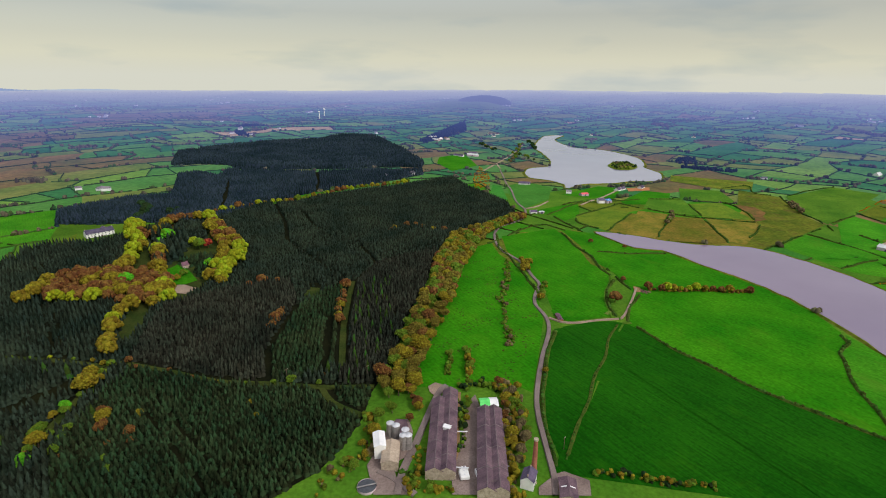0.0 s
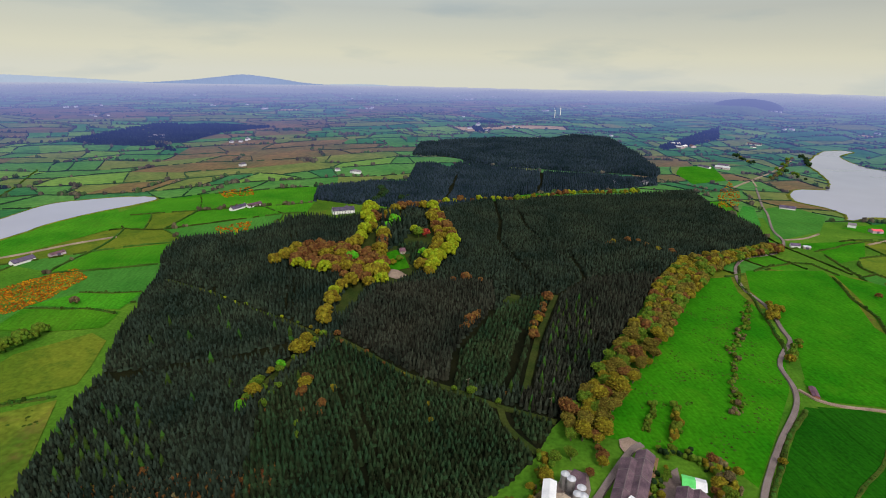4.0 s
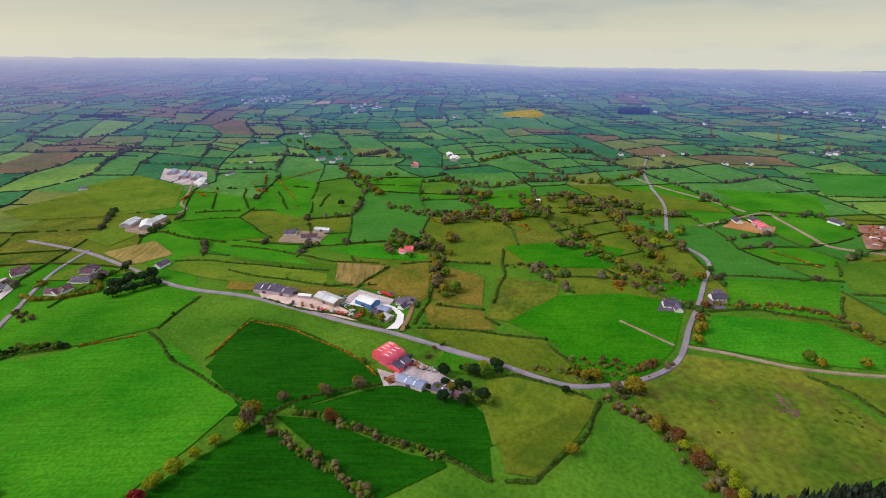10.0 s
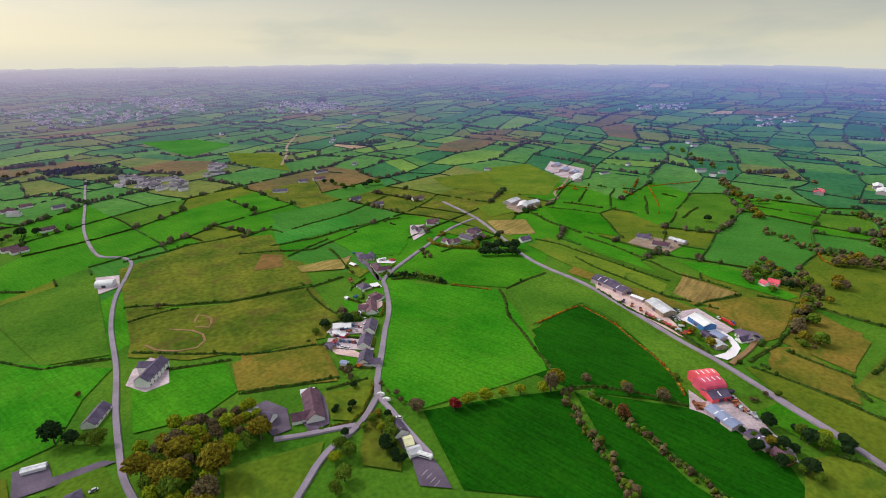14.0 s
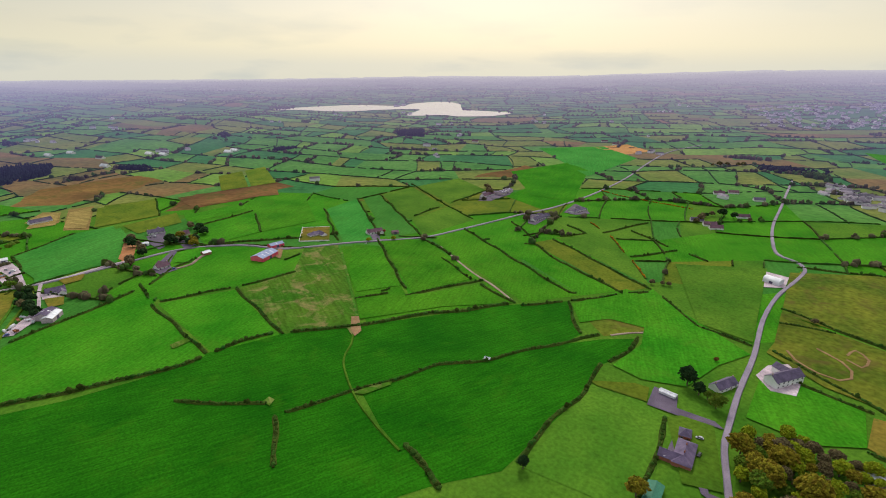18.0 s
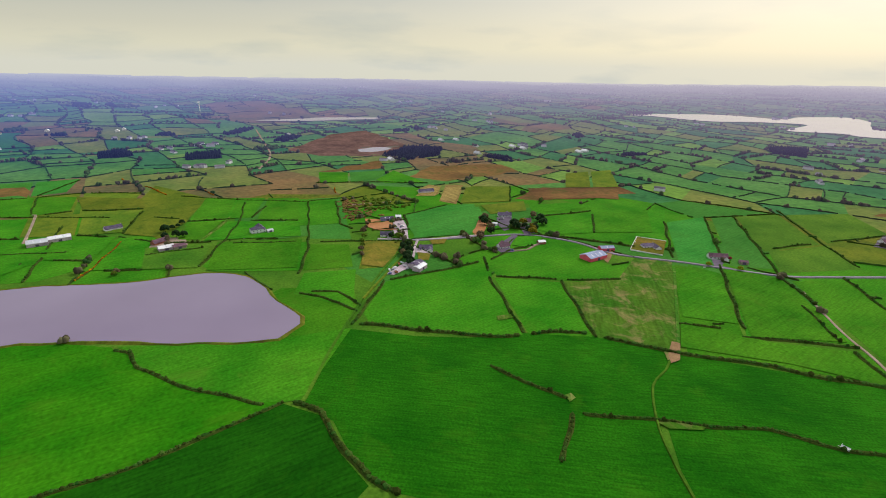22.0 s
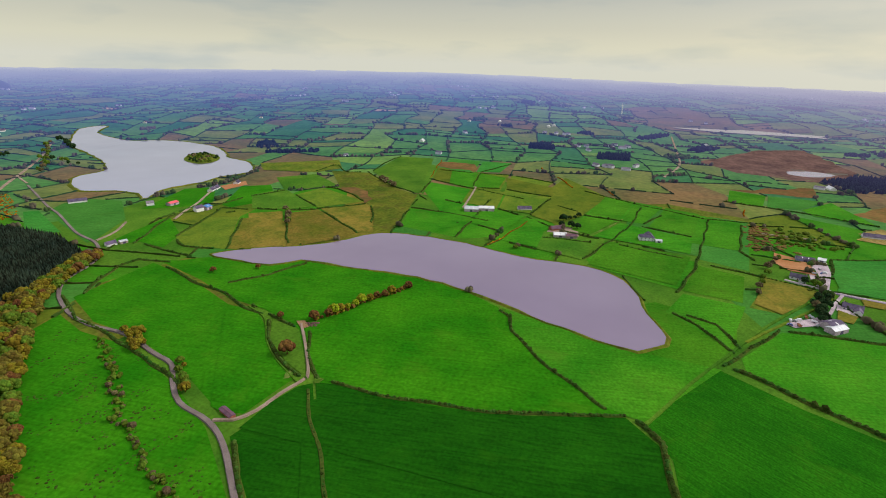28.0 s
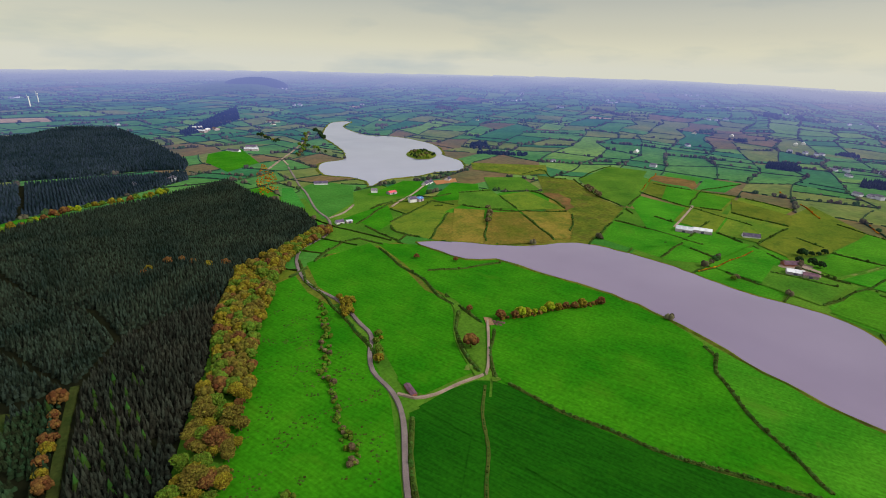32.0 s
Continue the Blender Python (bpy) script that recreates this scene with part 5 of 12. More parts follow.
CLEARINGS += [
    [(8, 480), (20, 510), (33, 503), (27, 484)],
    [(-240, 575), (-215, 606), (-174, 633.1), (-180.4, 722.4), (-199.8, 816.7), (-133.4, 807), (-95, 824.5), (-64, 686.3), (-66, 581.4), (-76, 546.6), (-100.8, 505), (-122.2, 500), (-129, 432.7), (-140, 437), (-144, 494.4), (-160.6, 526), (-222, 540)],
    [(-293, 754.4), (-309.5, 848.6), (-211.8, 820.2), (-200.7, 775.6), (-216, 745.1), (-254.6, 738.6)],
]
WOOD = [(-396.2, 600.8), (-380.4, 544), (-346.8, 494.6), (-329.1, 448.3), (-307.8, 397.5), (-283.2, 347.6), (-265.4, 315.3), (-257.5, 284.5), (-247.2, 259.2), (-238.3, 237), (-230.4, 217.4), (-220.6, 201.2), (-213.2, 186)] + [(-211.6, 201.4), (-194, 200.5), (-175.9, 203.2)] + [(-18.3, 228.4), (5.7, 239.6), (19.9, 254.6), (37.2, 279.8), (47.3, 305.8), (67.8, 337.8), (95.6, 408.1), (139.9, 491.3), (174.6, 575.7), (217.9, 640.9), (294.5, 687), (351.8, 722.1), (370.4, 795), (354.3, 944.8), (356.4, 1054.4), (217, 980.9), (148.3, 962), (63.3, 931.5), (-13.6, 900.1), (-85.3, 843.5), (-131.2, 790.8), (-203, 796.4), (-216, 745.1), (-269.2, 742.7), (-310.9, 730.6)] + [(-301.5, 695), (-328.4, 646.1), (-380.4, 616.5)]
# compartments of one age each: outline, turn of the rows, height, kind of spruce
PARTS = [
    ([(-22, 384), (4, 461), (27, 489), (51, 505), (60, 500), (57, 482), (34, 352), (12, 338), (-20, 339)], -9, 7.6, "green_spruce"),
    ([(66, 500), (98, 557), (215, 600), (330, 700), (200, 442), (79, 311), (24, 322), (39, 360)], 33, 9.6, "brown_spruce"),
    ([(-122, 390), (-114, 495), (-56, 523), (1, 531), (6, 461), (-22, 384), (-18, 335)], 50, 9.2, "brown_spruce"),
    ([(-120, 870), (245, 1100), (380, 900), (380, 690), (280, 642), (98, 559), (57, 506), (1, 536), (-54, 524), (-42, 639)], 34, 8.8, "conifer"),
    ([(-118, 390), (-21, 333), (61, 308), (60, 200), (-90, 150), (-140, 302)], 28, 8.0, "green_spruce"),
    ([(-480, 640), (-338, 478), (-130, 392), (-105, 495), (-223, 532), (-200, 640), (-180, 860), (-400, 860)], 22, 8.6, "conifer"),
]
for p_k, (p_pts, p_turn, p_high, p_mat) in enumerate(PARTS):
    plantation(WOOD, 3.15, p_high, "dense dark spruce plantation compartment in planted rows", p_turn, mat=p_mat, seed=60 + p_k, within=p_pts, outside=[q[0] for q in PARTS[:p_k]], floor=p_k == 0)
plantation(WOOD, 3.15, 8.4, "dense dark green spruce plantation in planted rows", 20, seed=3, outside=[q[0] for q in PARTS], floor=False)
tagged(flat("forest_floor", [(-100, 840), (-60, 520), (60, 330), (160, 540), (300, 690), (300, 1080), (60, 960)], "litter", 0.06), "needle litter under the spruce, near-black with canopy shade", "forest floor", kind="structure")
WOOD_MID = [(-193.1, 1069.9), (-207, 1211), (-168, 1241), (-127, 1181), (-110, 1253), (85, 1197), (184, 1185), (314, 1151), (308.9, 1108.2), (234.7, 1059.8), (157.6, 1019.6), (67.6, 984.3), (-13.5, 917.1), (-57.5, 872.4), (-84, 825.7), (-133.8, 810.3), (-198.4, 828.9), (-309.3, 836.2), (-332.5, 915.6), (-302.7, 959.9), (-252.1, 1004.4), (-189.1, 1013.5)]
plantation(WOOD_MID, 4.0, 10.5, "dark spruce plantation block beyond a ride", -4, mat="haze_spruce", seed=4)
WOOD_FAR = [(-241, 1339), (-261, 1572), (-139, 1673), (-10, 1740), (131, 1759), (215, 1857), (325, 1814), (354, 1518), (349, 1251), (327, 1196), (258, 1222), (164, 1222), (88, 1235), (-87, 1269), (-115, 1334), (-182, 1363)]
plantation(WOOD_FAR, 5.0, 11.0, "far dark blue-green spruce plantation on a rise", 40, mat="haze_spruce", seed=5)
# paler young larch scattered among the spruce at the near edge
plantation([(-248.8, 265.6), (-217.7, 279.5), (-177.8, 264), (-161.3, 237.7), (-172.3, 218.2), (-205.4, 210.6), (-221.4, 221.5)], 11.0, 12.5, "bright green young larch scattered in the spruce", 5, mat="larch", seed=6, wide=0.36)
plantation([(48.7, 486.6), (103.2, 501.9), (88.5, 410.1), (42.9, 314.2), (12.9, 322.8), (30.4, 394.4)], 12.0, 12.0, "bright green young larch scattered in the spruce", 35, mat="larch", seed=7, wide=0.34)
plantation([(-265.7, 334.5), (-258, 433.7), (-142.7, 388.3), (-107.3, 294.3), (-158.7, 284.8), (-209.9, 275.9)], 28.0, 12.0, "bright green young larch scattered in the spruce", 50, mat="larch", seed=8, wide=0.16)
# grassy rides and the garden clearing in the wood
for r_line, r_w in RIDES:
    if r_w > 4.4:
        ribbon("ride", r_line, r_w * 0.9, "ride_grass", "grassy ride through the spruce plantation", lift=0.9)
# all but the lodge clearing take the grass with shade in its colour
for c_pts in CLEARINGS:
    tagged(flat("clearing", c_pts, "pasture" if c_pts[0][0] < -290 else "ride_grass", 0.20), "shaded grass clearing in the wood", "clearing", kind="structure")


# ---------- fields round the flight ----------
field([(284.1, 622.5), (374, 637.4), (366.5, 575.8), (334, 469.8), (320.6, 430.5), (280.7, 384), (278.8, 363), (235.7, 364.2), (230.5, 380), (252.3, 442.7), (265.6, 508.5), (264.7, 561.2)], "bright")
field([(381.9, 642.4), (391.3, 620.9), (413.3, 602.8), (428, 575.7), (429.8, 533.5), (455.5, 513.5), (471.8, 462.7), (472.6, 426.2), (479.5, 396.1), (471.4, 363.3), (439.1, 370.5), (372.6, 385.1), (332.4, 400.2), (340.7, 420.9), (352.7, 475.6), (351.5, 505.8), (367.1, 559.8)], "bright")
field([(327.4, 398.7), (368.6, 381.9), (433.8, 367.2), (472.1, 362.5), (468.9, 327.8), (453.5, 277.7), (428.3, 262.6), (363.9, 202.4), (345.5, 157.7), (329.5, 185.2), (307.2, 228), (297.1, 260.4), (288.6, 296.5), (284, 335.1), (284, 345.2), (296.1, 364.1)], "bright")
field([(272.5, 336.5), (283.8, 293.1), (298.7, 242.1), (316.6, 197.4), (340.3, 158.1)] + [(335.4, 141.5), (315.6, 129.6), (287.3, 121.2), (259.9, 110)] + [(220.6, 153), (187.4, 170.5), (137.8, 197.2), (138.2, 204), (200.6, 266.3)], "deep")
field([(216.7, 355.3), (273.1, 350.5), (196.8, 267.5), (138.9, 208.5), (145.8, 238.1), (162.5, 271.1), (187, 310.5)], "deep")
field([(259.2, 598.3), (250.3, 554.2), (254.4, 492.9), (233.4, 418.6), (215.1, 372.7), (178.7, 313.1), (154, 273.7), (143.1, 291.6), (102.7, 296.5), (80.3, 303.2), (65.3, 307.6), (108.3, 371.8), (125.1, 411.3), (170.6, 499.3), (221.5, 584.9)], "bright")
field([(428.3, 255.6), (396.7, 224.6), (371, 193.7), (348.1, 158.2), (347.6, 140.1), (430.6, 105.3), (475.3, 83.9), (517.2, 83.6), (527.4, 117.2), (535.7, 150.8), (474, 209.1)], "lush")
field([(532.4, 156.8), (517.7, 140.2), (490.2, 109.2), (471.3, 90.2), (444.5, 97.9), (406.1, 117), (348.9, 137.6), (350.2, 156.5), (365.8, 191.9), (415.5, 249.6), (433.9, 258.4), (430, 217.5), (426.4, 154.4), (466, 135.6)], "lush")
field([(341.5, 141.5), (406.1, 117), (436.7, 102.4), (407.6, 47.6), (393.1, 6), (387.6, -42.3), (380.1, -80.8)] + [(356.6, -107.5), (327.8, -139.2), (243.4, -252.9), (202.7, -293.1), (167.6, -241.1), (174.5, -214.8), (230, -141.5), (261.3, -72.2), (225.8, -53.8), (199.1, -47.9), (167.4, -39.5)] + [(251, 96.5), (264.6, 109.4), (286.9, 116.4), (317.9, 122.5)], "silage")
field([(260.3, -76.5), (248, -108), (230, -141.5), (197.6, -184.5), (174.5, -214.8), (152.8, -240.7), (128.5, -260.3), (126.7, -233.3), (138.1, -204.8), (136, -158.3), (141.8, -96.5), (144.5, -68.2), (168.3, -38.4), (199.1, -47.9), (223.7, -56.5)], "silage")
field([(134.7, -176.4), (99.9, -178.6), (91.7, -175.8), (75.7, -170.3), (76.9, -125.7), (74.9, -90.4), (82.3, -81.5), (137.3, -77.5), (135.1, -117), (135.8, -166.6)], "pasture")
field([(524.8, 49), (538.1, 3.6), (546.5, -71.1), (507.1, -59.5), (385.3, -37.6), (398.7, 4.7), (436.3, 79.1), (459.8, 82.1)], "lush")
field([(505.4, -61.7), (476.4, -123.1), (367.5, -91.9), (386.7, -43.5)], "lush")
field([(474.6, -125.4), (467.9, -185.9), (526.1, -252), (494.4, -275.4), (375.7, -183.8), (331.5, -146), (364.6, -95.7)], "straw")
field([(564.2, -75.8), (582.2, -144.9), (583.9, -177.3), (500.3, -202.3), (466.1, -188.4), (478.5, -127.9), (507.7, -65.9)], "lush")
field([(489.2, -275.3), (448, -301.5), (345.5, -222.2), (335.2, -214.6), (362.9, -175.5)], "lush")
field([(443.9, -306.9), (419.3, -355.3), (298.1, -292.6), (333.5, -216.7)], "lush")
field([(354.3, -170.8), (329.4, -212), (287.1, -285.4), (244.3, -263.5), (325.5, -150.2)], "lush")
field([(415.1, -360.8), (398, -418.1), (197, -313.3), (235.2, -266.4)], "lush")
field([(400.3, -433.7), (379, -492.7), (307.6, -419.8), (170.9, -345.1), (197, -313.3)], "lush")
field([(307.5, -425.9), (291.5, -455.4), (215.1, -407.7), (151, -369.2), (168.4, -344.7)], "olive")
field([(292.2, -463.9), (268.3, -500.9), (259.2, -545.3), (188.8, -440.5), (147.6, -373.3)], "pasture")
field([(632.3, -381.2), (642.2, -457), (470.2, -324.5), (498.2, -288.2)], "teal")
field([(636.6, -464.4), (633.4, -501), (447.2, -372.8), (463.7, -333)], "teal")
field([(630.5, -504.9), (626.6, -579.8), (498, -505.1), (495.2, -412.3)], "pasture")
field([(620.6, -587.9), (600.3, -693.1), (506.5, -639.5), (498.7, -520)], "pasture")
field([(492.8, -415.4), (492.8, -512), (419.4, -468.5), (435.4, -369.6)], "pasture")
field([(453.4, -619.7), (456.9, -776.5), (386, -772.4), (345.9, -657.3), (368.2, -579.8)], "bright")
field([(194, -284.8), (162.8, -322.6), (145.8, -367.1), (101.2, -325.8), (122.2, -288.9), (148.6, -307.2), (177.1, -272.9)], "lush")
field([(175.9, -270.2), (147.6, -304.3), (120.8, -284.4), (151.7, -247.9)], "rough")
field([(699, -381.8), (690.3, -425.3), (517.4, -281.6), (552.6, -266.6)], "lush")
field([(745.4, -233.8), (752.8, -343), (699, -381.8), (556.3, -269.5), (627.2, -177.7)], "lush")
field([(768.9, -36.2), (764.9, -84.8), (781.9, -149.7), (700.5, -124), (652.6, -88.8), (651.6, -13.3)], "teal")
field([(663.3, -93.1), (703.1, -129.1), (673.2, -118.5), (639.9, -94.5)], "soil")
field([(870.6, -89.8), (940.1, -134.6), (873.7, -108.3)], "tan")
field([(910, -79.5), (955.2, -115.6), (931.9, -131.9), (869.4, -102.5)], "tan")
field([(830.1, -98.4), (942.5, -145), (933.8, -176.5), (805.3, -119.7)], "tan")
field([(822.4, -134.7), (924.6, -188.2), (902.6, -251.9), (809.3, -208)], "olive")
field([(1028, -93), (1133, -164), (1120.9, -328.1), (1032.7, -338.1), (977.2, -156.8)], "moor")
field([(820.8, -223.3), (886.3, -310.4), (851.7, -463), (798.3, -449.3), (792.7, -259.5)], "moor")
field([(1127.5, 64.7), (1226, -78), (1126.2, -61.9), (1112.3, 66.2)], "moor")
field([(1418, 132), (1646, 13), (1772, -130), (1430, -184), (1277, -134), (1307, 47)], "peat")
field([(558.6, -886.2), (419.7, -828.6), (394.8, -793.1), (461.5, -807.4), (587.7, -710.6)], "moor")
field([(618.7, 57.8), (646.7, 1.7), (564.7, 43.7), (566, 70.9)], "olive")
field([(886.3, 604.2), (855.5, 388.9), (711.1, 362.8), (706, 460)], "lush")
field([(703.7, 511.7), (710.4, 454.8), (706.3, 361.4), (637.7, 357), (614.7, 383.5), (618.8, 478.3)], "lush")
field([(733.1, 416.9), (824.3, 433.5), (815.7, 377.8), (730.9, 365.1)], "lush")
field([(911, 580.5), (1019.1, 621), (991.8, 535), (870.3, 492.4)], "olive")
field([(870.1, 488), (1015, 533.9), (1021.8, 465.7), (867.7, 431.1)], "olive")
field([(867.3, 422.3), (1021.6, 460.6), (1008.9, 371.5), (883.2, 370.2), (831.9, 382.3)], "olive")
field([(1009.3, 611.5), (1125, 642), (1133.1, 572.7), (1005.6, 535.3)], "teal")
field([(1015, 533.9), (1132.8, 567.1), (1148.4, 504.8), (1037.5, 491.1)], "teal")
field([(831.2, 365.5), (1058.8, 361.5), (938.6, 261.8), (796.5, 276.5), (728, 294.8)], "olive")
field([(631.5, 345.5), (729.6, 335.5), (728.3, 302.2), (649.3, 305.3)], "lush")
field([(781.5, 274.1), (938.6, 261.8), (924.9, 213.3), (794.5, 219.9)], "lush")
field([(794.2, 211.8), (916.6, 208), (894.5, 110), (696.4, 117.2), (693.9, 174.9)], "teal")
field([(894.4, 105.4), (893.4, 54.1), (671.2, 65.1), (684.6, 116.2)], "teal")
field([(639.3, 302.9), (669.8, 296.7), (688.9, 224.1), (617.2, 235)], "pasture")
field([(617, 231.8), (688.7, 217), (673.3, 118.1), (577.2, 130.7), (598.5, 220.1)], "lush")
field([(662.2, 117.1), (649.6, 71), (574.6, 76), (577.1, 128.9)], "lush")
field([(517.7, 140.2), (568.9, 127.9), (566.2, 73.9), (471.3, 90.2), (490.2, 109.2)], "lush")
field([(771.6, 674.1), (703.5, 557.5), (619.7, 497.4), (562, 488.7), (527.7, 512)], "gold")
field([(1070.3, 649.8), (1092.8, 563.2), (1014.8, 528.8), (1028.9, 625.5)], "moor")
field([(918.4, 716.6), (1046.6, 680.2), (1028.9, 625.5), (792.6, 537)], "pasture")
field([(432.3, 935.3), (463.1, 957.7), (499.5, 948.7), (515.3, 902.8), (458.7, 809.5), (389.6, 760.7), (376.7, 756.5), (407, 864.4)], "teal")
field([(411.3, 957.6), (423.9, 944.2), (385.2, 823.2), (362.6, 855.6)], "teal")
field([(440.5, 688.4), (520.1, 722.7), (542.7, 690.3), (441.1, 605.5), (426, 653)], "olive")
field([(442.4, 604), (536.7, 683.7), (573.3, 658.4), (550.5, 628.4), (465.4, 564.3)], "gold")
field([(471.3, 558), (552.6, 626.1), (604.8, 634.4), (550.4, 571.9), (487.2, 540.9)], "gold")
field([(500.4, 837.5), (615.8, 890.7), (648.9, 857), (577.8, 782.9), (537.4, 798.9)], "bright")
field([(574.6, 760.3), (677.4, 828.1), (711.2, 794.2), (641.9, 717.1), (571.5, 738.5)], "bright")
field([(380.2, 735.3), (431.7, 753.9), (495, 771.3), (451.6, 694.7), (410.1, 670), (409.4, 711)], "bright")
field([(502, 1378), (467.9, 1188.4), (384.2, 1134), (380.4, 1244), (413, 1332)], "bright")
# tight outlines round the lane junction
field([(372, 525.9), (448.9, 495.1), (481.7, 415.2), (476.8, 363.3), (455.7, 370.6), (410.6, 385.2), (364.9, 395.1), (345.9, 412.4), (349.1, 468.4), (350.3, 504.4)], "bright")
field([(339.1, 403.3), (363.4, 394.1), (408.7, 384.1), (453.5, 369.5), (474.7, 360.6), (473.6, 327.3), (457.9, 289.8), (442.8, 264.9), (414.8, 251.2), (392.3, 228.4), (364.6, 193.5), (345.8, 151.8), (339.6, 165.5), (328.1, 187.6), (316.9, 210.6), (306.1, 239.7), (299.1, 265.6), (293.5, 291.7), (288, 336.7), (288.9, 350.8), (300.2, 365.3), (316.3, 380.9)], "bright")
field([(452.4, 273.7), (445, 235.9), (428.9, 166.9), (434, 130.3), (434.9, 96), (345.4, 140.5), (345.8, 151.8), (349.7, 166.5), (372.9, 203.1), (394.8, 228.9), (416.7, 250.8), (440.2, 261.2)], "lush")
field([(282.1, 346.1), (286.5, 335.7), (292, 290.9), (297.6, 264.9), (304.5, 239.2), (315.2, 210.2), (326.4, 187.3), (343.9, 151.7), (325.7, 130.1), (293.1, 123.5), (259.9, 112.6), (233.8, 303.6)], "deep")
field([(262.7, 340.1), (271.4, 330.2), (209.1, 270.1), (195.5, 285.9)], "deep")
field([(204.1, 281.9), (211.3, 279.7), (137.8, 198.5), (130.1, 201)], "deep")
field([(224.6, 356.2), (252.4, 357.2), (273.6, 353.7), (280.9, 347.5), (233.5, 305.3)], "deep")
field([(340.4, 494.5), (340.8, 456.1), (327.5, 436.2), (309.9, 418.1), (294, 394.5), (283.1, 372.1), (278.4, 362.1), (255.9, 363.6), (229.5, 372.3), (231.5, 388)], "bright")
field([(337.9, 436.8), (335.5, 411.3), (301.5, 375.4), (285.3, 359.2), (292.8, 381.5), (310.5, 414.8)], "pasture")
# west of the flight
field([(-280.4, -187.9), (-305.2, -174.6), (-299.6, -130.2), (-284.6, -78.1), (-268.7, -46.3), (-253.7, -37.2), (-229.1, -72.5), (-203.8, -91.2), (-191.9, -128.4)], "deep")
field([(-338.4, -227.5), (-316.7, -62.5), (-303.1, -7.7), (-289.5, 28.9), (-279.3, 4.3), (-280.1, -10.5), (-282.1, -51.4), (-295.1, -82.2), (-305.2, -133.1), (-310.2, -175.6), (-286.8, -192.3)], "pasture")
field([(-211.7, -80.1), (-249.9, -36), (-254.8, -25.6), (-238.4, 37.7), (-192.1, 49.4), (-202.7, -2.7)], "deep")
field([(-277.7, 33.8), (-273.2, 103.9), (-235, 90.6), (-198.5, 70.8), (-197.5, 56.2), (-233.3, 41.5)], "olive")
field([(-263.9, 106.7), (-259.1, 131.5), (-201.8, 162.2), (-183.6, 183.7), (-175.3, 183.5), (-184.5, 70.8), (-216, 92.7)], "pasture")
field([(-303.1, -7.7), (-294.2, 28.3), (-284, 33.2), (-278.5, 19.1), (-280.1, -10.5)], "lush")
field([(-361.5, 27.6), (-422.6, 65.1), (-444.3, 124.2), (-434.5, 174.5), (-353.3, 156.5), (-316.2, 136.9), (-295.9, 109.8), (-308.2, 86.7), (-336.8, 70.5), (-351.2, 48.4)], "bright")
field([(-330.9, -40.2), (-340.4, 10.4), (-339.9, 61.9), (-308.5, 82.7), (-295, 70.7), (-305.3, 15.3)], "olive")
field([(-347.2, -35.9), (-370.2, -43.7), (-374.2, 5.7), (-344, 22.8), (-334.2, -26.4)], "gold")
field([(-385.1, -47.4), (-454.8, -54), (-452.6, -16.1), (-382.2, 4.6)], "gold")
field([(-448.1, -171.3), (-451.5, -114.3), (-388.7, -118.8), (-387.9, -144.3)], "gold")
field([(-388.5, -114), (-462.5, -72), (-390.2, -48.6), (-370.7, -52.9), (-387.5, -94.9)], "gold")
field([(-362.4, 11.8), (-451.4, 5.5), (-447.9, 64.8), (-422.6, 65.1), (-361.4, 29.9)], "rough")
field([(-348.2, 162.4), (-347.3, 238.9), (-294.6, 265.9), (-271.6, 283.5), (-225.7, 207.2), (-212.5, 191.7), (-215.1, 162.9), (-271.3, 129.8), (-291.6, 121.2), (-319.2, 150.1)], "rough")
field([(-342.4, 241.7), (-349.9, 328.3), (-318.3, 368.1), (-297.9, 358.4), (-281.9, 324.3), (-273.3, 301.4), (-301.3, 278.1)], "olive")
field([(-363.9, 167.9), (-420.5, 195.7), (-427.9, 274.9), (-394.4, 310), (-362.8, 292.1), (-357, 237.7)], "lush")
field([(-505.7, 219.4), (-526, 323.1), (-433.2, 294.1), (-445.4, 213)], "lush")
field([(-499.3, 325.2), (-585.6, 343.6), (-604.7, 420.4), (-570.1, 432.8), (-520.8, 413)], "pasture")
field([(-491.1, 321.7), (-511.9, 408), (-516.5, 488.4), (-464.8, 479.8), (-470.2, 397.7)], "pasture")
field([(-402.9, 358.8), (-412.6, 399.6), (-358.7, 407.9), (-323.7, 407.7), (-317.4, 377.4), (-357.1, 363.8)], "lush")
field([(-412.1, 405.2), (-390.7, 437.5), (-334.4, 448.7), (-328.1, 411.2)], "lush")
field([(-604.2, 431.8), (-636.3, 561.7), (-590.9, 735), (-507, 653.5), (-544.6, 515.2)], "lush")
field([(-536.1, -4.8), (-579.3, 69.8), (-565.8, 129.3), (-503.8, 111.9), (-484.9, 35.6)], "bright")
field([(-470.6, 149.7), (-506.6, 204), (-447, 188.1), (-441.6, 167.6)], "bright")
field([(-1083.2, 467.4), (-1104, 697), (-927.7, 616.5), (-905.8, 439.7)], "teal")
field([(-901.1, 270.3), (-896.7, 425.8), (-782, 403.5), (-784.9, 320.4)], "lush")
field([(-870.6, 146.1), (-806.1, 251.4), (-758.6, 277.2), (-750, 171)], "olive")
field([(-1814, -228), (-1888, -132), (-1789, -81), (-1709, -96), (-1748, -217)], "tan")
field([(-459.8, -146.8), (-469.8, -79.4), (-484, -77.6), (-503.2, -152.3), (-476.1, -197.8)], "lush")
field([(-441.4, -298.2), (-441.8, -171.1), (-398.5, -108.3), (-384.9, -145.4), (-384.5, -259.1)], "pasture")
field([(-379.3, -250.7), (-382.9, -102.6), (-368.9, -111), (-354.9, -211.6), (-351.3, -236.3)], "gold")
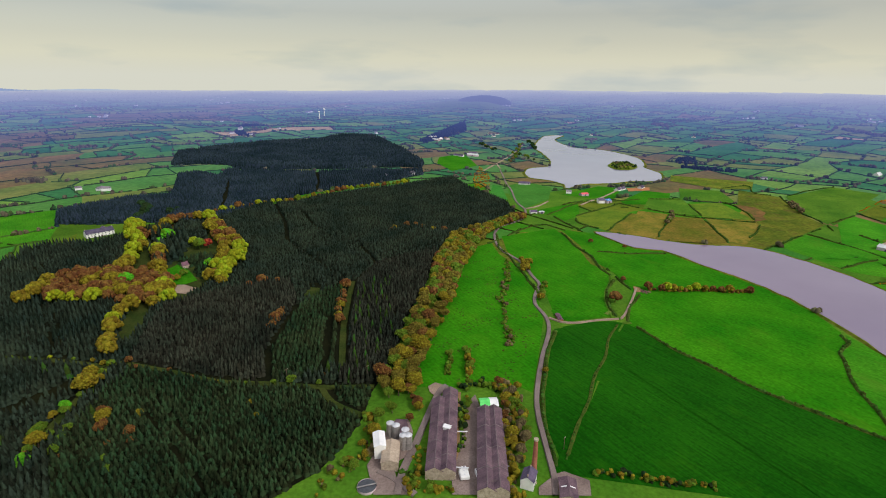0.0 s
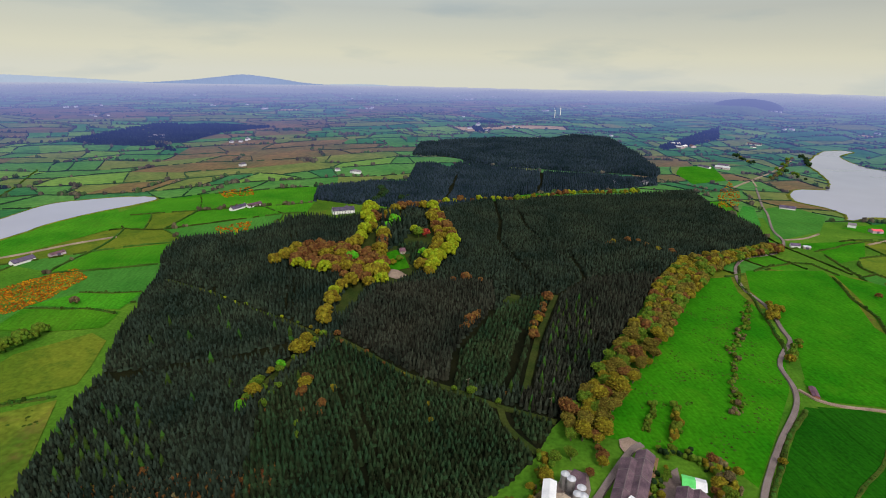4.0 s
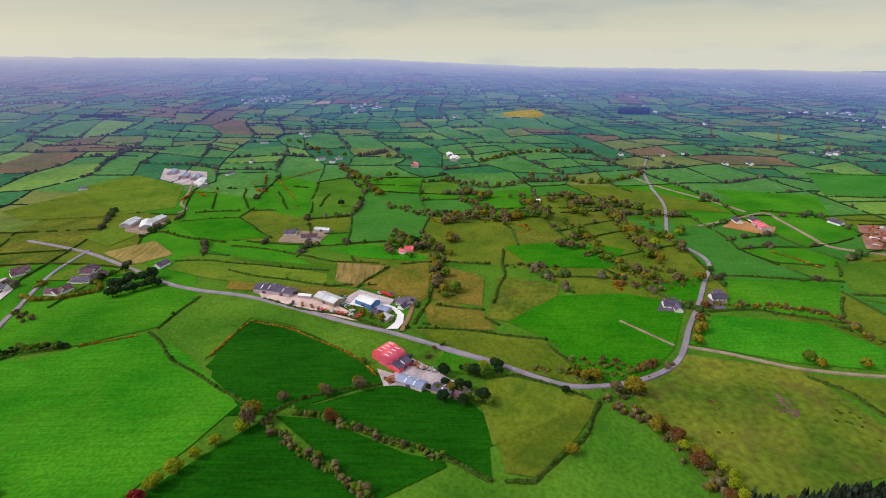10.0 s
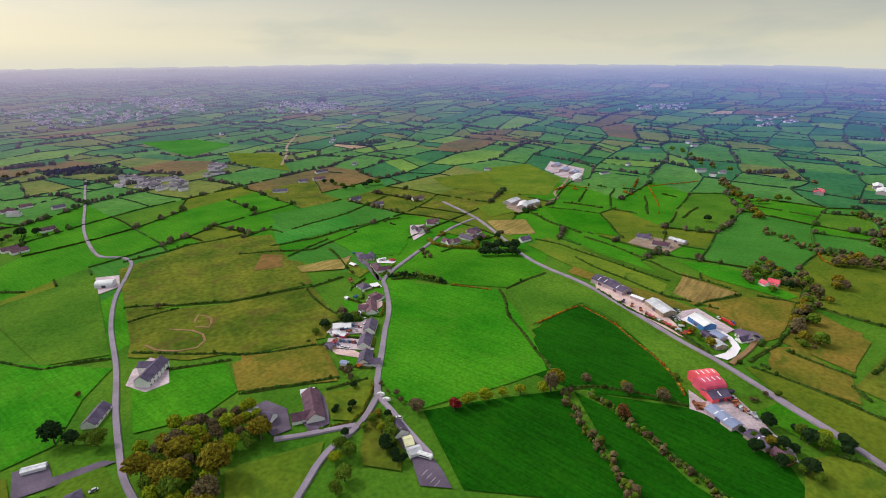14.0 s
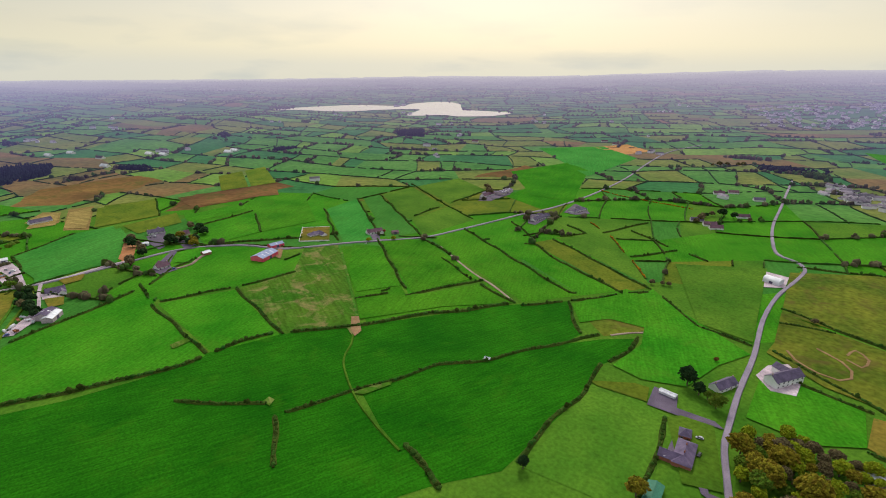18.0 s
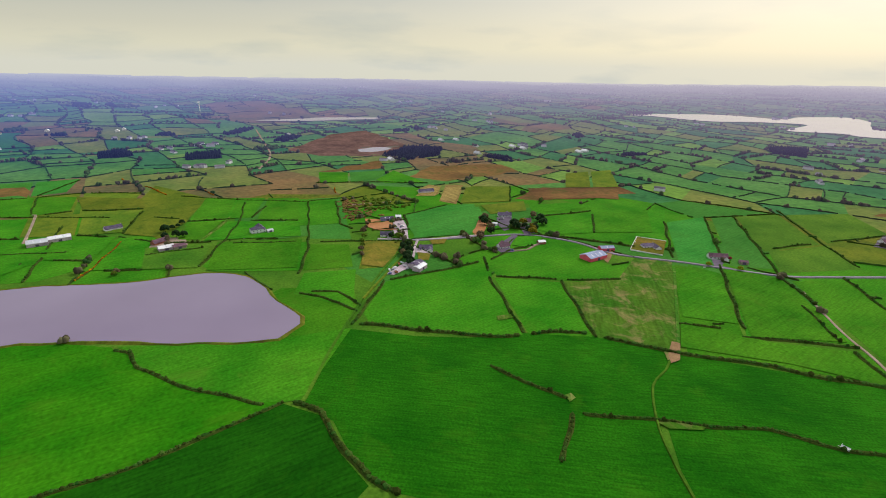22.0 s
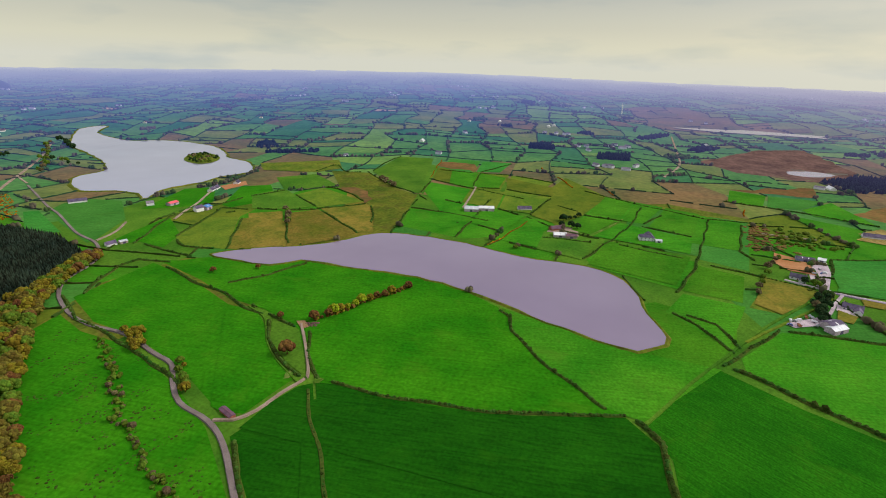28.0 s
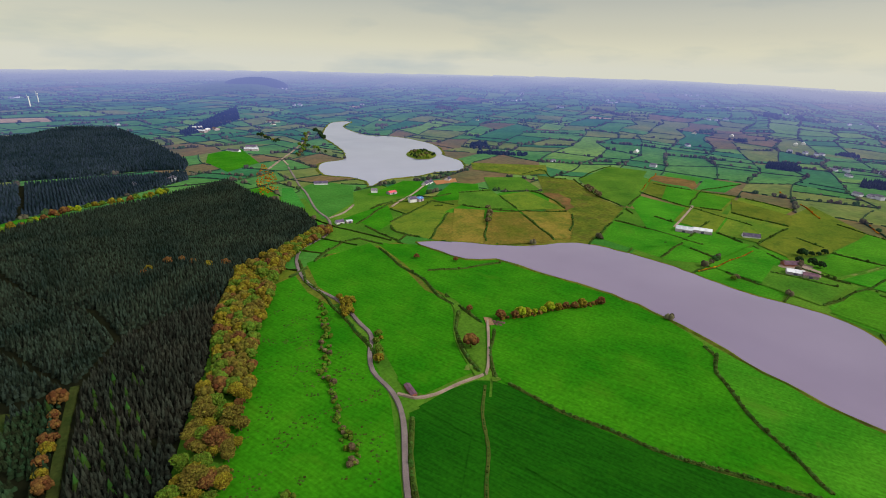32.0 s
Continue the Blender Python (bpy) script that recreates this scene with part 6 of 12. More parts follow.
# south-west
field([(-187.3, -314.6), (-230.9, -274.4), (-264.9, -240.6), (-246.2, -188.6), (-216.5, -131.3), (-206.5, -115.5), (-167.4, -117.9), (-143.1, -122.4), (-111.9, -126.3), (-101.5, -149.2), (-103.3, -171.2), (-138.6, -229.2)], "lush")
field([(-198.1, -323.2), (-256.4, -377.3), (-303.5, -325.4), (-341, -293.3), (-328.9, -250.1), (-273.1, -242.1), (-233.9, -278.7)], "lush")
field([(-236.6, -164.6), (-306.5, -173.2), (-303.3, -133.1), (-289.5, -90.2), (-259.9, -47.1), (-252.9, -40.5), (-212.3, -79.7), (-220.4, -118)], "deep")
field([(-268.9, -237.2), (-331.1, -248.2), (-334.7, -198.2), (-314.4, -91.8), (-309.1, -41.4), (-303.4, -17.7), (-259.8, -38.6), (-278.5, -68.1), (-307.4, -136.4), (-309, -178.8), (-243.1, -171.5)], "pasture")
field([(-110.4, -124), (-144.9, -113.2), (-187.7, -96.6), (-198.3, -91.7), (-182, -53.7), (-168.7, -22.9), (-158.8, -4.7), (-95.2, -58.8)], "deep")
field([(-203.9, -86.9), (-209.1, -58.7), (-202.8, -29.2), (-195.8, 0.7), (-196.6, 22.6), (-192.5, 24.8), (-161, -2.9)], "deep")
field([(-221.3, -63.8), (-257, -28.8), (-254.3, -0.9), (-249.6, 24.9), (-240.6, 35), (-215.5, 45.6), (-196.6, 28.6)], "deep")
field([(-264.2, 25.1), (-284.3, 36.5), (-283, 55.4), (-279.8, 94.1), (-269.7, 96.3), (-215.5, 45.6)], "olive")
field([(-326.3, -41.7), (-338.2, -26), (-328.7, 31), (-329.3, 63.4), (-309.5, 80), (-294.6, 91), (-287, 92.6), (-294, 48.9), (-304.6, 0.9)], "olive")
field([(-365.2, -47.6), (-386.9, -34.7), (-373.9, 0.3), (-343.4, 22.5), (-342.9, -11.6)], "gold")
field([(-412.1, -45.5), (-466.8, -58.5), (-441.1, -6.3), (-393.7, 1.3)], "gold")
field([(-399, -117.4), (-445.5, -102.9), (-469.8, -72.9), (-404.8, -51.9), (-379.1, -54.3)], "gold")
field([(-396.1, -145.5), (-440.5, -164.6), (-445.7, -111.6), (-392.8, -119.5)], "tan")
field([(-375.1, -326.1), (-415, -333.8), (-415.6, -253.2), (-409.9, -161.1), (-382.2, -148.7), (-371.7, -194), (-367.4, -259.4)], "olive")
field([(29.6, -513.4), (-24.9, -477.6), (-80.2, -481.8), (-131.5, -417.6), (-120.1, -354.2), (-42.2, -358.6), (34.8, -394.4)], "rough")
field([(37.5, -384.1), (-44.8, -349.7), (-117.8, -348), (-113.7, -273.7), (-92.7, -245.1), (-34.1, -253.2), (37.4, -305)], "rough")
field([(-30.9, -255.8), (-88, -233.5), (-81.6, -188.9), (-21.9, -206.1)], "gold")
field([(-144.7, -582.2), (-249.4, -575.6), (-231.2, -507.2), (-124.4, -489.9)], "teal")
field([(-183.9, -490.1), (-244.9, -495.3), (-266.6, -446.9), (-223.8, -382), (-190.8, -410.1)], "lush")
field([(-239.8, -484.6), (-300.7, -478.7), (-253.8, -404), (-228.5, -378)], "lush")
field([(-483.6, -713), (-618.5, -699.2), (-584.3, -592.1), (-507.6, -545.9), (-460.9, -641.2)], "olive")
field([(-619.7, -737.2), (-730.5, -723.7), (-679.9, -573.7), (-570, -491.7), (-521.5, -533.8)], "olive")
field([(-394.5, -431.5), (-443.7, -406.8), (-412.3, -351.1), (-372.9, -370)], "tan")
field([(-426.8, -499.5), (-497.2, -505.3), (-466.6, -444.3), (-413.9, -443.5)], "olive")
field([(-513.3, -446), (-552.9, -370.1), (-492.7, -282.2), (-456.3, -344.7)], "bright")
field([(-436.7, -345.6), (-458.1, -255), (-427.2, -186.4), (-422.8, -259.4)], "lush")
field([(-53, -1520), (-188, -1504), (-261, -1383), (-136, -1238)], "teal")
field([(-221, -1251), (-321, -1152), (-278, -935.9), (-198, -1089)], "olive")
# south
field([(479.4, -328.1), (415.2, -354.5), (302.4, -288.2), (331.7, -219.7), (434.9, -297.3)], "lush")
field([(481.7, -287.6), (451.5, -302.6), (352.3, -227.2), (377.2, -190.1), (420.7, -221.4)], "lush")
field([(367.5, -179.2), (327.1, -220.1), (291.9, -251.2), (240.9, -259.7), (289.4, -214.3), (333.5, -150.4)], "lush")
field([(146.7, -369.6), (106.1, -330.3), (50.5, -286.4), (67.6, -255.4), (80.8, -212), (108.5, -202.8), (130.9, -209), (122.8, -252.4)], "lush")
field([(196.6, -289.2), (166.5, -354), (106.1, -330.3), (128.8, -282.2), (158.4, -280.5), (176.6, -258.8)], "lush")
field([(137.5, -179.6), (111.1, -195.2), (101.1, -195.8), (98, -178.7), (130.8, -176.7)], "olive")
field([(31.1, -354.1), (-56.9, -351.5), (-105.5, -328), (-121.3, -263.9), (-76.3, -248.5), (2.8, -268.3), (41, -297.8)], "rough")
field([(38.4, -502.3), (-51.5, -554.1), (-129.3, -533.6), (-115.7, -368), (-57.9, -358.3), (37, -382.8)], "rough")
field([(-22.6, -246.2), (-85.2, -248.8), (-78.2, -183.8), (-18.3, -209.3)], "gold")
field([(-154.2, -628.6), (-281.8, -651.5), (-258.7, -578), (-144, -534.3)], "teal")
field([(40.3, -266.5), (-18.6, -250.5), (-18.3, -209.3), (7.1, -193.7), (42.8, -199.1)], "lush")
field([(144.1, -455.4), (59.5, -501.2), (51.4, -308.7), (93.8, -318.4)], "pasture")
field([(3.3, -139.7), (-49, -131.6), (-34.3, -108.1), (-9.9, -86.3), (12.5, -97.8)], "olive")
field([(76.4, -176.7), (57.4, -177.7), (43.6, -122.7), (62.7, -116.9), (83.2, -169.9)], "pasture")
field([(550.4, -812), (496, -981), (424.1, -920.1), (348.3, -653.9), (420.9, -651.6)], "bright")
field([(641, -1128), (514, -1262), (385, -1128), (404.6, -864.9)], "teal")

# the slope beyond the lake
field([(899.3, 141.5), (879.1, 63.2), (742.1, 71.2), (743.7, 129.3), (752.9, 143.8)], "lush")
field([(1115, 72.6), (1100.9, 15.8), (1010.3, 27.1), (1013.1, 78)], "lush")
field([(1100.1, 12.6), (1105.6, -39.8), (1103.5, -74.5), (1018.1, -24.6), (1008.8, 21.1)], "teal")
field([(1017.6, -26.7), (1102.2, -80.1), (965.6, -114.9), (983.8, -39.5)], "lush")
field([(873.1, -70.2), (930.3, -102.1), (932.9, -130), (865.3, -102)], "tan")
field([(837.8, -101.6), (921.4, -139.1), (923, -171.5), (814.5, -119.8)], "tan")
field([(854.2, -147.7), (913.2, -173.4), (903.2, -256.5), (799.9, -210.5), (809, -127.4)], "olive")
field([(760.9, -25.1), (801, -101.5), (797, -146.6), (720, -126.8), (649.2, -88.3), (656.2, -15.5), (705.9, -16.3)], "teal")
field([(641.7, -89.4), (699.3, -117.2), (698.4, -132), (638.9, -100.5)], "soil")
field([(787.9, -154.5), (794.5, -232.8), (739.7, -211.5), (735.5, -150.4)], "olive")
field([(769.4, -230.6), (767.4, -299.5), (734.7, -330.8), (726.3, -266.2), (728.9, -215.5)], "lush")
field([(699.2, -209.8), (704.6, -301.7), (615.1, -249.8), (619, -205.8), (642.2, -183.5)], "lush")
field([(697.4, -305), (695.1, -396), (595.2, -328.2), (614.6, -252)], "lush")
field([(877.1, -288.7), (841.5, -446.9), (774.6, -400.2), (808.5, -254.8)], "moor")
field([(989.5, -421), (995.9, -478.2), (861.2, -400.2), (871.6, -353.8)], "olive")
field([(994.6, -484.2), (997.1, -534.2), (849.7, -452.6), (860.1, -405.4)], "olive")
field([(1001, 581.3), (1003.5, 524.3), (878.5, 486.7), (885.5, 533.3)], "lush")
field([(1002.9, 522.4), (993.7, 462.4), (903.8, 444.5), (881.8, 487.9)], "lush")
field([(993.7, 462.4), (957.8, 360.8), (896.1, 344), (898.8, 426.1)], "olive")
field([(872, 484.3), (879.4, 424.2), (769.9, 398.2), (776.8, 459.2)], "olive")
field([(885, 422.1), (883.2, 345.2), (770.2, 345.3), (768.9, 394.6)], "olive")
field([(906.1, 343.7), (957.4, 331.2), (940.6, 269), (798.1, 274.1), (786.1, 290), (739.6, 302.2), (761.9, 341.3), (842.6, 344.1)], "olive")
field([(939.4, 264.6), (926.5, 216.1), (804.5, 223.4), (804.8, 267.7)], "lush")
field([(925.8, 213.4), (914.9, 172.1), (801.4, 189.2), (803.5, 219.5)], "lush")
field([(913.8, 167.7), (901.2, 119.5), (772.8, 124.5), (790.5, 181.3)], "lush")
field([(794.3, 269.9), (793.8, 226.2), (713.3, 245.6), (720.4, 272.7)], "lush")
field([(751.3, 414.9), (751.6, 347.4), (669.7, 350.5), (678.8, 399.3)], "lush")
field([(748.2, 343.3), (719.1, 301.4), (628.4, 293.3), (632.3, 340)], "lush")
field([(696.2, 303.2), (693.9, 230.5), (613.6, 236.4), (623.1, 292.2)], "pasture")
field([(696.6, 224.3), (685.9, 124.6), (586.9, 134.9), (602.8, 226.7)], "lush")
field([(765.1, 483.3), (750.8, 446.2), (735.5, 412.7), (667.1, 409.4), (630.9, 427.9)], "lush")
field([(788.9, 218.4), (779.1, 180.9), (761.6, 125), (697.7, 125.4), (705.4, 198.8), (707.7, 241.7)], "lush")

# the rushy pastures and the moor hollow above the far shore
field([(642, 768), (701, 754), (637, 638), (605, 662), (582, 707)], "pasture")
field([(681, 709), (741, 704), (699, 593), (635, 630)], "olive")
field([(761, 828), (824, 787), (768, 693), (741, 711), (697, 751)], "pasture")
field([(561, 693), (593, 660), (480, 555), (458, 584)], "gold")
field([(587, 648), (627, 623), (564, 513), (546, 511), (490, 542), (482, 553)], "gold")
field([(632, 622), (690, 576), (588, 503), (567, 510)], "gold")
field([(866, 783), (888, 711), (806, 599), (780, 541), (672, 502), (583, 473), (572, 491), (664, 550), (705, 595), (764, 687)], "rough")
field([(848, 954), (966, 840), (897, 780), (838, 798), (798, 896)], "rough")
field([(903, 711), (1075, 749), (1100, 675), (789, 543), (820, 608)], "pasture")
field([(759, 682), (780, 656), (714, 584), (701, 586)], "moor")

# ---------- roads and lanes ----------
ribbon("road", [(122.9, 186), (128.8, 197.8), (135.8, 219.5), (146.1, 250), (157, 272.8), (181.6, 312.2), (209.5, 352), (220.3, 377.1), (224.6, 407.4), (238.2, 431.6), (252, 450.7), (255.7, 474.7), (263.6, 519), (259.6, 558.2), (264.8, 596.7), (281.5, 639.7), (304.4, 668.6), (348.6, 695.2)] + [(380.6, 745.3), (393.5, 806.4), (427.9, 903.9), (441.3, 952.7), (471.8, 1040.4), (498.2, 1117.6)], 3.0, "valley_road", "narrow tan-grey country road winding up the valley")
lane([(222.5, 375.4), (228.5, 364.7), (241.9, 359.2), (262.9, 358.4), (276.8, 356.1), (284.9, 355.5), (292.3, 360.8), (307.7, 375.1), (327.5, 394.7), (343.1, 410.8)], 1.8)
track([(345.9, 472.7), (338.2, 448.2), (321.7, 428.6), (309, 416), (294, 394.5), (282.3, 370.3), (277, 358)], 1.4)
lane([(505.6, 1132.8), (527.2, 1208.7)], 3.0)
lane([(453.4, 1114.2), (527.2, 1208.7), (634, 1348), (763, 1539)], 4.0)
lane([(387, 756.3), (417.7, 768.7), (450.2, 796.3)], 2.4)
lane([(489.7, 754.6), (530.9, 780.8), (563.1, 798.2), (629.6, 844.7)], 3.0)
road([(-307.1, -16.4), (-297.4, 31.8), (-287.2, 66.9), (-284.6, 85.8), (-292.4, 109.5), (-305.2, 131), (-323.3, 148.7), (-339.6, 158.3), (-362.2, 165.2), (-392.8, 172.4), (-440.3, 186.7), (-490.5, 199.2), (-532.5, 211), (-561.2, 210.6), (-593.5, 194.7), (-616.8, 180.7), (-653.5, 182.5), (-772.6, 191.3), (-890.8, 182.5), (-1016.7, 179.8), (-1179, 199)], 5.8)
road([(-401.7, -551.7), (-391.2, -452.2), (-365.8, -361.6), (-346.9, -299.9), (-342, -259.4), (-342.9, -205.5), (-331.4, -136.9), (-321.9, -91.5), (-317.5, -54.9), (-310.2, -21), (-304.2, 4.8), (-298.5, 31.4)] + [(-298.3, 27.9)], 5.8)
lane([(-359.3, 164.6), (-357.5, 190), (-351.4, 221.4), (-349.1, 239.6), (-353.3, 285.1), (-359.9, 303.3), (-375.9, 329.9)], 2.3)
lane([(-387.6, 118.7), (-374, 136.4), (-357.9, 157.3)], 1.8)
lane([(-678.3, 221.8), (-720, 267.9), (-767.2, 319.9), (-733.2, 331.9), (-672.5, 345.5), (-637.3, 356.4), (-624.9, 406.5), (-615.8, 441.8), (-583.7, 471.1), (-544.6, 515.2), (-512, 566.3), (-482.3, 600.8)], 3.6)
lane([(-963.8, 153.2), (-890.2, 197.5), (-825.2, 255.2), (-768.1, 297.5)], 3.6)
road([(-269.1, -385.9), (-233.5, -362.6), (-200.8, -339.5), (-182.4, -322.3), (-177.1, -306.5), (-158.2, -262.8), (-137.6, -230), (-120.7, -201.7), (-102.4, -171.9), (-93.3, -152.2)], 6.0)
road([(-269.1, -385.9), (-326.4, -425), (-371.3, -444.6), (-395.8, -451.8)], 5.0)
road([(-92.5, -152.9), (-73.1, -134.9), (-46.7, -122), (-31.2, -108), (-9.9, -86.3)], 5.5)
road([(-93.9, -156.9), (-94.1, -133), (-93.5, -109.8), (-94.2, -88.7)], 5.0)
road([(42, -83.9), (38.2, -104.9), (42.2, -127.6), (48.8, -159.6), (50.1, -184.7), (50.3, -229.7), (48.1, -286.5), (49.1, -360.2), (43.7, -423.3), (31.3, -481.1), (25.5, -521.1), (35.1, -544.7), (54.4, -561.7), (64.4, -617.4), (70.5, -700.3), (70, -825.6), (70.6, -930.6), (70, -1060)], 5.0)
ribbon("lane", [(-69.7, -134.8), (-54.1, -139.4), (-38.2, -144), (-25.2, -148.9)], 3.2, "asphalt", "grey tarmac drive to houses")
road([(646.6, -1.8), (640.5, -46.3), (638.1, -103), (634.2, -145.4), (618.3, -174.7), (583.5, -206.7), (542, -223.3), (521.5, -243.3)] + [(489.1, -289.3), (430.5, -358.2), (411, -412.4), (391.1, -485), (378.3, -535.4), (358.1, -593.2), (344.7, -674.1), (338, -765), (336.5, -888.4), (347, -1081), (348, -1287), (303, -1436)], 4.6)
track([(642.4, -0.9), (527.4, 61.4), (460.1, 91.4), (407.7, 114.7), (369, 129.3), (342.7, 139.6)], 3.6)
track([(318.4, -127.2), (308.9, -115.8), (295.4, -94.5), (260.1, -70.3), (226.9, -55.9), (199.6, -47.1)], 2.2)
tree(136, -77.1, "leaf_dark", 0.9)
lane([(1173.5, 190), (1321, 169), (1511, 180), (1804, 215)], 4.0)
lane([(-543.8, -465), (-566.8, -469.3), (-591, -499.8), (-648.7, -536.2), (-711, -581.6)], 3.5)
lane([(-283.4, -1007.1), (-335, -1138), (-375, -1266), (-461, -1440)], 6.0)
lane([(838, 41.8), (843.7, -21.7)], 2.0)
# pale ditches and stream beds
ribbon("ditch", [(392.2, -347.8), (317.6, -301.9), (280, -284), (243.7, -262.5)], 2.2, "lane", "pale stony ditch along a field edge", lift=0.5)
ribbon("ditch", [(147.5, -252.9), (137.8, -264.5), (119.5, -280.1)], 1.8, "lane", "pale stony ditch along a field edge", lift=0.5)
ribbon("ditch", [(476.9, -264.2), (397.6, -200.2), (339.3, -153.2)], 2.6, "straw", "worn strip along a field edge", lift=0.5)

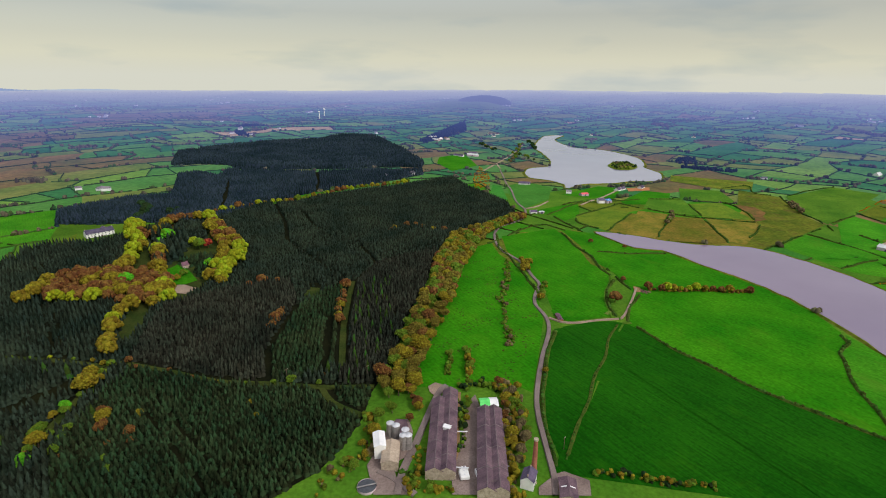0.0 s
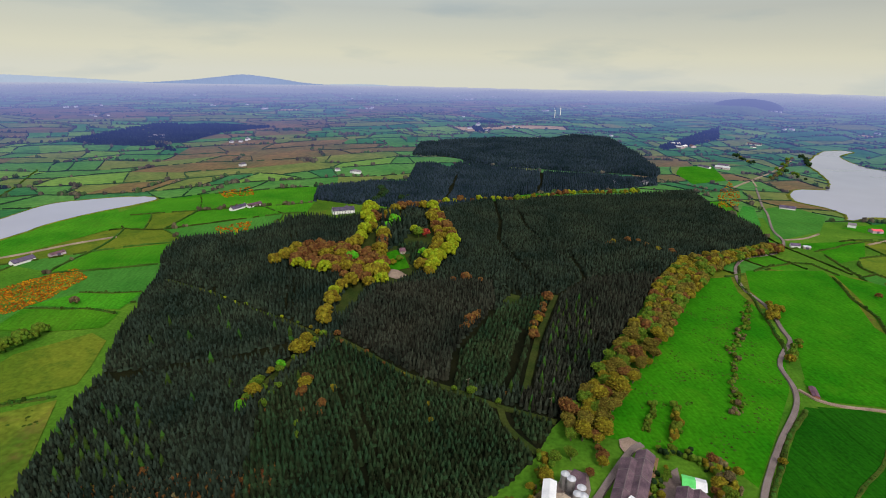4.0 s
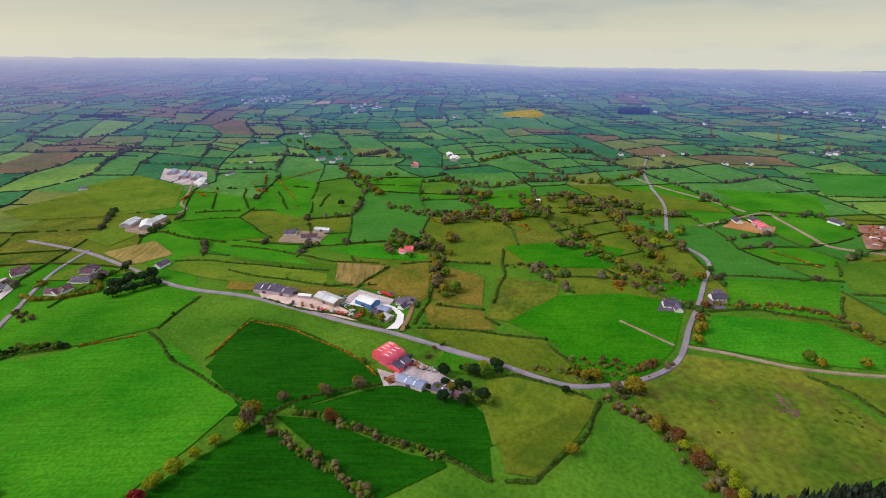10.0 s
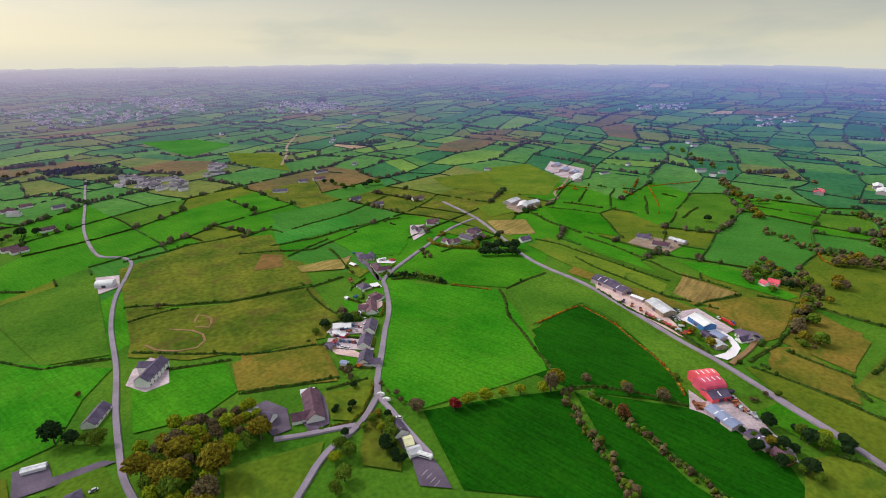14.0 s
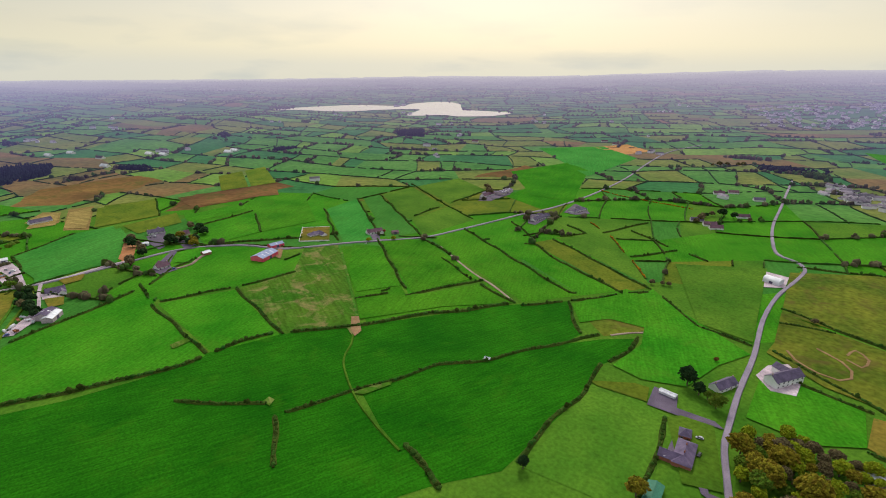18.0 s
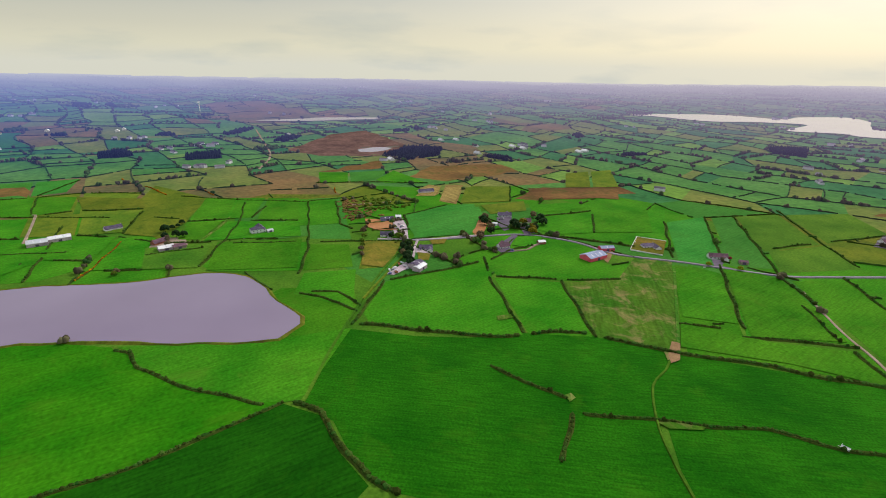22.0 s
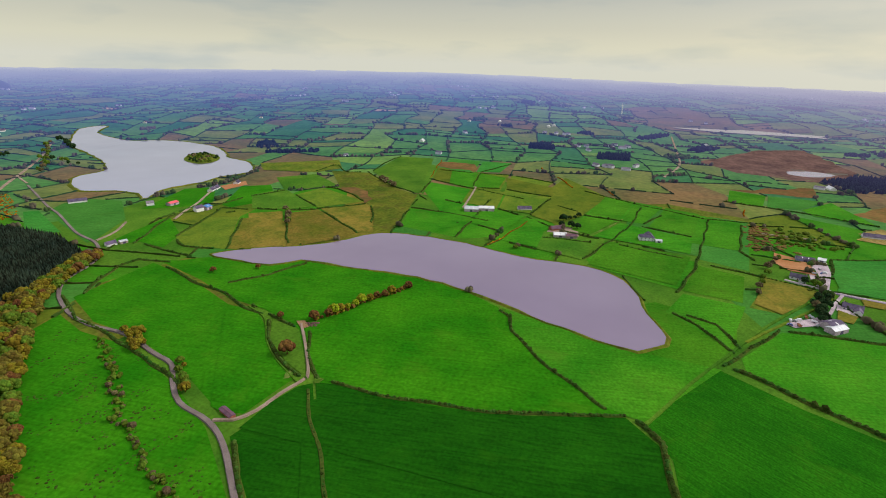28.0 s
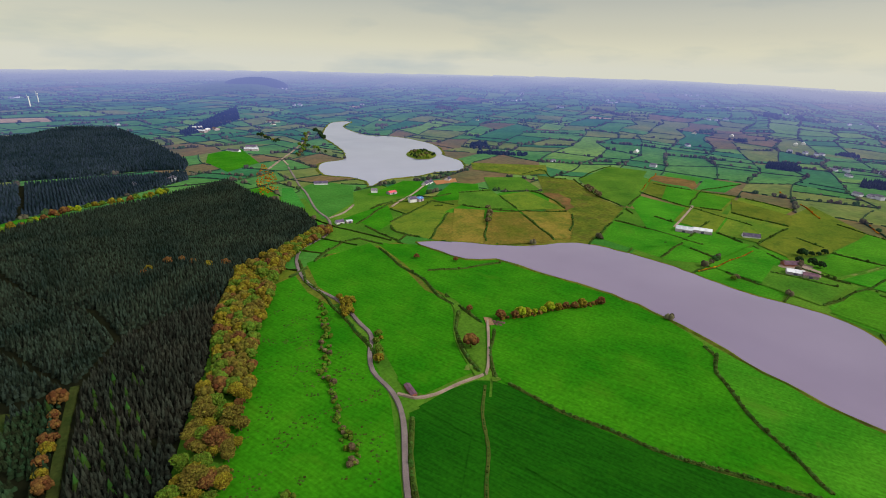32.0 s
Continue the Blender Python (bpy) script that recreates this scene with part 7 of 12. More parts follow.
# ---------- hedges ----------
for h_pts in (
    [(214.1, 350.6), (184.9, 311.2), (160.7, 271.7), (144.8, 238.4), (133.6, 205.5)],
    [(281.2, 634.8), (260.5, 576.6), (257.9, 536.2), (252.2, 496.5), (244.8, 463.9), (243.9, 440.2), (236.3, 420.2)] ,
    [(280.7, 613.6), (305.4, 631.4), (350.1, 659.7), (373.6, 657.1), (382.5, 624.8)],
    [(287.5, 336.4), (289.9, 315), (293, 291.4), (299.1, 265.6), (306.1, 239.7), (316.9, 210.6), (328.1, 187.6), (339.6, 165.5), (345.8, 151.8)],
    [(446.8, 274), (440.2, 261.2), (414.8, 251.2), (393.2, 228.6), (371.4, 202.8), (348.4, 166.4), (345.8, 151.8)],
    [(334.7, 437.8), (310.4, 415.5), (299.3, 398.8), (290.7, 379.9), (282.9, 360.5)],
    [(373.7, 527.5), (407.7, 509.7), (451.2, 496.9)],
    [(370.5, 660.4), (374.3, 619.8), (360.3, 560.3), (355.2, 511.8), (341.7, 469.7), (339.2, 446.7)],
    [(363.8, 534), (389.9, 516.6), (425.6, 513), (452.4, 509)],
    [(322.5, 426), (298, 385.8), (284, 355.7)],
    [(517.4, 134.7), (503.1, 113.6), (483.6, 99.2), (465.5, 88.3)],
    [(350.3, 504.4), (349.1, 468.4), (341.6, 442.6), (337.6, 412)],
    [(334.4, 396.2), (310.9, 374.9), (292.9, 357.4), (286, 348.8)],
    [(345.3, 160), (365.8, 191.9), (389.3, 219.1), (415.5, 249.6), (433.9, 258.4)],
    [(519.4, 122.7), (511, 98.2), (477.4, 82.7)],
    [(526.3, 51.1), (469.6, 80.1), (442.8, 94.5)],
    [(349.3, 5.7), (330.1, -7.3), (311.8, -18.4), (298.5, -28.1)],
    [(282.2, -23), (270, -15.2), (258.3, -4.8), (248.3, 3)],
    [(283.7, -26.7), (273.8, -46.4), (263.9, -69.2), (250.2, -97.4), (235.9, -131.1), (210.6, -159.7), (190.8, -192.2), (165.8, -232.8), (154.6, -247.9)],
    [(162.7, -234.8), (170.8, -243.4), (193.3, -278), (201.8, -291)],
    [(138.1, -204.8), (136, -158.3), (140.7, -125.5), (141.8, -96.5), (141, -78.4)],
    [(138.1, -204.8), (126.7, -233.3), (129.4, -262.7)],
    [(508.9, -57.3), (449.2, -49.3), (389.5, -39.8)],
    [(479, -124.8), (418.3, -108.7), (366.1, -93.8)],
    [(509.8, -60.7), (495.9, -97.9), (482.1, -123.3), (466.1, -188.4)],
    [(565.3, -74.3), (508.9, -57.3)],
    [(527.9, 53.2), (535.3, 4.5), (554.3, -74.6), (580.5, -114.5), (587.7, -148)],
    [(366.6, -178.9), (351.1, -204.6)],
    [(333.5, -212.8), (319.3, -240.7), (294.3, -286.8)],
    [(313.6, -418), (303.5, -425), (251.5, -385.2), (202, -361.3), (167.2, -341.2)],
    [(291.5, -455.4), (239.4, -424.8), (181, -387.1), (145.8, -367.1)],
    [(370.4, -492), (313.1, -443.2)],
    [(294.3, -461.1), (266.1, -503.6), (302.6, -524)],
    [(249.2, -519), (215.7, -601.5)],
    [(191.5, -448.6), (153.6, -502.7)],
    [(226.5, -554.4), (154.5, -506.3), (115.8, -486.7)],
    [(642.2, -457), (478, -332.7)],
    [(633.4, -501), (486.4, -402), (428.3, -361)],
    [(641.3, -597.3), (495.4, -508.5), (426.3, -472.1)],
    [(501.3, -413.3), (502.3, -553.9), (500.7, -647.3)],
    [(633.9, -379.1), (507.5, -287.1)],
    [(234, -259.6), (202.2, -292.1), (166.4, -338.9), (144.7, -363.5)],
    [(708.4, 514.1), (710.4, 454.8), (702.6, 384.9)],
    [(911.7, 594.4), (890.4, 539.9), (848.3, 378.4)],
    [(615.3, 396.1), (708.3, 408), (817.8, 427.2)],
    [(869.9, 483.6), (1005, 520.2), (1021.8, 465.7)],
    [(995.2, 605.1), (1000.7, 528.5), (1136.1, 501)],
    [(1021.4, 455.4), (999.4, 369.4)],
    [(961.1, 303.3), (917, 222), (875.5, 110.7), (893.1, 35.3)],
    [(617.2, 235), (724.8, 213.4), (793.9, 203.6), (916.5, 203.3)],
    [(569.2, 133.9), (651.6, 118.9), (875.4, 106.2)],
    [(669.8, 296.7), (688.1, 202.9), (673.3, 118.1), (660, 62.8), (647, 8.7)],
    [(938.9, 733.8), (842.8, 619.9), (763.6, 515.4)],
    [(403.3, 710.6), (495, 771.3), (570.4, 764.6), (620.3, 766.2)],
    [(443.5, 692.4), (524, 727.4), (563.3, 747.1), (588.6, 673.5), (596.9, 633.8)],
    [(441.1, 605.5), (538.9, 681.4)],
    [(465.4, 564.3), (581.5, 658.5)],
    [(409.4, 711), (403.7, 661), (407.2, 620.9)],
    [(488.6, 539.5), (553.9, 568.2), (866.2, 785.4)],
    [(-203.8, -91.2), (-218.2, -83.2), (-231.4, -70.3), (-243, -55.4), (-252.6, -36.8)],
    [(-210.9, -79.7), (-208.8, -51.8), (-206.5, -24.3), (-203.9, -3), (-197, 30.2), (-190.9, 50.9)],
    [(-190.7, 53.7), (-196.5, 70.8), (-216.6, 83.3), (-234.8, 93.9), (-255.7, 98.9), (-273.2, 103.9)],
    [(-280.8, 33.5), (-286.4, 48), (-281.2, 78.2), (-273.2, 103.9)],
    [(-514.1, 221.4), (-520.7, 258.5), (-529.7, 324.6)],
    [(-427, 191.9), (-441.3, 234.4), (-433.2, 294.1)],
    [(-499.3, 325.2), (-511.9, 408), (-516.5, 488.4)],
    [(-585.6, 343.6), (-525.8, 326.4), (-433.2, 294.1), (-412.8, 307.7)],
    [(-338, 240), (-327.6, 258.9), (-297.6, 276.1), (-274.8, 285.3)],
    [(-410.1, 398), (-358.7, 407.9), (-324.2, 402.9)],
    [(-390.7, 437.5), (-334.4, 448.7)],
    [(-330.8, -38.1), (-338.7, 10.7), (-339.9, 61.9)],
    [(-339.9, 61.9), (-328.6, 70.6), (-308.2, 86.7)],
    [(-331, -42.3), (-375, -44.9), (-454.8, -54)],
    [(-373, -42.1), (-376.2, 5.4)],
    [(-388.7, -118.8), (-444.9, -109.4)],
    [(-454.4, -307.2), (-454.3, -246.8), (-441.8, -171.1), (-451.4, -111.6), (-475.4, -53.2), (-480.1, -9.3)],
    [(-389.6, -262.6), (-384.7, -211.3), (-384.9, -145.4), (-398.3, -103.4)],
    [(-527.3, -3.8), (-451.1, 10.9), (-362.4, 11.8), (-352.5, 26.3)],
    [(-1070.3, 463.1), (-1090, 690)],
    [(-896.5, 436.3), (-922.7, 613.9)],
    [(-777.8, 318.4), (-774.9, 400.8)],
    [(-763.8, 415.1), (-767.7, 521.2), (-776.2, 625.3), (-793.9, 710.2), (-856.1, 824.7), (-957, 971)],
    [(-264.9, -240.6), (-239, -194.7), (-224, -157.5), (-214.3, -123.2), (-203, -96.1)],
    [(-204.9, -92.8), (-212.3, -79.7), (-231.7, -67.2), (-245.9, -50.8), (-255.4, -40)],
    [(-339.8, -44.1), (-339, -10), (-332.7, 26.2), (-339.1, 60.9), (-334, 71.4)],
    [(-371.4, -48.3), (-376.4, -25.7), (-377.1, 3.2)],
    [(-331.1, -248.2), (-271.4, -240.1)],
    [(-397, -334.9), (-407.8, -298.1), (-411.1, -233.4), (-416.3, -165.3)],
    [(-440.7, -174.9), (-447.8, -109.8), (-389.5, -117.4)],
    [(-515.1, -435.8), (-552.9, -370.1), (-489, -279.3)],
    [(-118.3, -490.3), (-169.7, -488.9), (-231.2, -507.2), (-302.2, -511.5)],
    [(36.9, -393.5), (-41.7, -356.2), (-117.8, -348), (-152.8, -352.4)],
    [(37.6, -302.5), (-34.1, -253.2), (-88.6, -235)],
    [(-80.2, -481.8), (-155.9, -451.3), (-224.2, -483.4)],
    [(-177.5, -482.3), (-169.7, -406.1), (-164.2, -351.8)],
    [(-81.1, -187.7), (-47.1, -197.1), (-18.4, -205.3)],
    [(479.4, -328.1), (397, -264.5), (336.4, -219.3)],
    [(333.4, -215.1), (315.2, -239.6), (291.8, -288.9)],
    [(370.7, -182.7), (358.1, -208.7), (356.7, -213.2)],
    [(364, -315.1), (304.5, -282.3), (240.9, -259.7)],
    [(405.6, -423.1), (284.3, -354.7), (209.8, -311.9), (172.4, -333.2)],
    [(236, -260), (203.7, -294.5), (164.8, -347.1)],
    [(36.7, -360.8), (-2.9, -367), (-57.3, -354.2), (-110.4, -347.2)],
    [(26.2, -267.2), (-18.8, -252.3), (-80.1, -246)],
    [(132.5, -355.9), (93.1, -312.4), (51.2, -302.9)],
    [(-111.1, -360.8), (-111.4, -293.8), (-119.8, -259.2)],
    [(31.3, -525.5), (-35.7, -545.8), (-134.7, -558.3), (-144, -534.3)],
    [(-133, -533.8), (-244, -569.4), (-353.2, -640.4)],
    [(83.2, -169.9), (78.8, -116), (76.6, -82.6)],
):
    hedge(h_pts)
for h_pts in ([(442.8, 94.5), (431.1, 68.1), (413.4, 35.2), (397.1, 5.5), (388.2, -19), (385, -42.5), (382.5, -67.9), (375.9, -86.2), (356.6, -107.5), (327.8, -139.2), (304.5, -176.6), (292.3, -195.3), (267.5, -221.3), (244.6, -254.8)],
              [(345.2, 158.2), (342.9, 143.3), (328.7, 130.1), (301.9, 121.8), (282.3, 116.2), (264.6, 109.4), (251, 96.5)],
              [(199, -51.7), (183.8, -46.8), (164.9, -39.1)],
              [(457.3, -306.2), (392.2, -256.4), (335.2, -214.6)],
              [(419.3, -355.3), (357.4, -327.6), (298.1, -292.6), (238.3, -262.5)],
              [(398, -418.1), (296.7, -352.5), (232.8, -323.2), (196, -311.1)],
              [(-190.6, -320.6), (-214.9, -308.9), (-229.8, -282.2)],
              [(-196.2, -325.5), (-219.8, -314.5), (-233.4, -282.3)],
              [(627.5, -169.6), (595.8, -218.4), (551.7, -267.7)],
              [(-427.2, 285.9), (-406, 315.6), (-456.9, 365)]):
    hedge(h_pts, 2.1, 2.8, 0.02, label="thick dark green hedge along a field edge")
for h_pts in ([(-250, -172.1), (-304.6, -174.8), (-299.3, -130), (-286, -87.7), (-272, -59.2), (-261.3, -45.8)], [(-306.6, -175.5), (-307.6, -162.1), (-301.7, -131.3), (-295.7, -97.6), (-283, -70.1), (-271.1, -47.8)], [(279.7, -553.8), (236.5, -510.6), (188.8, -440.5), (149.5, -379.6)],
              [(911.2, 585.1), (1019.4, 626.2), (1097.1, 651.4)], [(-232.4, -276.6), (-264.1, -239.6)], [(729.6, 335.5), (641, 342), (607.8, 347.4)], [(343.8, -757.2), (286.7, -737), (223.6, -727.1), (180.8, -720.9)], [(-865.4, -416.5), (-759.5, -441.6), (-656.1, -345.9)], [(-1677, 407), (-1448, 380)], [(-1677, 583), (-1396, 509)], [(-1500, 642), (-1300, 585)]):
    hedge(h_pts, 1.4, 1.6, 0.2, "gorse")
hedge([(273.2, 346.7), (215.3, 286.1), (171.4, 239.3), (137.4, 203.4)], 0.9, 1.1, 0.1, label="low thin hedge across a deep green field")
for h_pts in ([(885.5, 533.3), (875.3, 496.5), (899.9, 441.7)], [(898.8, 426.1), (890.9, 385.6), (890.1, 346.7)], [(802.9, 271.1), (800.6, 219.3), (783.8, 177.3), (770, 124.6)], [(750.7, 343.9), (715.9, 297.6), (701.8, 244.2), (700.8, 198.5), (690.5, 124.4)], [(613.6, 236.4), (666.2, 227.6), (693.9, 214.4), (762.8, 202.1), (860.1, 171.2)], [(768.9, 394.6), (752.6, 350.9)], [(669.5, 418.7), (736.4, 416.1)], [(677.6, 401.8), (673.1, 377.4), (666.6, 352.5)], [(623.1, 292.2), (629.5, 342)], [(586.9, 134.9), (649.9, 127.5), (754.2, 117.8)], [(836.3, 320.7), (817.8, 284.3)], [(879.1, 63.2), (742.1, 71.2), (712.2, 58.3)], [(705.9, -16.3), (760.9, -25.1), (801, -101.5)], [(704.6, -212.5), (713.1, -307.1)], [(698.5, -300.8), (614.8, -251.3)], [(903.2, -256.5), (799.9, -210.5)], [(1014.8, 85), (998.3, -21.2), (965.6, -114.9)], [(902.5, 342.9), (822.2, 343.3), (762.4, 343.4)], [(777.7, 488.5), (769.1, 456.3)], [(669.7, 350.5), (751.6, 347.4)]):
    hedge(h_pts, 1.8, 2.4)
for g_pts in ([(1054.2, 376.4), (1015.9, 350.7), (976.9, 330.4)], [(1020.8, 287.7), (956.1, 253.4)], [(1127.8, 430.8), (1086.2, 406.7)], [(762.8, 118.9), (728.2, 119.8)], [(969.3, 55.9), (925.9, 58.4)]):
    hedge(g_pts, 1.6, 2.0, 0.15, "gorse")
thicket([(878.8, 31.7), (869.6, -36.1), (814.7, -46.5), (783.8, -9.2), (800.2, 30)], "leaf_green", 9, 3.4, 3.6, "grey-green willow scrub on wet ground", "scrub", 71)
thicket([(878.7, 61.5), (871.3, 32.7), (760.5, 32), (748.8, 65.1)], "moor", 7, 3.0, 1.6, "rusty brown scrub on a bank", "scrub", 72)
tree_row([(756, 291.8), (770.2, 288.8), (778.3, 280.4), (790.2, 275.1)], ["leaf_dark"], 8, 0.9, 3)
tree(615.7, 313.4, "leaf_grey", 0.8)
ribbon("track", [(812.1, 218.7), (757.6, 231.5), (707, 247.5)], 2.0, "straw", "worn straw-coloured farm path across fields", lift=0.9)
# round the pastures above the far shore
LAID_APART.clear()
for h_pts in ([(603, 659), (630, 625), (689, 583)], [(630, 625), (596, 563), (566, 511)], [(677, 708), (633, 627)], [(744, 708), (746, 673), (704, 597), (669, 556), (612, 520)], [(587, 648), (491, 559)], [(897, 718), (845, 653), (812, 603), (780, 541), (672, 502), (583, 473)],
              [(847, 806), (916, 807), (871, 750), (906, 717)], [(632, 764), (691, 744)], [(903, 711), (996, 739), (1075, 749)], [(582, 707), (603, 659)], [(785, 541), (928, 585), (1051, 624)], [(441, 690), (521, 724), (582, 707)], [(441, 690), (426, 653), (441, 604), (470, 558)]):
    hedge(h_pts, 1.9, 2.3, 0.10, soft=True)
tree_row([(845, 653), (830, 630), (812, 603)], ["leaf_grey"], 9, 1.0, 4)
tree_row([(600, 655), (575, 632), (552, 612)], ["leaf_grey", "leaf_green"], 10, 0.8, 3)
# gorse thickets
for g_pts in ([(-599.8, 285.5), (-583.2, 306.3), (-552.5, 331.8)], [(-599.6, 381.7), (-612.4, 410.1)], [(-497.2, 360.1), (-508.8, 399.5), (-516.1, 431.2)], [(-634.2, -123.7), (-606.5, -109.4), (-599.2, -94)], [(-641.6, -537), (-667.1, -481.5)]):
    hedge(g_pts, 1.5, 1.8, 0.2, "gorse")
thicket([(-495.7, 112.5), (-490.2, 125.7), (-447, 122.8), (-455.8, 113.1)], "gorse", 4, 1.6, 1.5, "orange-yellow gorse clump in a pasture", "gorse_thicket", 61)
for c_at, c_mat, c_size in (((-361.3, 246.1), "leaf_green", 0.95), ((-363.6, 281.9), "leaf_gold", 0.85), ((-360, 328), "leaf_green", 0.9), ((-357.1, 338.7), "leaf_green", 1.0), ((-356, 352.6), "leaf_green", 0.95), ((-357, 364.8), "leaf_green", 0.8), ((-374.8, 414.2), "leaf_grey", 0.8), ((-584.5, 161.9), "leaf_lime", 1.0), ((-695.4, 160.6), "leaf_gold", 0.9), ((-667.5, 165.2), "leaf_green", 0.9), ((-635.3, 193.2), "leaf_lime", 0.8), ((-403.4, 182.3), "leaf_lime", 0.7), ((-381.7, 176.5), "leaf_gold", 0.8), ((-433.5, 190.1), "leaf_brown", 0.8)):
    tree(*c_at, c_mat, c_size)
tree_row([(-656.3, 129.6), (-607.8, 136.5), (-574.7, 150.4), (-535.2, 165)], ["leaf_green", "leaf_grey", "leaf_gold"], 8, 0.8, 5)
bush_row([(-540, 82.5), (-520.5, 113), (-510.2, 142.9), (-516.9, 174.8)], ["leaf_green", "leaf_grey"], 2.6, 2.8, 3.6, 8)
thicket([(-472.7, 357.6), (-477.9, 402.2), (-466.5, 454.2), (-445, 494.9), (-413.7, 473.4), (-408.4, 420.6), (-415.9, 389.8), (-442.4, 363.4)], "gorse", 1.7, 0.95, 1.0, "orange-yellow flowering gorse thicket on a slope", "gorse_thicket", 3)
thicket([(-472.7, 357.6), (-477.9, 402.2), (-466.5, 454.2), (-445, 494.9), (-413.7, 473.4), (-408.4, 420.6), (-415.9, 389.8), (-442.4, 363.4)], "rough", 2.6, 1.5, 0.7, "rusty bracken under the gorse on a slope", "bracken", 36)
thicket([(473.1, 1182.9), (448.4, 1065.2), (399, 944.8), (364.5, 932.8), (402.8, 1051.2)], "gorse", 4.5, 1.4, 1.4, "orange-yellow flowering gorse scattered on a bank", "gorse_thicket", 4)
# hedges of the small pastures below the hill farm
for h_pts in ([(-693.0, -462.0), (-641.0, -427.0), (-593.0, -384.0)], [(-684.0, -508.0), (-577.0, -434.0)], [(-698.0, -403.0), (-643.0, -359.0), (-607.0, -331.0)], [(-685.0, -507.0), (-696.0, -465.0), (-726.0, -433.0), (-729.0, -367.0)], [(-698.0, -312.0), (-629.0, -291.0)], [(-513.0, -438.0), (-539.0, -386.0), (-550.0, -347.0)], [(-472.0, -427.0), (-462.0, -366.0), (-462.0, -310.0), (-467.0, -264.0)], [(-555.0, -444.0), (-578.0, -396.0), (-591.0, -356.0), (-600.0, -328.0)]):
    hedge(h_pts, 2.2, 2.2, 0.12)
# gorse patches along the pasture hedges below the hill farm
for g_pts in ([(-636.0, -427.0), (-588.0, -385.0)], [(-582.0, -401.0), (-589.0, -383.0), (-590.0, -355.0)], [(-674.0, -387.0), (-636.0, -353.0), (-603.0, -329.0)], [(-603.0, -329.0), (-623.0, -323.0)], [(-776.0, -477.0), (-729.0, -450.0)], [(-724.0, -469.0), (-720.0, -445.0)], [(-688.0, -446.0), (-684.0, -419.0)], [(-602.0, -509.0), (-629.0, -516.0)], [(-637.0, -508.0), (-634.0, -491.0)], [(-649.0, -310.0), (-666.0, -311.0)]):
    hedge(g_pts, 4.0, 2.4, 0.3, "gorse")
thicket([(-385.1, 665.8), (-351.8, 704.5), (-335, 657.9), (-362.8, 630.3)], "gorse", 3.5, 1.3, 1.4, "orange-yellow gorse along the wood edge", "gorse_thicket", 6)
thicket([(-496.8, 862.4), (-462.8, 917.8), (-425.9, 860.2), (-463.7, 827.2)], "gorse", 4.0, 1.4, 1.4, "orange-yellow gorse clump in a pasture", "gorse_thicket", 7)
thicket([(885.8, 46.1), (850.5, 15.2), (768.2, 3.5), (749.6, 53.8), (812.6, 60.4)], "moor", 9, 3.0, 1.6, "rusty brown scrub on a bank", "scrub", 8)
# brown scrub along the near edge of the wood
thicket([(-219.1, 191.3), (-212.5, 211.3), (-183.4, 221.8), (-137.6, 239.4), (-102.7, 249.6), (-101.6, 233.1), (-137, 212.2), (-183, 197.1)], "leaf_brown", 2.9, 2.2, 3.0, "rust-brown scrub along the edge of the wood", "scrub", 9)
thicket([(-212.5, 211.3), (-183.4, 221.8), (-137.6, 239.4), (-102.7, 249.6), (-102.1, 238.6), (-140.3, 215.6), (-188.4, 201.2)], "leaf_grey", 5, 1.8, 3.4, "grey bare scrub along the edge of the wood", "scrub", 12)
plantation([(-214.8, 174), (-214.9, 188.6), (-207.5, 192.7), (-193.1, 181.4), (-200.3, 171.3)], 3.0, 8.0, "small dark spruce clump beside the wood", 10, seed=9)
tree_row([(-259.9, 138.1), (-247.9, 145), (-238.7, 153.7), (-231.6, 163.5), (-219.8, 170.6), (-206.2, 172.9)], ["leaf_lime", "leaf_grey", "leaf_brown", "leaf_gold"], 5, 0.8, 2)
tree(-172.7, 186.6, "leaf_gold", 0.8)
tree(-159.5, 189, "leaf_brown", 0.8)
thicket([(-313.1, 213.3), (-305.5, 222.4), (-291, 220.6), (-288.5, 210.4), (-299.4, 208)], "peat", 2.2, 1.6, 0.8, "dark heather patch on rough pasture", "heather", 31)
thicket([(-268.5, 168.3), (-267.6, 180.7), (-242.5, 171.1), (-247.4, 163.1)], "leaf_brown", 3.0, 1.4, 0.6, "rust-brown bracken patch on rough pasture", "bracken", 32)
thicket([(-275.2, 202.7), (-277.1, 220.9), (-262, 214.9), (-257.5, 200.5)], "moor", 2.4, 1.6, 0.5, "tan dead-grass patch on rough pasture", "bracken", 33)
thicket([(-298.7, 167.8), (-292.4, 178), (-276.6, 172.3), (-281.6, 163.7)], "leaf_brown", 3.0, 1.4, 0.6, "rust-brown bracken patch on rough pasture", "bracken", 34)
thicket([(-319.6, 242.5), (-291.7, 280.2), (-261.9, 262.6), (-282.5, 233.5)], "rushes", 4.0, 1.5, 0.7, "dark rush tussocks dotted over a wet pasture", "rush_tussocks", 35)
bush_row([(-316.5, 86.6), (-316, 101), (-318.5, 117), (-321.1, 134.2), (-331.3, 150)], ["leaf_grey", "leaf_brown", "leaf_green"], 2.0, 2.6, 3.4, 5)
bush_row([(-466.6, 115.3), (-464.2, 130.5), (-461.7, 146.2), (-466.6, 162.5)], ["leaf_grey", "leaf_brown", "leaf_green"], 2.0, 2.8, 3.8, 6)
thicket([(-210.1, 167.9), (-201.4, 190.7), (-185.6, 203), (-175, 186.3), (-187.6, 182.3)], "leaf_brown", 5, 2.0, 2.0, "rust-brown scrub along the edge of the wood", "scrub", 10)
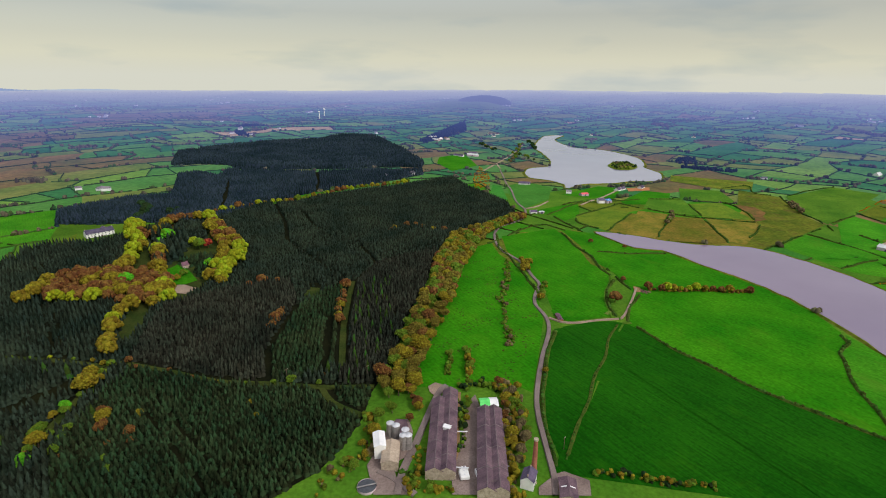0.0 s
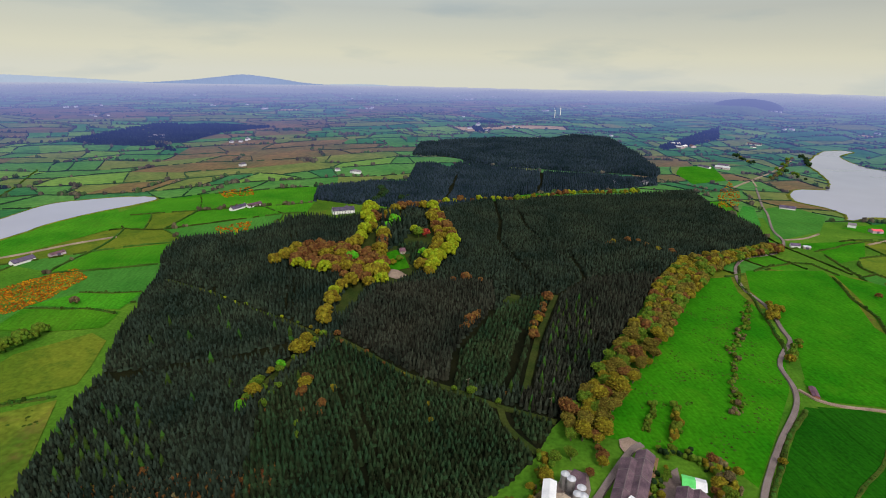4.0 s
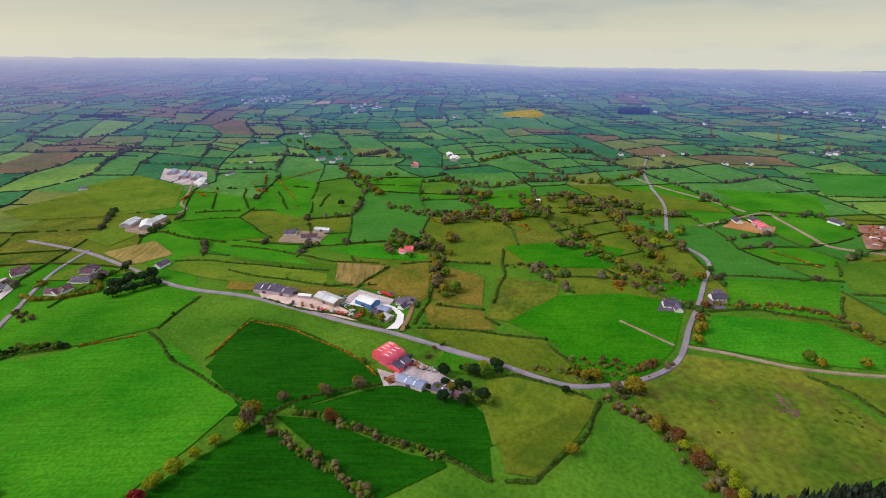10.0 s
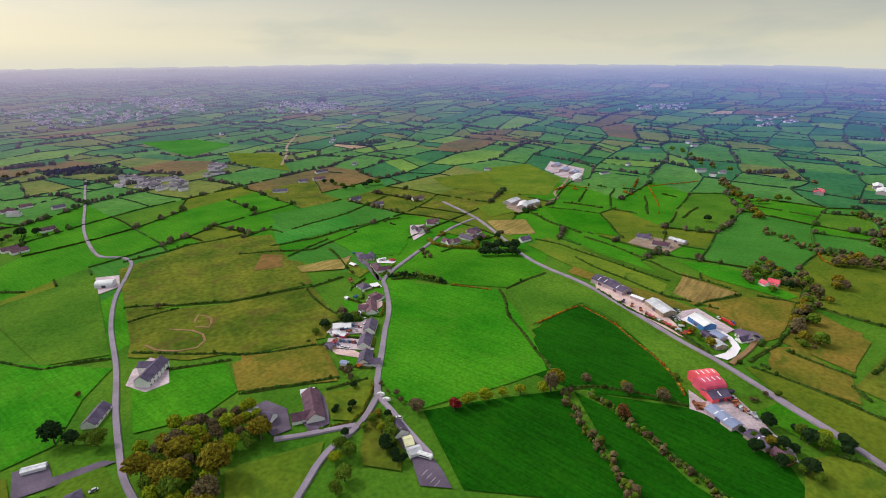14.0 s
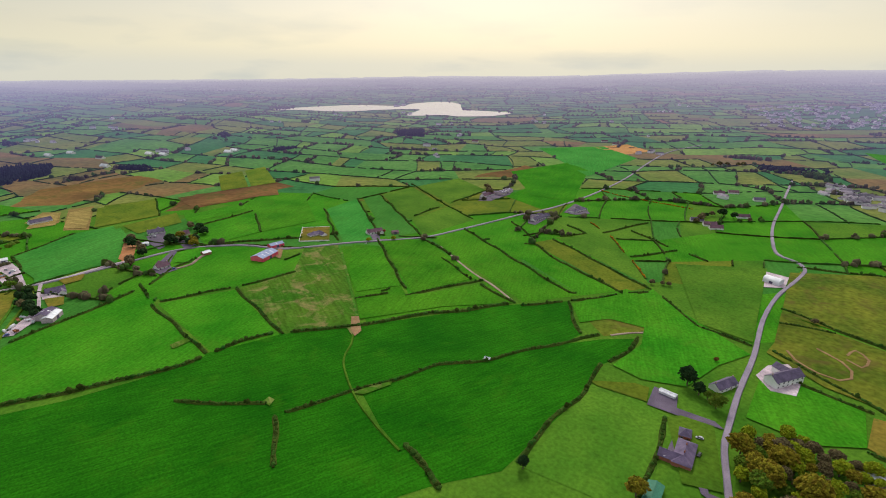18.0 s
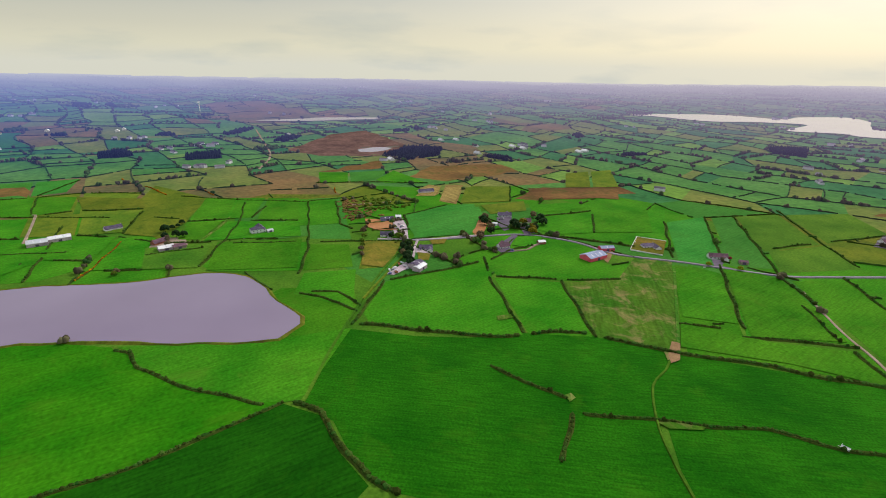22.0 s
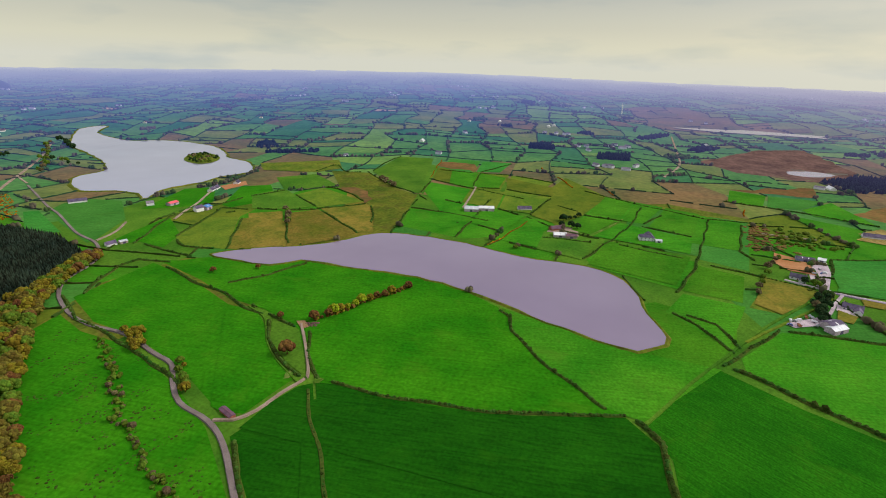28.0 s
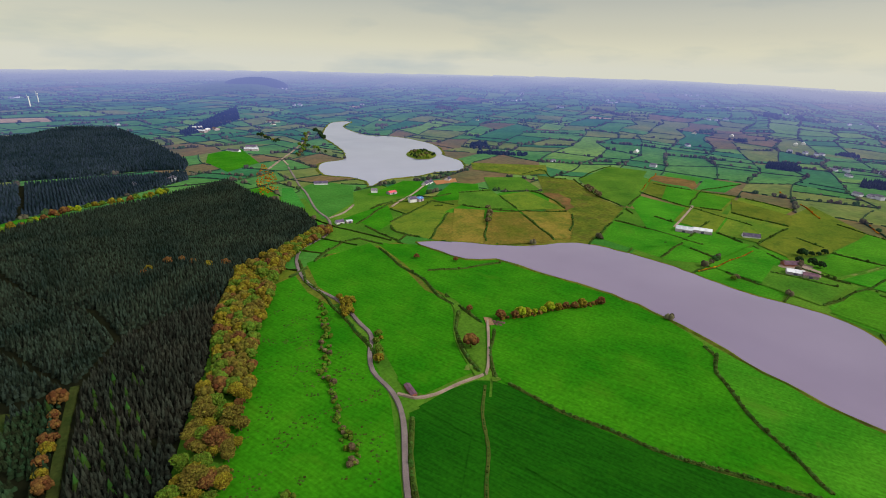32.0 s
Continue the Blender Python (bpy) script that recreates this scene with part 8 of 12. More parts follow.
# rush tussocks
for k, q in enumerate(([(36, -376.8), (-43.5, -344.1), (-115.6, -342), (-113.7, -273.7), (-92.7, -245.1), (-35, -257.1), (37, -309.4)], [(38.4, -502.3), (-51.5, -554.1), (-129.3, -533.6), (-115.7, -368), (-57.9, -358.3), (37, -382.8)], [(-348.2, 162.4), (-347.3, 238.9), (-294.6, 265.9), (-230.7, 209.3), (-215.1, 162.9), (-271.3, 129.8)],
                       [(170.6, 499.3), (248.8, 577.2), (246.8, 477.2), (215.7, 384.5), (158.5, 286.9), (104.9, 303.2), (108.3, 371.8)], [(144.1, -455.4), (59.5, -501.2), (51.4, -308.7), (93.8, -318.4)], [(-362.4, 11.8), (-451.4, 5.5), (-447.9, 64.8), (-422.6, 65.1), (-361.4, 29.9)])):
    thicket(q, "rushes", 3.2, 0.75, 0.45, "dark rush tussocks dotted over a wet pasture", "rush_tussocks", 20 + k)

# ---------- broadleaf trees ----------
BROWNS = ["leaf_brown", "leaf_brown", "leaf_gold"]
LIMES = ["leaf_lime", "leaf_lime", "leaf_gold"]
tree_patch([(-246, 578), (-212, 606), (-163, 596), (-132, 588), (-112, 530), (-126, 508), (-163, 517), (-212, 530)], ["leaf_brown", "leaf_brown", "leaf_brown", "leaf_gold"], 11.5, 1.45)
tree_row([(-240, 539), (-235, 556), (-219, 578), (-182, 594), (-169, 614)], ["leaf_gold", "leaf_brown", "leaf_gold"], 11, 1.5, 3)
tree_row([(-170, 618), (-175, 650), (-172, 684), (-190, 740), (-196, 790)], ["leaf_lime", "leaf_lime", "leaf_gold"], 10, 1.6, 4)
tree_row([(-150, 664), (-136, 606), (-128, 562), (-120, 528)], ["leaf_gold", "leaf_brown", "leaf_lime"], 10, 1.5, 3)
for t_at, t_mat, t_size in (((-211, 533), "leaf_lime", 1.5), ((-195, 529), "leaf_lime", 1.6), ((-178, 526), "leaf_lime", 1.5), ((-158, 560), "leaf_bright", 1.9), ((-170, 562), "leaf_gold", 1.6), ((-163, 546), "leaf_gold", 1.5), ((-146, 719), "leaf_bright", 1.6), ((-152, 702), "leaf_bright", 1.3),
                            ((-103, 673), "leaf_green", 1.6), ((-112, 690), "leaf_lime", 1.2), ((-94, 677), "leaf_red", 1.1), ((-111, 506), "leaf_lime", 1.5), ((-84, 596), "leaf_bright", 1.3), ((-108, 578), "leaf_green", 1.0), ((-113, 566), "leaf_gold", 0.9)):
    tree(*t_at, t_mat, t_size)
tree_row([(-105, 806), (-87, 751), (-69, 700), (-56, 654), (-56, 610), (-64, 578), (-69, 540)], ["leaf_lime", "leaf_gold", "leaf_lime", "leaf_brown"], 8.5, 1.6, 2.5)
tree_row([(-102, 768), (-86, 707), (-72, 660), (-70, 615), (-74, 583), (-78, 550)], ["leaf_gold", "leaf_brown", "leaf_lime", "leaf_gold"], 9.5, 1.45, 2.5)
tree_row([(-194, 772), (-176, 735), (-160, 782), (-149, 802), (-137, 828), (-120, 813)], ["leaf_brown", "leaf_gold", "leaf_brown"], 11, 1.45, 4)
tree_row([(-123, 498), (-140, 496), (-146, 471), (-146, 449), (-138, 413)], ["leaf_gold", "leaf_lime", "leaf_gold", "leaf_brown"], 10, 1.45, 3)
tree_row([(-137, 380), (-135, 372), (-138, 360)], ["leaf_brown", "leaf_gold"], 8, 1.1, 3)
tree_row([(-144, 340), (-148, 322), (-150, 304), (-152, 292)], ["leaf_bright", "leaf_green", "leaf_gold"], 9, 0.9, 4)
tree_row([(-122, 330), (-118, 310), (-110, 296)], ["leaf_brown", "leaf_gold"], 9, 0.9, 3)
tree_row([(-111, 842), (-79, 868), (-27, 897), (27, 904), (81, 944), (138, 979), (192, 990), (250, 1010)], ["leaf_gold", "leaf_lime", "leaf_brown", "leaf_green"], 10, 1.05, 3)
tree_row([(55, 505), (48, 470), (42, 440), (38, 420)], ["leaf_brown", "leaf_gold"], 9, 0.9, 2)
tree_row([(-12, 440), (-20, 420), (-6, 455)], ["leaf_brown"], 11, 0.8, 3)
tree_row([(-40, 528), (-28, 534), (-14, 533)], ["leaf_brown", "leaf_gold"], 8, 0.9, 2)
tree_row([(150, 690), (170, 702), (230, 640), (255, 652)], ["leaf_brown", "leaf_gold"], 14, 0.9, 5)
plantation([(-185, 775), (-160, 780), (-120, 720), (-118, 640), (-140, 600), (-158, 660), (-165, 720)], 6.5, 15, "tall dark spruces standing in the garden wood", 15, mat="conifer", seed=71, floor=False, anywhere=True)
plantation([(-122, 622), (-100, 640), (-78, 630), (-80, 570), (-92, 560), (-98, 600)], 5.5, 11, "dark evergreens round the garden ruin", 40, mat="green_spruce", seed=72, floor=False, anywhere=True)
plantation([(-160, 820), (-110, 790), (-100, 720), (-130, 715), (-140, 780)], 4.0, 9, "dark spruces standing in the garden wood", 40, mat="conifer", seed=73, floor=False, anywhere=True)
for t_at in ((-143.5, 427.7), (-97.4, 320.1), (-31.5, 314.9), (-27.7, 298.3)):
    tree(*t_at, "leaf_gold", 0.7)
for t_at in ((-136.9, 310), (-135.9, 296.5), (-135.6, 316.9), (-144, 312.5), (-150.6, 301.8), (-5.7, 331.7)):
    tree(*t_at, "leaf_green", 0.7)
for t_at in ((-144.2, 384.4), (-97.2, 294.5), (-98.9, 301.8), (142.3, 684.1), (-13.8, 433.7), (47.9, 458.9), (17.9, 334.7)):
    tree(*t_at, "leaf_brown", 0.7)
tree_row([(-275.1, 459.3), (-222.1, 435.5), (-177.5, 416.9), (-136.7, 397)], ["leaf_lime", "leaf_gold", "leaf_green"], 14, 0.45, 3)
tree_row([(-121.8, 394.9), (-92.9, 376.4), (-55.5, 350.7), (-17, 335.6), (12.9, 322.8)], ["leaf_gold", "leaf_brown", "leaf_green"], 17, 0.5, 4)
tree_row([(-133.2, 393.7), (-142.2, 351), (-152.2, 300.5)], ["leaf_gold", "leaf_green"], 12, 0.7, 4)
tree_row([(-150.6, 301.8), (-134.4, 296.5), (-117.9, 289), (-100.8, 271.8)], ["leaf_brown", "leaf_green", "leaf_gold"], 11, 0.55, 4)
tree_patch([(-217.3, 234.6), (-189.5, 247), (-161.2, 227.9), (-174.8, 212.4), (-203.6, 208.9)], ["leaf_brown", "leaf_green"], 16, 0.5)
# belt between the wood and the valley meadow
tree_patch([(348.5, 708.9), (290.9, 678.5), (214.7, 631.2), (174.8, 564.9), (143.4, 482.3), (97.6, 401.8), (73.7, 344.5), (54.1, 310.9), (57.4, 289.5), (76.7, 297.2), (86.9, 328), (112.8, 370.5), (134.8, 408.4), (158.7, 454.9), (188, 512), (235.9, 592.7), (294.6, 656.3), (359.8, 698.9)], ["leaf_gold", "leaf_green", "leaf_gold", "leaf_brown", "leaf_green", "leaf_olive", "leaf_olive"], 7.0, 1.05)
bush_row([(247.2, 524.2), (230.1, 486.5), (214.1, 455.9), (196.8, 423.6), (190.5, 403.6), (182.9, 379.8), (175.2, 359.7), (165.8, 338.3)], ["leaf_grey", "leaf_green", "leaf_green"], 2.6, 2.6, 3.2, 3.5)
bush_row([(136.5, 286.3), (136.3, 265.7), (127.4, 243.9), (117.6, 225.2), (107.7, 209), (100.5, 193.1)], ["leaf_grey", "leaf_gold", "leaf_gold", "leaf_green"], 1.6, 3.2, 5.5, 5.0)
tree_row([(142.1, 284.5), (136.5, 259.2), (122.8, 234.1), (111.1, 212.6)], ["leaf_grey", "leaf_gold", "leaf_green"], 9, 0.75, 4)
bush_row([(131.9, 280.6), (125.7, 291), (114.4, 294.4), (108.3, 294.8)], ["leaf_green", "leaf_dark"], 2.2, 3.0, 4.5, 2.5)
bush_row([(129.8, 341.3), (125.1, 320.8), (117.6, 305.4)], ["leaf_gold", "leaf_green"], 2.0, 2.6, 4.5, 2)
bush_row([(115.3, 341.1), (104.6, 312.4)], ["leaf_green"], 2.0, 2.2, 3.6, 1.5)
bush_row([(101.8, 276.2), (95.7, 253.6), (87.2, 234.6)], ["leaf_green", "leaf_dark"], 2.4, 2.4, 3.5, 2)
bush_row([(65.3, 241.3), (58.6, 228.7), (51.4, 213.2)], ["leaf_green", "leaf_gold"], 2.6, 2.4, 3.0, 3)
bush_row([(37.2, 279.8), (40.3, 267.3), (34, 250.5), (21.1, 239.7), (7.4, 226.1)], ["leaf_gold", "leaf_green", "leaf_grey"], 2.0, 2.8, 4.0, 4)
bush_row([(50, 213.6), (61.4, 210.2), (72.1, 204.9)], ["leaf_gold", "leaf_green"], 2.0, 2.8, 4.0, 3)
tree_row([(69.3, 299.4), (75.2, 284.2), (67.9, 270.8)], ["leaf_gold", "leaf_brown"], 9, 0.9, 4)
tree_row([(37.3, 260), (31.6, 246.2), (23.8, 236.7)], ["leaf_gold", "leaf_green"], 9, 0.7, 4)
tree(301.2, 388.1, "leaf_brown", 1.35)
tree(343.2, 433.3, "leaf_brown", 0.55)
tree_row([(354.2, 405.3), (365, 399.8), (383.5, 393.2), (400.1, 388.9), (416, 383.3), (429.9, 375.7)], BROWNS + ["leaf_lime"], 6.5, 0.8, 1, soft=False)
bush_row([(354.2, 405.3), (365, 399.8), (383.5, 393.2), (400.1, 388.9), (416, 383.3), (433.3, 374.9), (450.9, 370.9)], ["leaf_brown", "leaf_gold"], 1.8, 2.4, 3.2, 1.5)
tree(448.9, 368.8, "leaf_brown", 0.75)
tree(386.5, 562.6, "leaf_brown", 0.7)
tree(415.5, 530.1, "leaf_brown", 0.7)
tree(174.5, 293.5, "leaf_gold", 0.8)
tree_row([(264.1, 521.4), (261.5, 508.6), (253.2, 488.3)], ["leaf_gold"], 6, 0.7, 2)
tree_row([(255.2, 446), (242.6, 424.2), (232.8, 413.5)], ["leaf_gold", "leaf_green"], 6, 0.6, 2)
tree_row([(268.2, 513.7), (260.5, 491.1)], ["leaf_gold"], 6, 0.8, 2)
# island
tree_patch([(789, 1105), (827, 1142), (863, 1144), (864, 1107), (841, 1069), (803, 1044), (777, 1058)], ["leaf_green", "leaf_grey", "leaf_dark"], 11, 0.6)
# trees in the western hedges
for mt, sz, spots in (("leaf_gold", 0.9, ((-232.8, -69.3), (-247, -51.8), (-220.8, 88.2), (-386.8, 180.2), (-366.4, 174.2), (-355.9, 251.8), (-253.2, 134.1))),
                      ("leaf_green", 1.2, ((-278.1, 26.4), (-359.8, 331.4), (-356.8, 342.7), (-355.6, 357.5), (-617.6, 166.3), (-640.2, 195.6), (-725.5, 151.5), (-642.7, 56.3))),
                      ("leaf_dark", 0.9, ((-273.5, -0.1), (-289.2, 34.6), (-274.7, 81.8), (-2051, 215), (-642.8, -262.5))),
                      ("leaf_brown", 0.9, ((-403.5, 181.3), (-208.8, -51.8), (-210.3, 164.8), (-230.3, 153.6))),
                      ("leaf_grey", 1.0, ((-107, -124.8), (-229.1, -65.3), (-243.2, -48.9), (-218.4, -89.9), (-758.2, 137.4), (-697.6, 116.9)))):
    for t_at in spots:
        tree(*t_at, mt, sz)
bush_row([(-634.7, 69.6), (-577.8, 96.6), (-511.3, 124.6), (-477.6, 156.5), (-495.9, 189.4)], ["leaf_grey", "leaf_green", "leaf_gold"], 2.4, 3.0, 4.0, 9)
bush_row([(-662.3, -190.2), (-634.6, -130.9), (-644, -90.3), (-629.5, -44.7)], ["leaf_grey", "leaf_green"], 3.0, 3.2, 4.0, 10)
bush_row([(-478.8, 13.4), (-492.5, 35.2), (-482.8, 70.1)], ["leaf_grey", "leaf_green"], 3.0, 2.6, 3.0, 5)
tree_row([(-558.7, 82.8), (-511.7, 118.5), (-485.2, 157.6), (-499.2, 190.1)], ["leaf_grey", "leaf_green", "leaf_gold"], 11, 0.8, 6)
tree_row([(-697.6, 116.9), (-642.9, 143.5), (-617, 177.1), (-572.5, 191)], ["leaf_gold", "leaf_green", "leaf_grey"], 9, 1.0, 8)
bush_row([(-439.8, 194.8), (-448, 236.4), (-451.3, 272.3), (-437.2, 295.8), (-406.8, 304.9)], ["leaf_grey", "leaf_gold"], 2.0, 2.6, 3.6, 3)
bush_row([(-299.5, 55), (-301, 86.4), (-303, 110.5), (-312.7, 132.1)], ["leaf_grey", "leaf_gold", "leaf_green"], 2.2, 2.4, 3.2, 4)
bush_row([(-272.9, 107.6), (-262.1, 132), (-238.4, 148.7), (-210.3, 164.8), (-197.1, 167)], ["leaf_grey", "leaf_gold", "leaf_grey"], 1.6, 2.8, 4.0, 5)
tree_row([(-261.6, 3.9), (-252.3, 22.7), (-248.8, 36.7)], ["leaf_green", "leaf_dark"], 7, 0.7, 2)
tree_row([(-107.8, -126.2), (-127.9, -116.5)], ["leaf_grey"], 30, 0.9, 1)
tree(-126.9, -113.9, "leaf_red", 0.8)
tree_row([(-135.5, -115.2), (-140.5, -113.2), (-147.6, -111), (-159.5, -108.6), (-171.7, -106.2)], LIMES, 7, 1.15, 2)
tree_row([(-184.9, -99), (-192.7, -96.5), (-197.8, -93.7)], ["leaf_gold", "leaf_grey", "leaf_lime"], 7, 1.35, 3)
bush_row([(-196.6, -89), (-184.8, -65), (-177.5, -47.8), (-173.3, -30.2), (-161, -6.3)], ["leaf_grey", "leaf_grey", "leaf_green"], 2.0, 2.8, 4.6, 2.5)
bush_row([(-209.9, -77.6), (-210.1, -59.4), (-204.9, -30.7), (-201.5, -2.8), (-197.3, 19.2)], ["leaf_grey", "leaf_green"], 2.4, 2.4, 3.6, 2)
tree(-278.2, 27.5, "leaf_green", 1.2)
tree(-284.3, 36.5, "leaf_dark", 0.8)
tree(-272.8, 0.7, "leaf_dark", 0.8)
tree_row([(-244.5, 7.5), (-244.8, 20.6), (-252, 33.3)], ["leaf_green", "leaf_dark"], 8, 0.75, 2)
tree_row([(-428.6, -52.6), (-415.8, -42.3)], ["leaf_green", "leaf_grey"], 6, 0.8, 2)
tree_row([(-308.2, -321.3), (-330.4, -309.4), (-342.2, -304)], ["leaf_dark"], 6, 1.0, 3)
tree_row([(-299, -786.6), (-311.6, -719.5), (-373.2, -719.5)], ["leaf_dark", "leaf_green"], 14, 1.0, 5)
tree_row([(-826.6, -327.4), (-798.4, -273.2), (-846.3, -258.3)], ["leaf_grey", "leaf_green"], 16, 1.1, 6)
tree_row([(-1127, -640), (-995.1, -456.6), (-1010.5, -367), (-1016.9, -292.5)], ["leaf_grey", "leaf_green"], 26, 1.2, 12)
tree_row([(-479.9, -120.5), (-478.5, -102), (-507.7, -86.5)], ["leaf_grey", "leaf_dark", "leaf_green"], 14, 0.9, 6)
for b_pts, b_every in (([(-542, -138), (-521.2, -98.7), (-495.4, -60)], 9), ([(-889.4, -385.9), (-798.1, -299.2), (-712.9, -230.1)], 12), ([(-725.2, -108.4), (-683.3, -52.1), (-658.3, -0.2)], 9), ([(-751.7, 100.5), (-652.1, 128.8), (-546.9, 155.8)], 7), ([(-771.7, 121.2), (-720.8, 163.4), (-720.1, 197.3)], 9), ([(-297, 85.3), (-290.2, 104.7), (-284.1, 124.6)], 6), ([(-839.3, -163.7), (-815.4, -67.6), (-895.2, -15.3)], 12), ([(-916.8, 15.5), (-889.8, 96.9), (-984.3, 172.7)], 11), ([(-1027.4, -136.6), (-1154.7, -55.1), (-1174, 66)], 14), ([(-482.4, -65.2), (-424.8, -49.9), (-395.9, -29)], 7)):
    tree_row(b_pts, ["leaf_grey", "leaf_grey", "leaf_green", "leaf_grey", "leaf_gold"], b_every, 0.9, 6)
    bush_row(b_pts, ["leaf_grey", "leaf_green"], 3.0, 2.8, 3.4, 6)
thicket([(-483.1, 113.5), (-496.5, 124), (-461.2, 127.7), (-448.5, 117.1)], "gorse", 5, 2.2, 1.8, "orange-yellow gorse clump in a pasture", "gorse_thicket", 41)
thicket([(-632.9, -3.2), (-629.5, 10.2), (-599.9, 18.5), (-593.4, 8.8)], "gorse", 6, 2.2, 1.8, "orange-yellow gorse clump in a pasture", "gorse_thicket", 42)
for _ in range(26):
    k_x, k_y = TREE_RND.uniform(-790, -530), TREE_RND.uniform(-100, 100)
    for _ in range(TREE_RND.choice((2, 4, 7))):
        tree(k_x + TREE_RND.gauss(0, 9), k_y + TREE_RND.gauss(0, 6), TREE_RND.choice(["leaf_grey", "leaf_grey", "leaf_green", "leaf_gold"]), TREE_RND.uniform(0.8, 1.2))
# the copse by the lower road
tree_patch([(42.1, -178.5), (19.1, -186.3), (-26.5, -181.8), (-23.9, -151.6), (-0.3, -142.5), (10.7, -129.2), (16.1, -85.2), (33.3, -84.3), (35.4, -118.4), (41.9, -148.5)], ["leaf_gold", "leaf_grey", "leaf_lime", "leaf_gold", "leaf_green", "leaf_grey"], 7.5, 1.25)
tree_patch([(-44.1, -117.3), (-56.5, -122.3), (-56.8, -100.4), (-47.5, -87.6), (-38.8, -87.3)], ["leaf_green", "leaf_lime"], 10, 1.2)
tree_row([(-61, -127.2), (-80.8, -127.7), (-85.7, -123.1), (-77.9, -109.4)], ["leaf_dark", "leaf_green"], 8, 0.8, 3)
tree_row([(80.8, -212), (67.6, -205.1), (59.1, -201.8)], ["leaf_dark", "leaf_green"], 7, 1.0, 3)
tree(70.3, -260, "leaf_brown", 0.7)
tree(80, -94.1, "leaf_gold", 0.9)
tree(-71.8, -147.9, "leaf_dark", 0.5)
tree(-63.8, -153.1, "leaf_dark", 0.4)
tree(12.6, -376.5, "leaf_grey", 0.7)
tree_row([(149.2, -381.7), (140.9, -385.2), (135.5, -388.7)], ["leaf_grey"], 8, 0.7, 2)
tree_row([(-112, -263.6), (-90.9, -253.5)], ["leaf_green", "leaf_dark"], 9, 0.7, 3)
tree_row([(159.8, -644.5), (149.5, -696.8), (104.1, -698.7)], ["leaf_grey", "leaf_dark"], 12, 1.0, 5)
tree_row([(221, -1131), (171, -1174)], ["leaf_grey"], 16, 1.1, 5)
tree_row([(677.5, -175.1), (658.6, -178), (628.4, -168.5)], ["leaf_dark", "leaf_gold"], 9, 1.1, 4)
tree_row([(619.2, 9.4), (581.5, 12.8), (564.5, 14.9)], ["leaf_dark", "leaf_dark"], 6, 0.8, 2)
tree_row([(517.8, -657.3), (479.7, -613.5)], ["leaf_grey"], 9, 1.0, 3)
tree_row([(633.7, -95.5), (618.2, -81.9)], ["leaf_grey"], 9, 0.9, 3)
tree_row([(734.3, 34.2), (671.1, 48.3), (602, 63.9)], ["leaf_grey", "leaf_green"], 14, 0.7, 3)
tree_row([(727.7, 287.4), (731.9, 266.1)], ["leaf_dark"], 10, 1.0, 3)
tree(611.7, 314.8, "leaf_green", 0.7)
tree_row([(614, 1553), (622, 1483), (615, 1427)], ["leaf_dark", "leaf_gold"], 16, 1.2, 6)
tree_row([(759, 1543), (603, 1271), (567, 1212)], ["leaf_green", "leaf_grey"], 16, 0.9, 5)
tree_row([(637, 1345), (646, 1280), (639, 1234)], ["leaf_dark", "leaf_green"], 16, 1.0, 6)
tree_row([(801, 1570), (749, 1428)], ["leaf_dark"], 12, 1.0, 4)
tree_row([(-202.9, 841.8), (-200.6, 885), (-222.1, 945)], ["leaf_dark"], 9, 1.3, 4)
tree_row([(-165.7, 859.8), (-157.4, 884.6)], ["leaf_dark"], 9, 1.2, 3)
# far conifer blocks
for w_k, (w_pts, w_sp) in enumerate((([(-1203, 1323), (-1213, 1520), (-1211, 1707), (-1068, 1791), (-848, 1821), (-926, 1631), (-912, 1409), (-965, 1315), (-1117, 1300)], 12), ([(-1342, 977), (-1403, 1090), (-1357, 1176), (-1258, 1082), (-1269, 972)], 11), ([(-2087, 162), (-2087, 273), (-1934, 258), (-1935, 156)], 10),
                                     ([(-1352, 993), (-1308, 1124), (-1209, 1050), (-1239, 921)], 11), ([(1431, 550), (1459, 493), (1374, 466), (1367, 532)], 9), ([(1364, 355), (1409, 285), (1321, 276), (1305, 346)], 9), ([(1286, -92), (1402, -181), (1351, -264), (1251, -221), (1211, -131)], 11),
                                     ([(1134, -1127), (1105, -1229), (1045, -1153), (1087, -1074)], 10), ([(460, 1714), (786, 2164), (693, 1888), (455, 1639)], 14), ([(1123, -1118), (1088, -1199), (1002, -1096), (1066, -1059)], 10))):
    plantation(w_pts, w_sp * 0.62, 10.0, "far dark conifer wood between fields", 10 * w_k, mat="far_wood", seed=40 + w_k, wide=0.9)

TAKEN = [WOOD, WOOD_MID, WOOD_FAR] + DRAWN + CLEARINGS


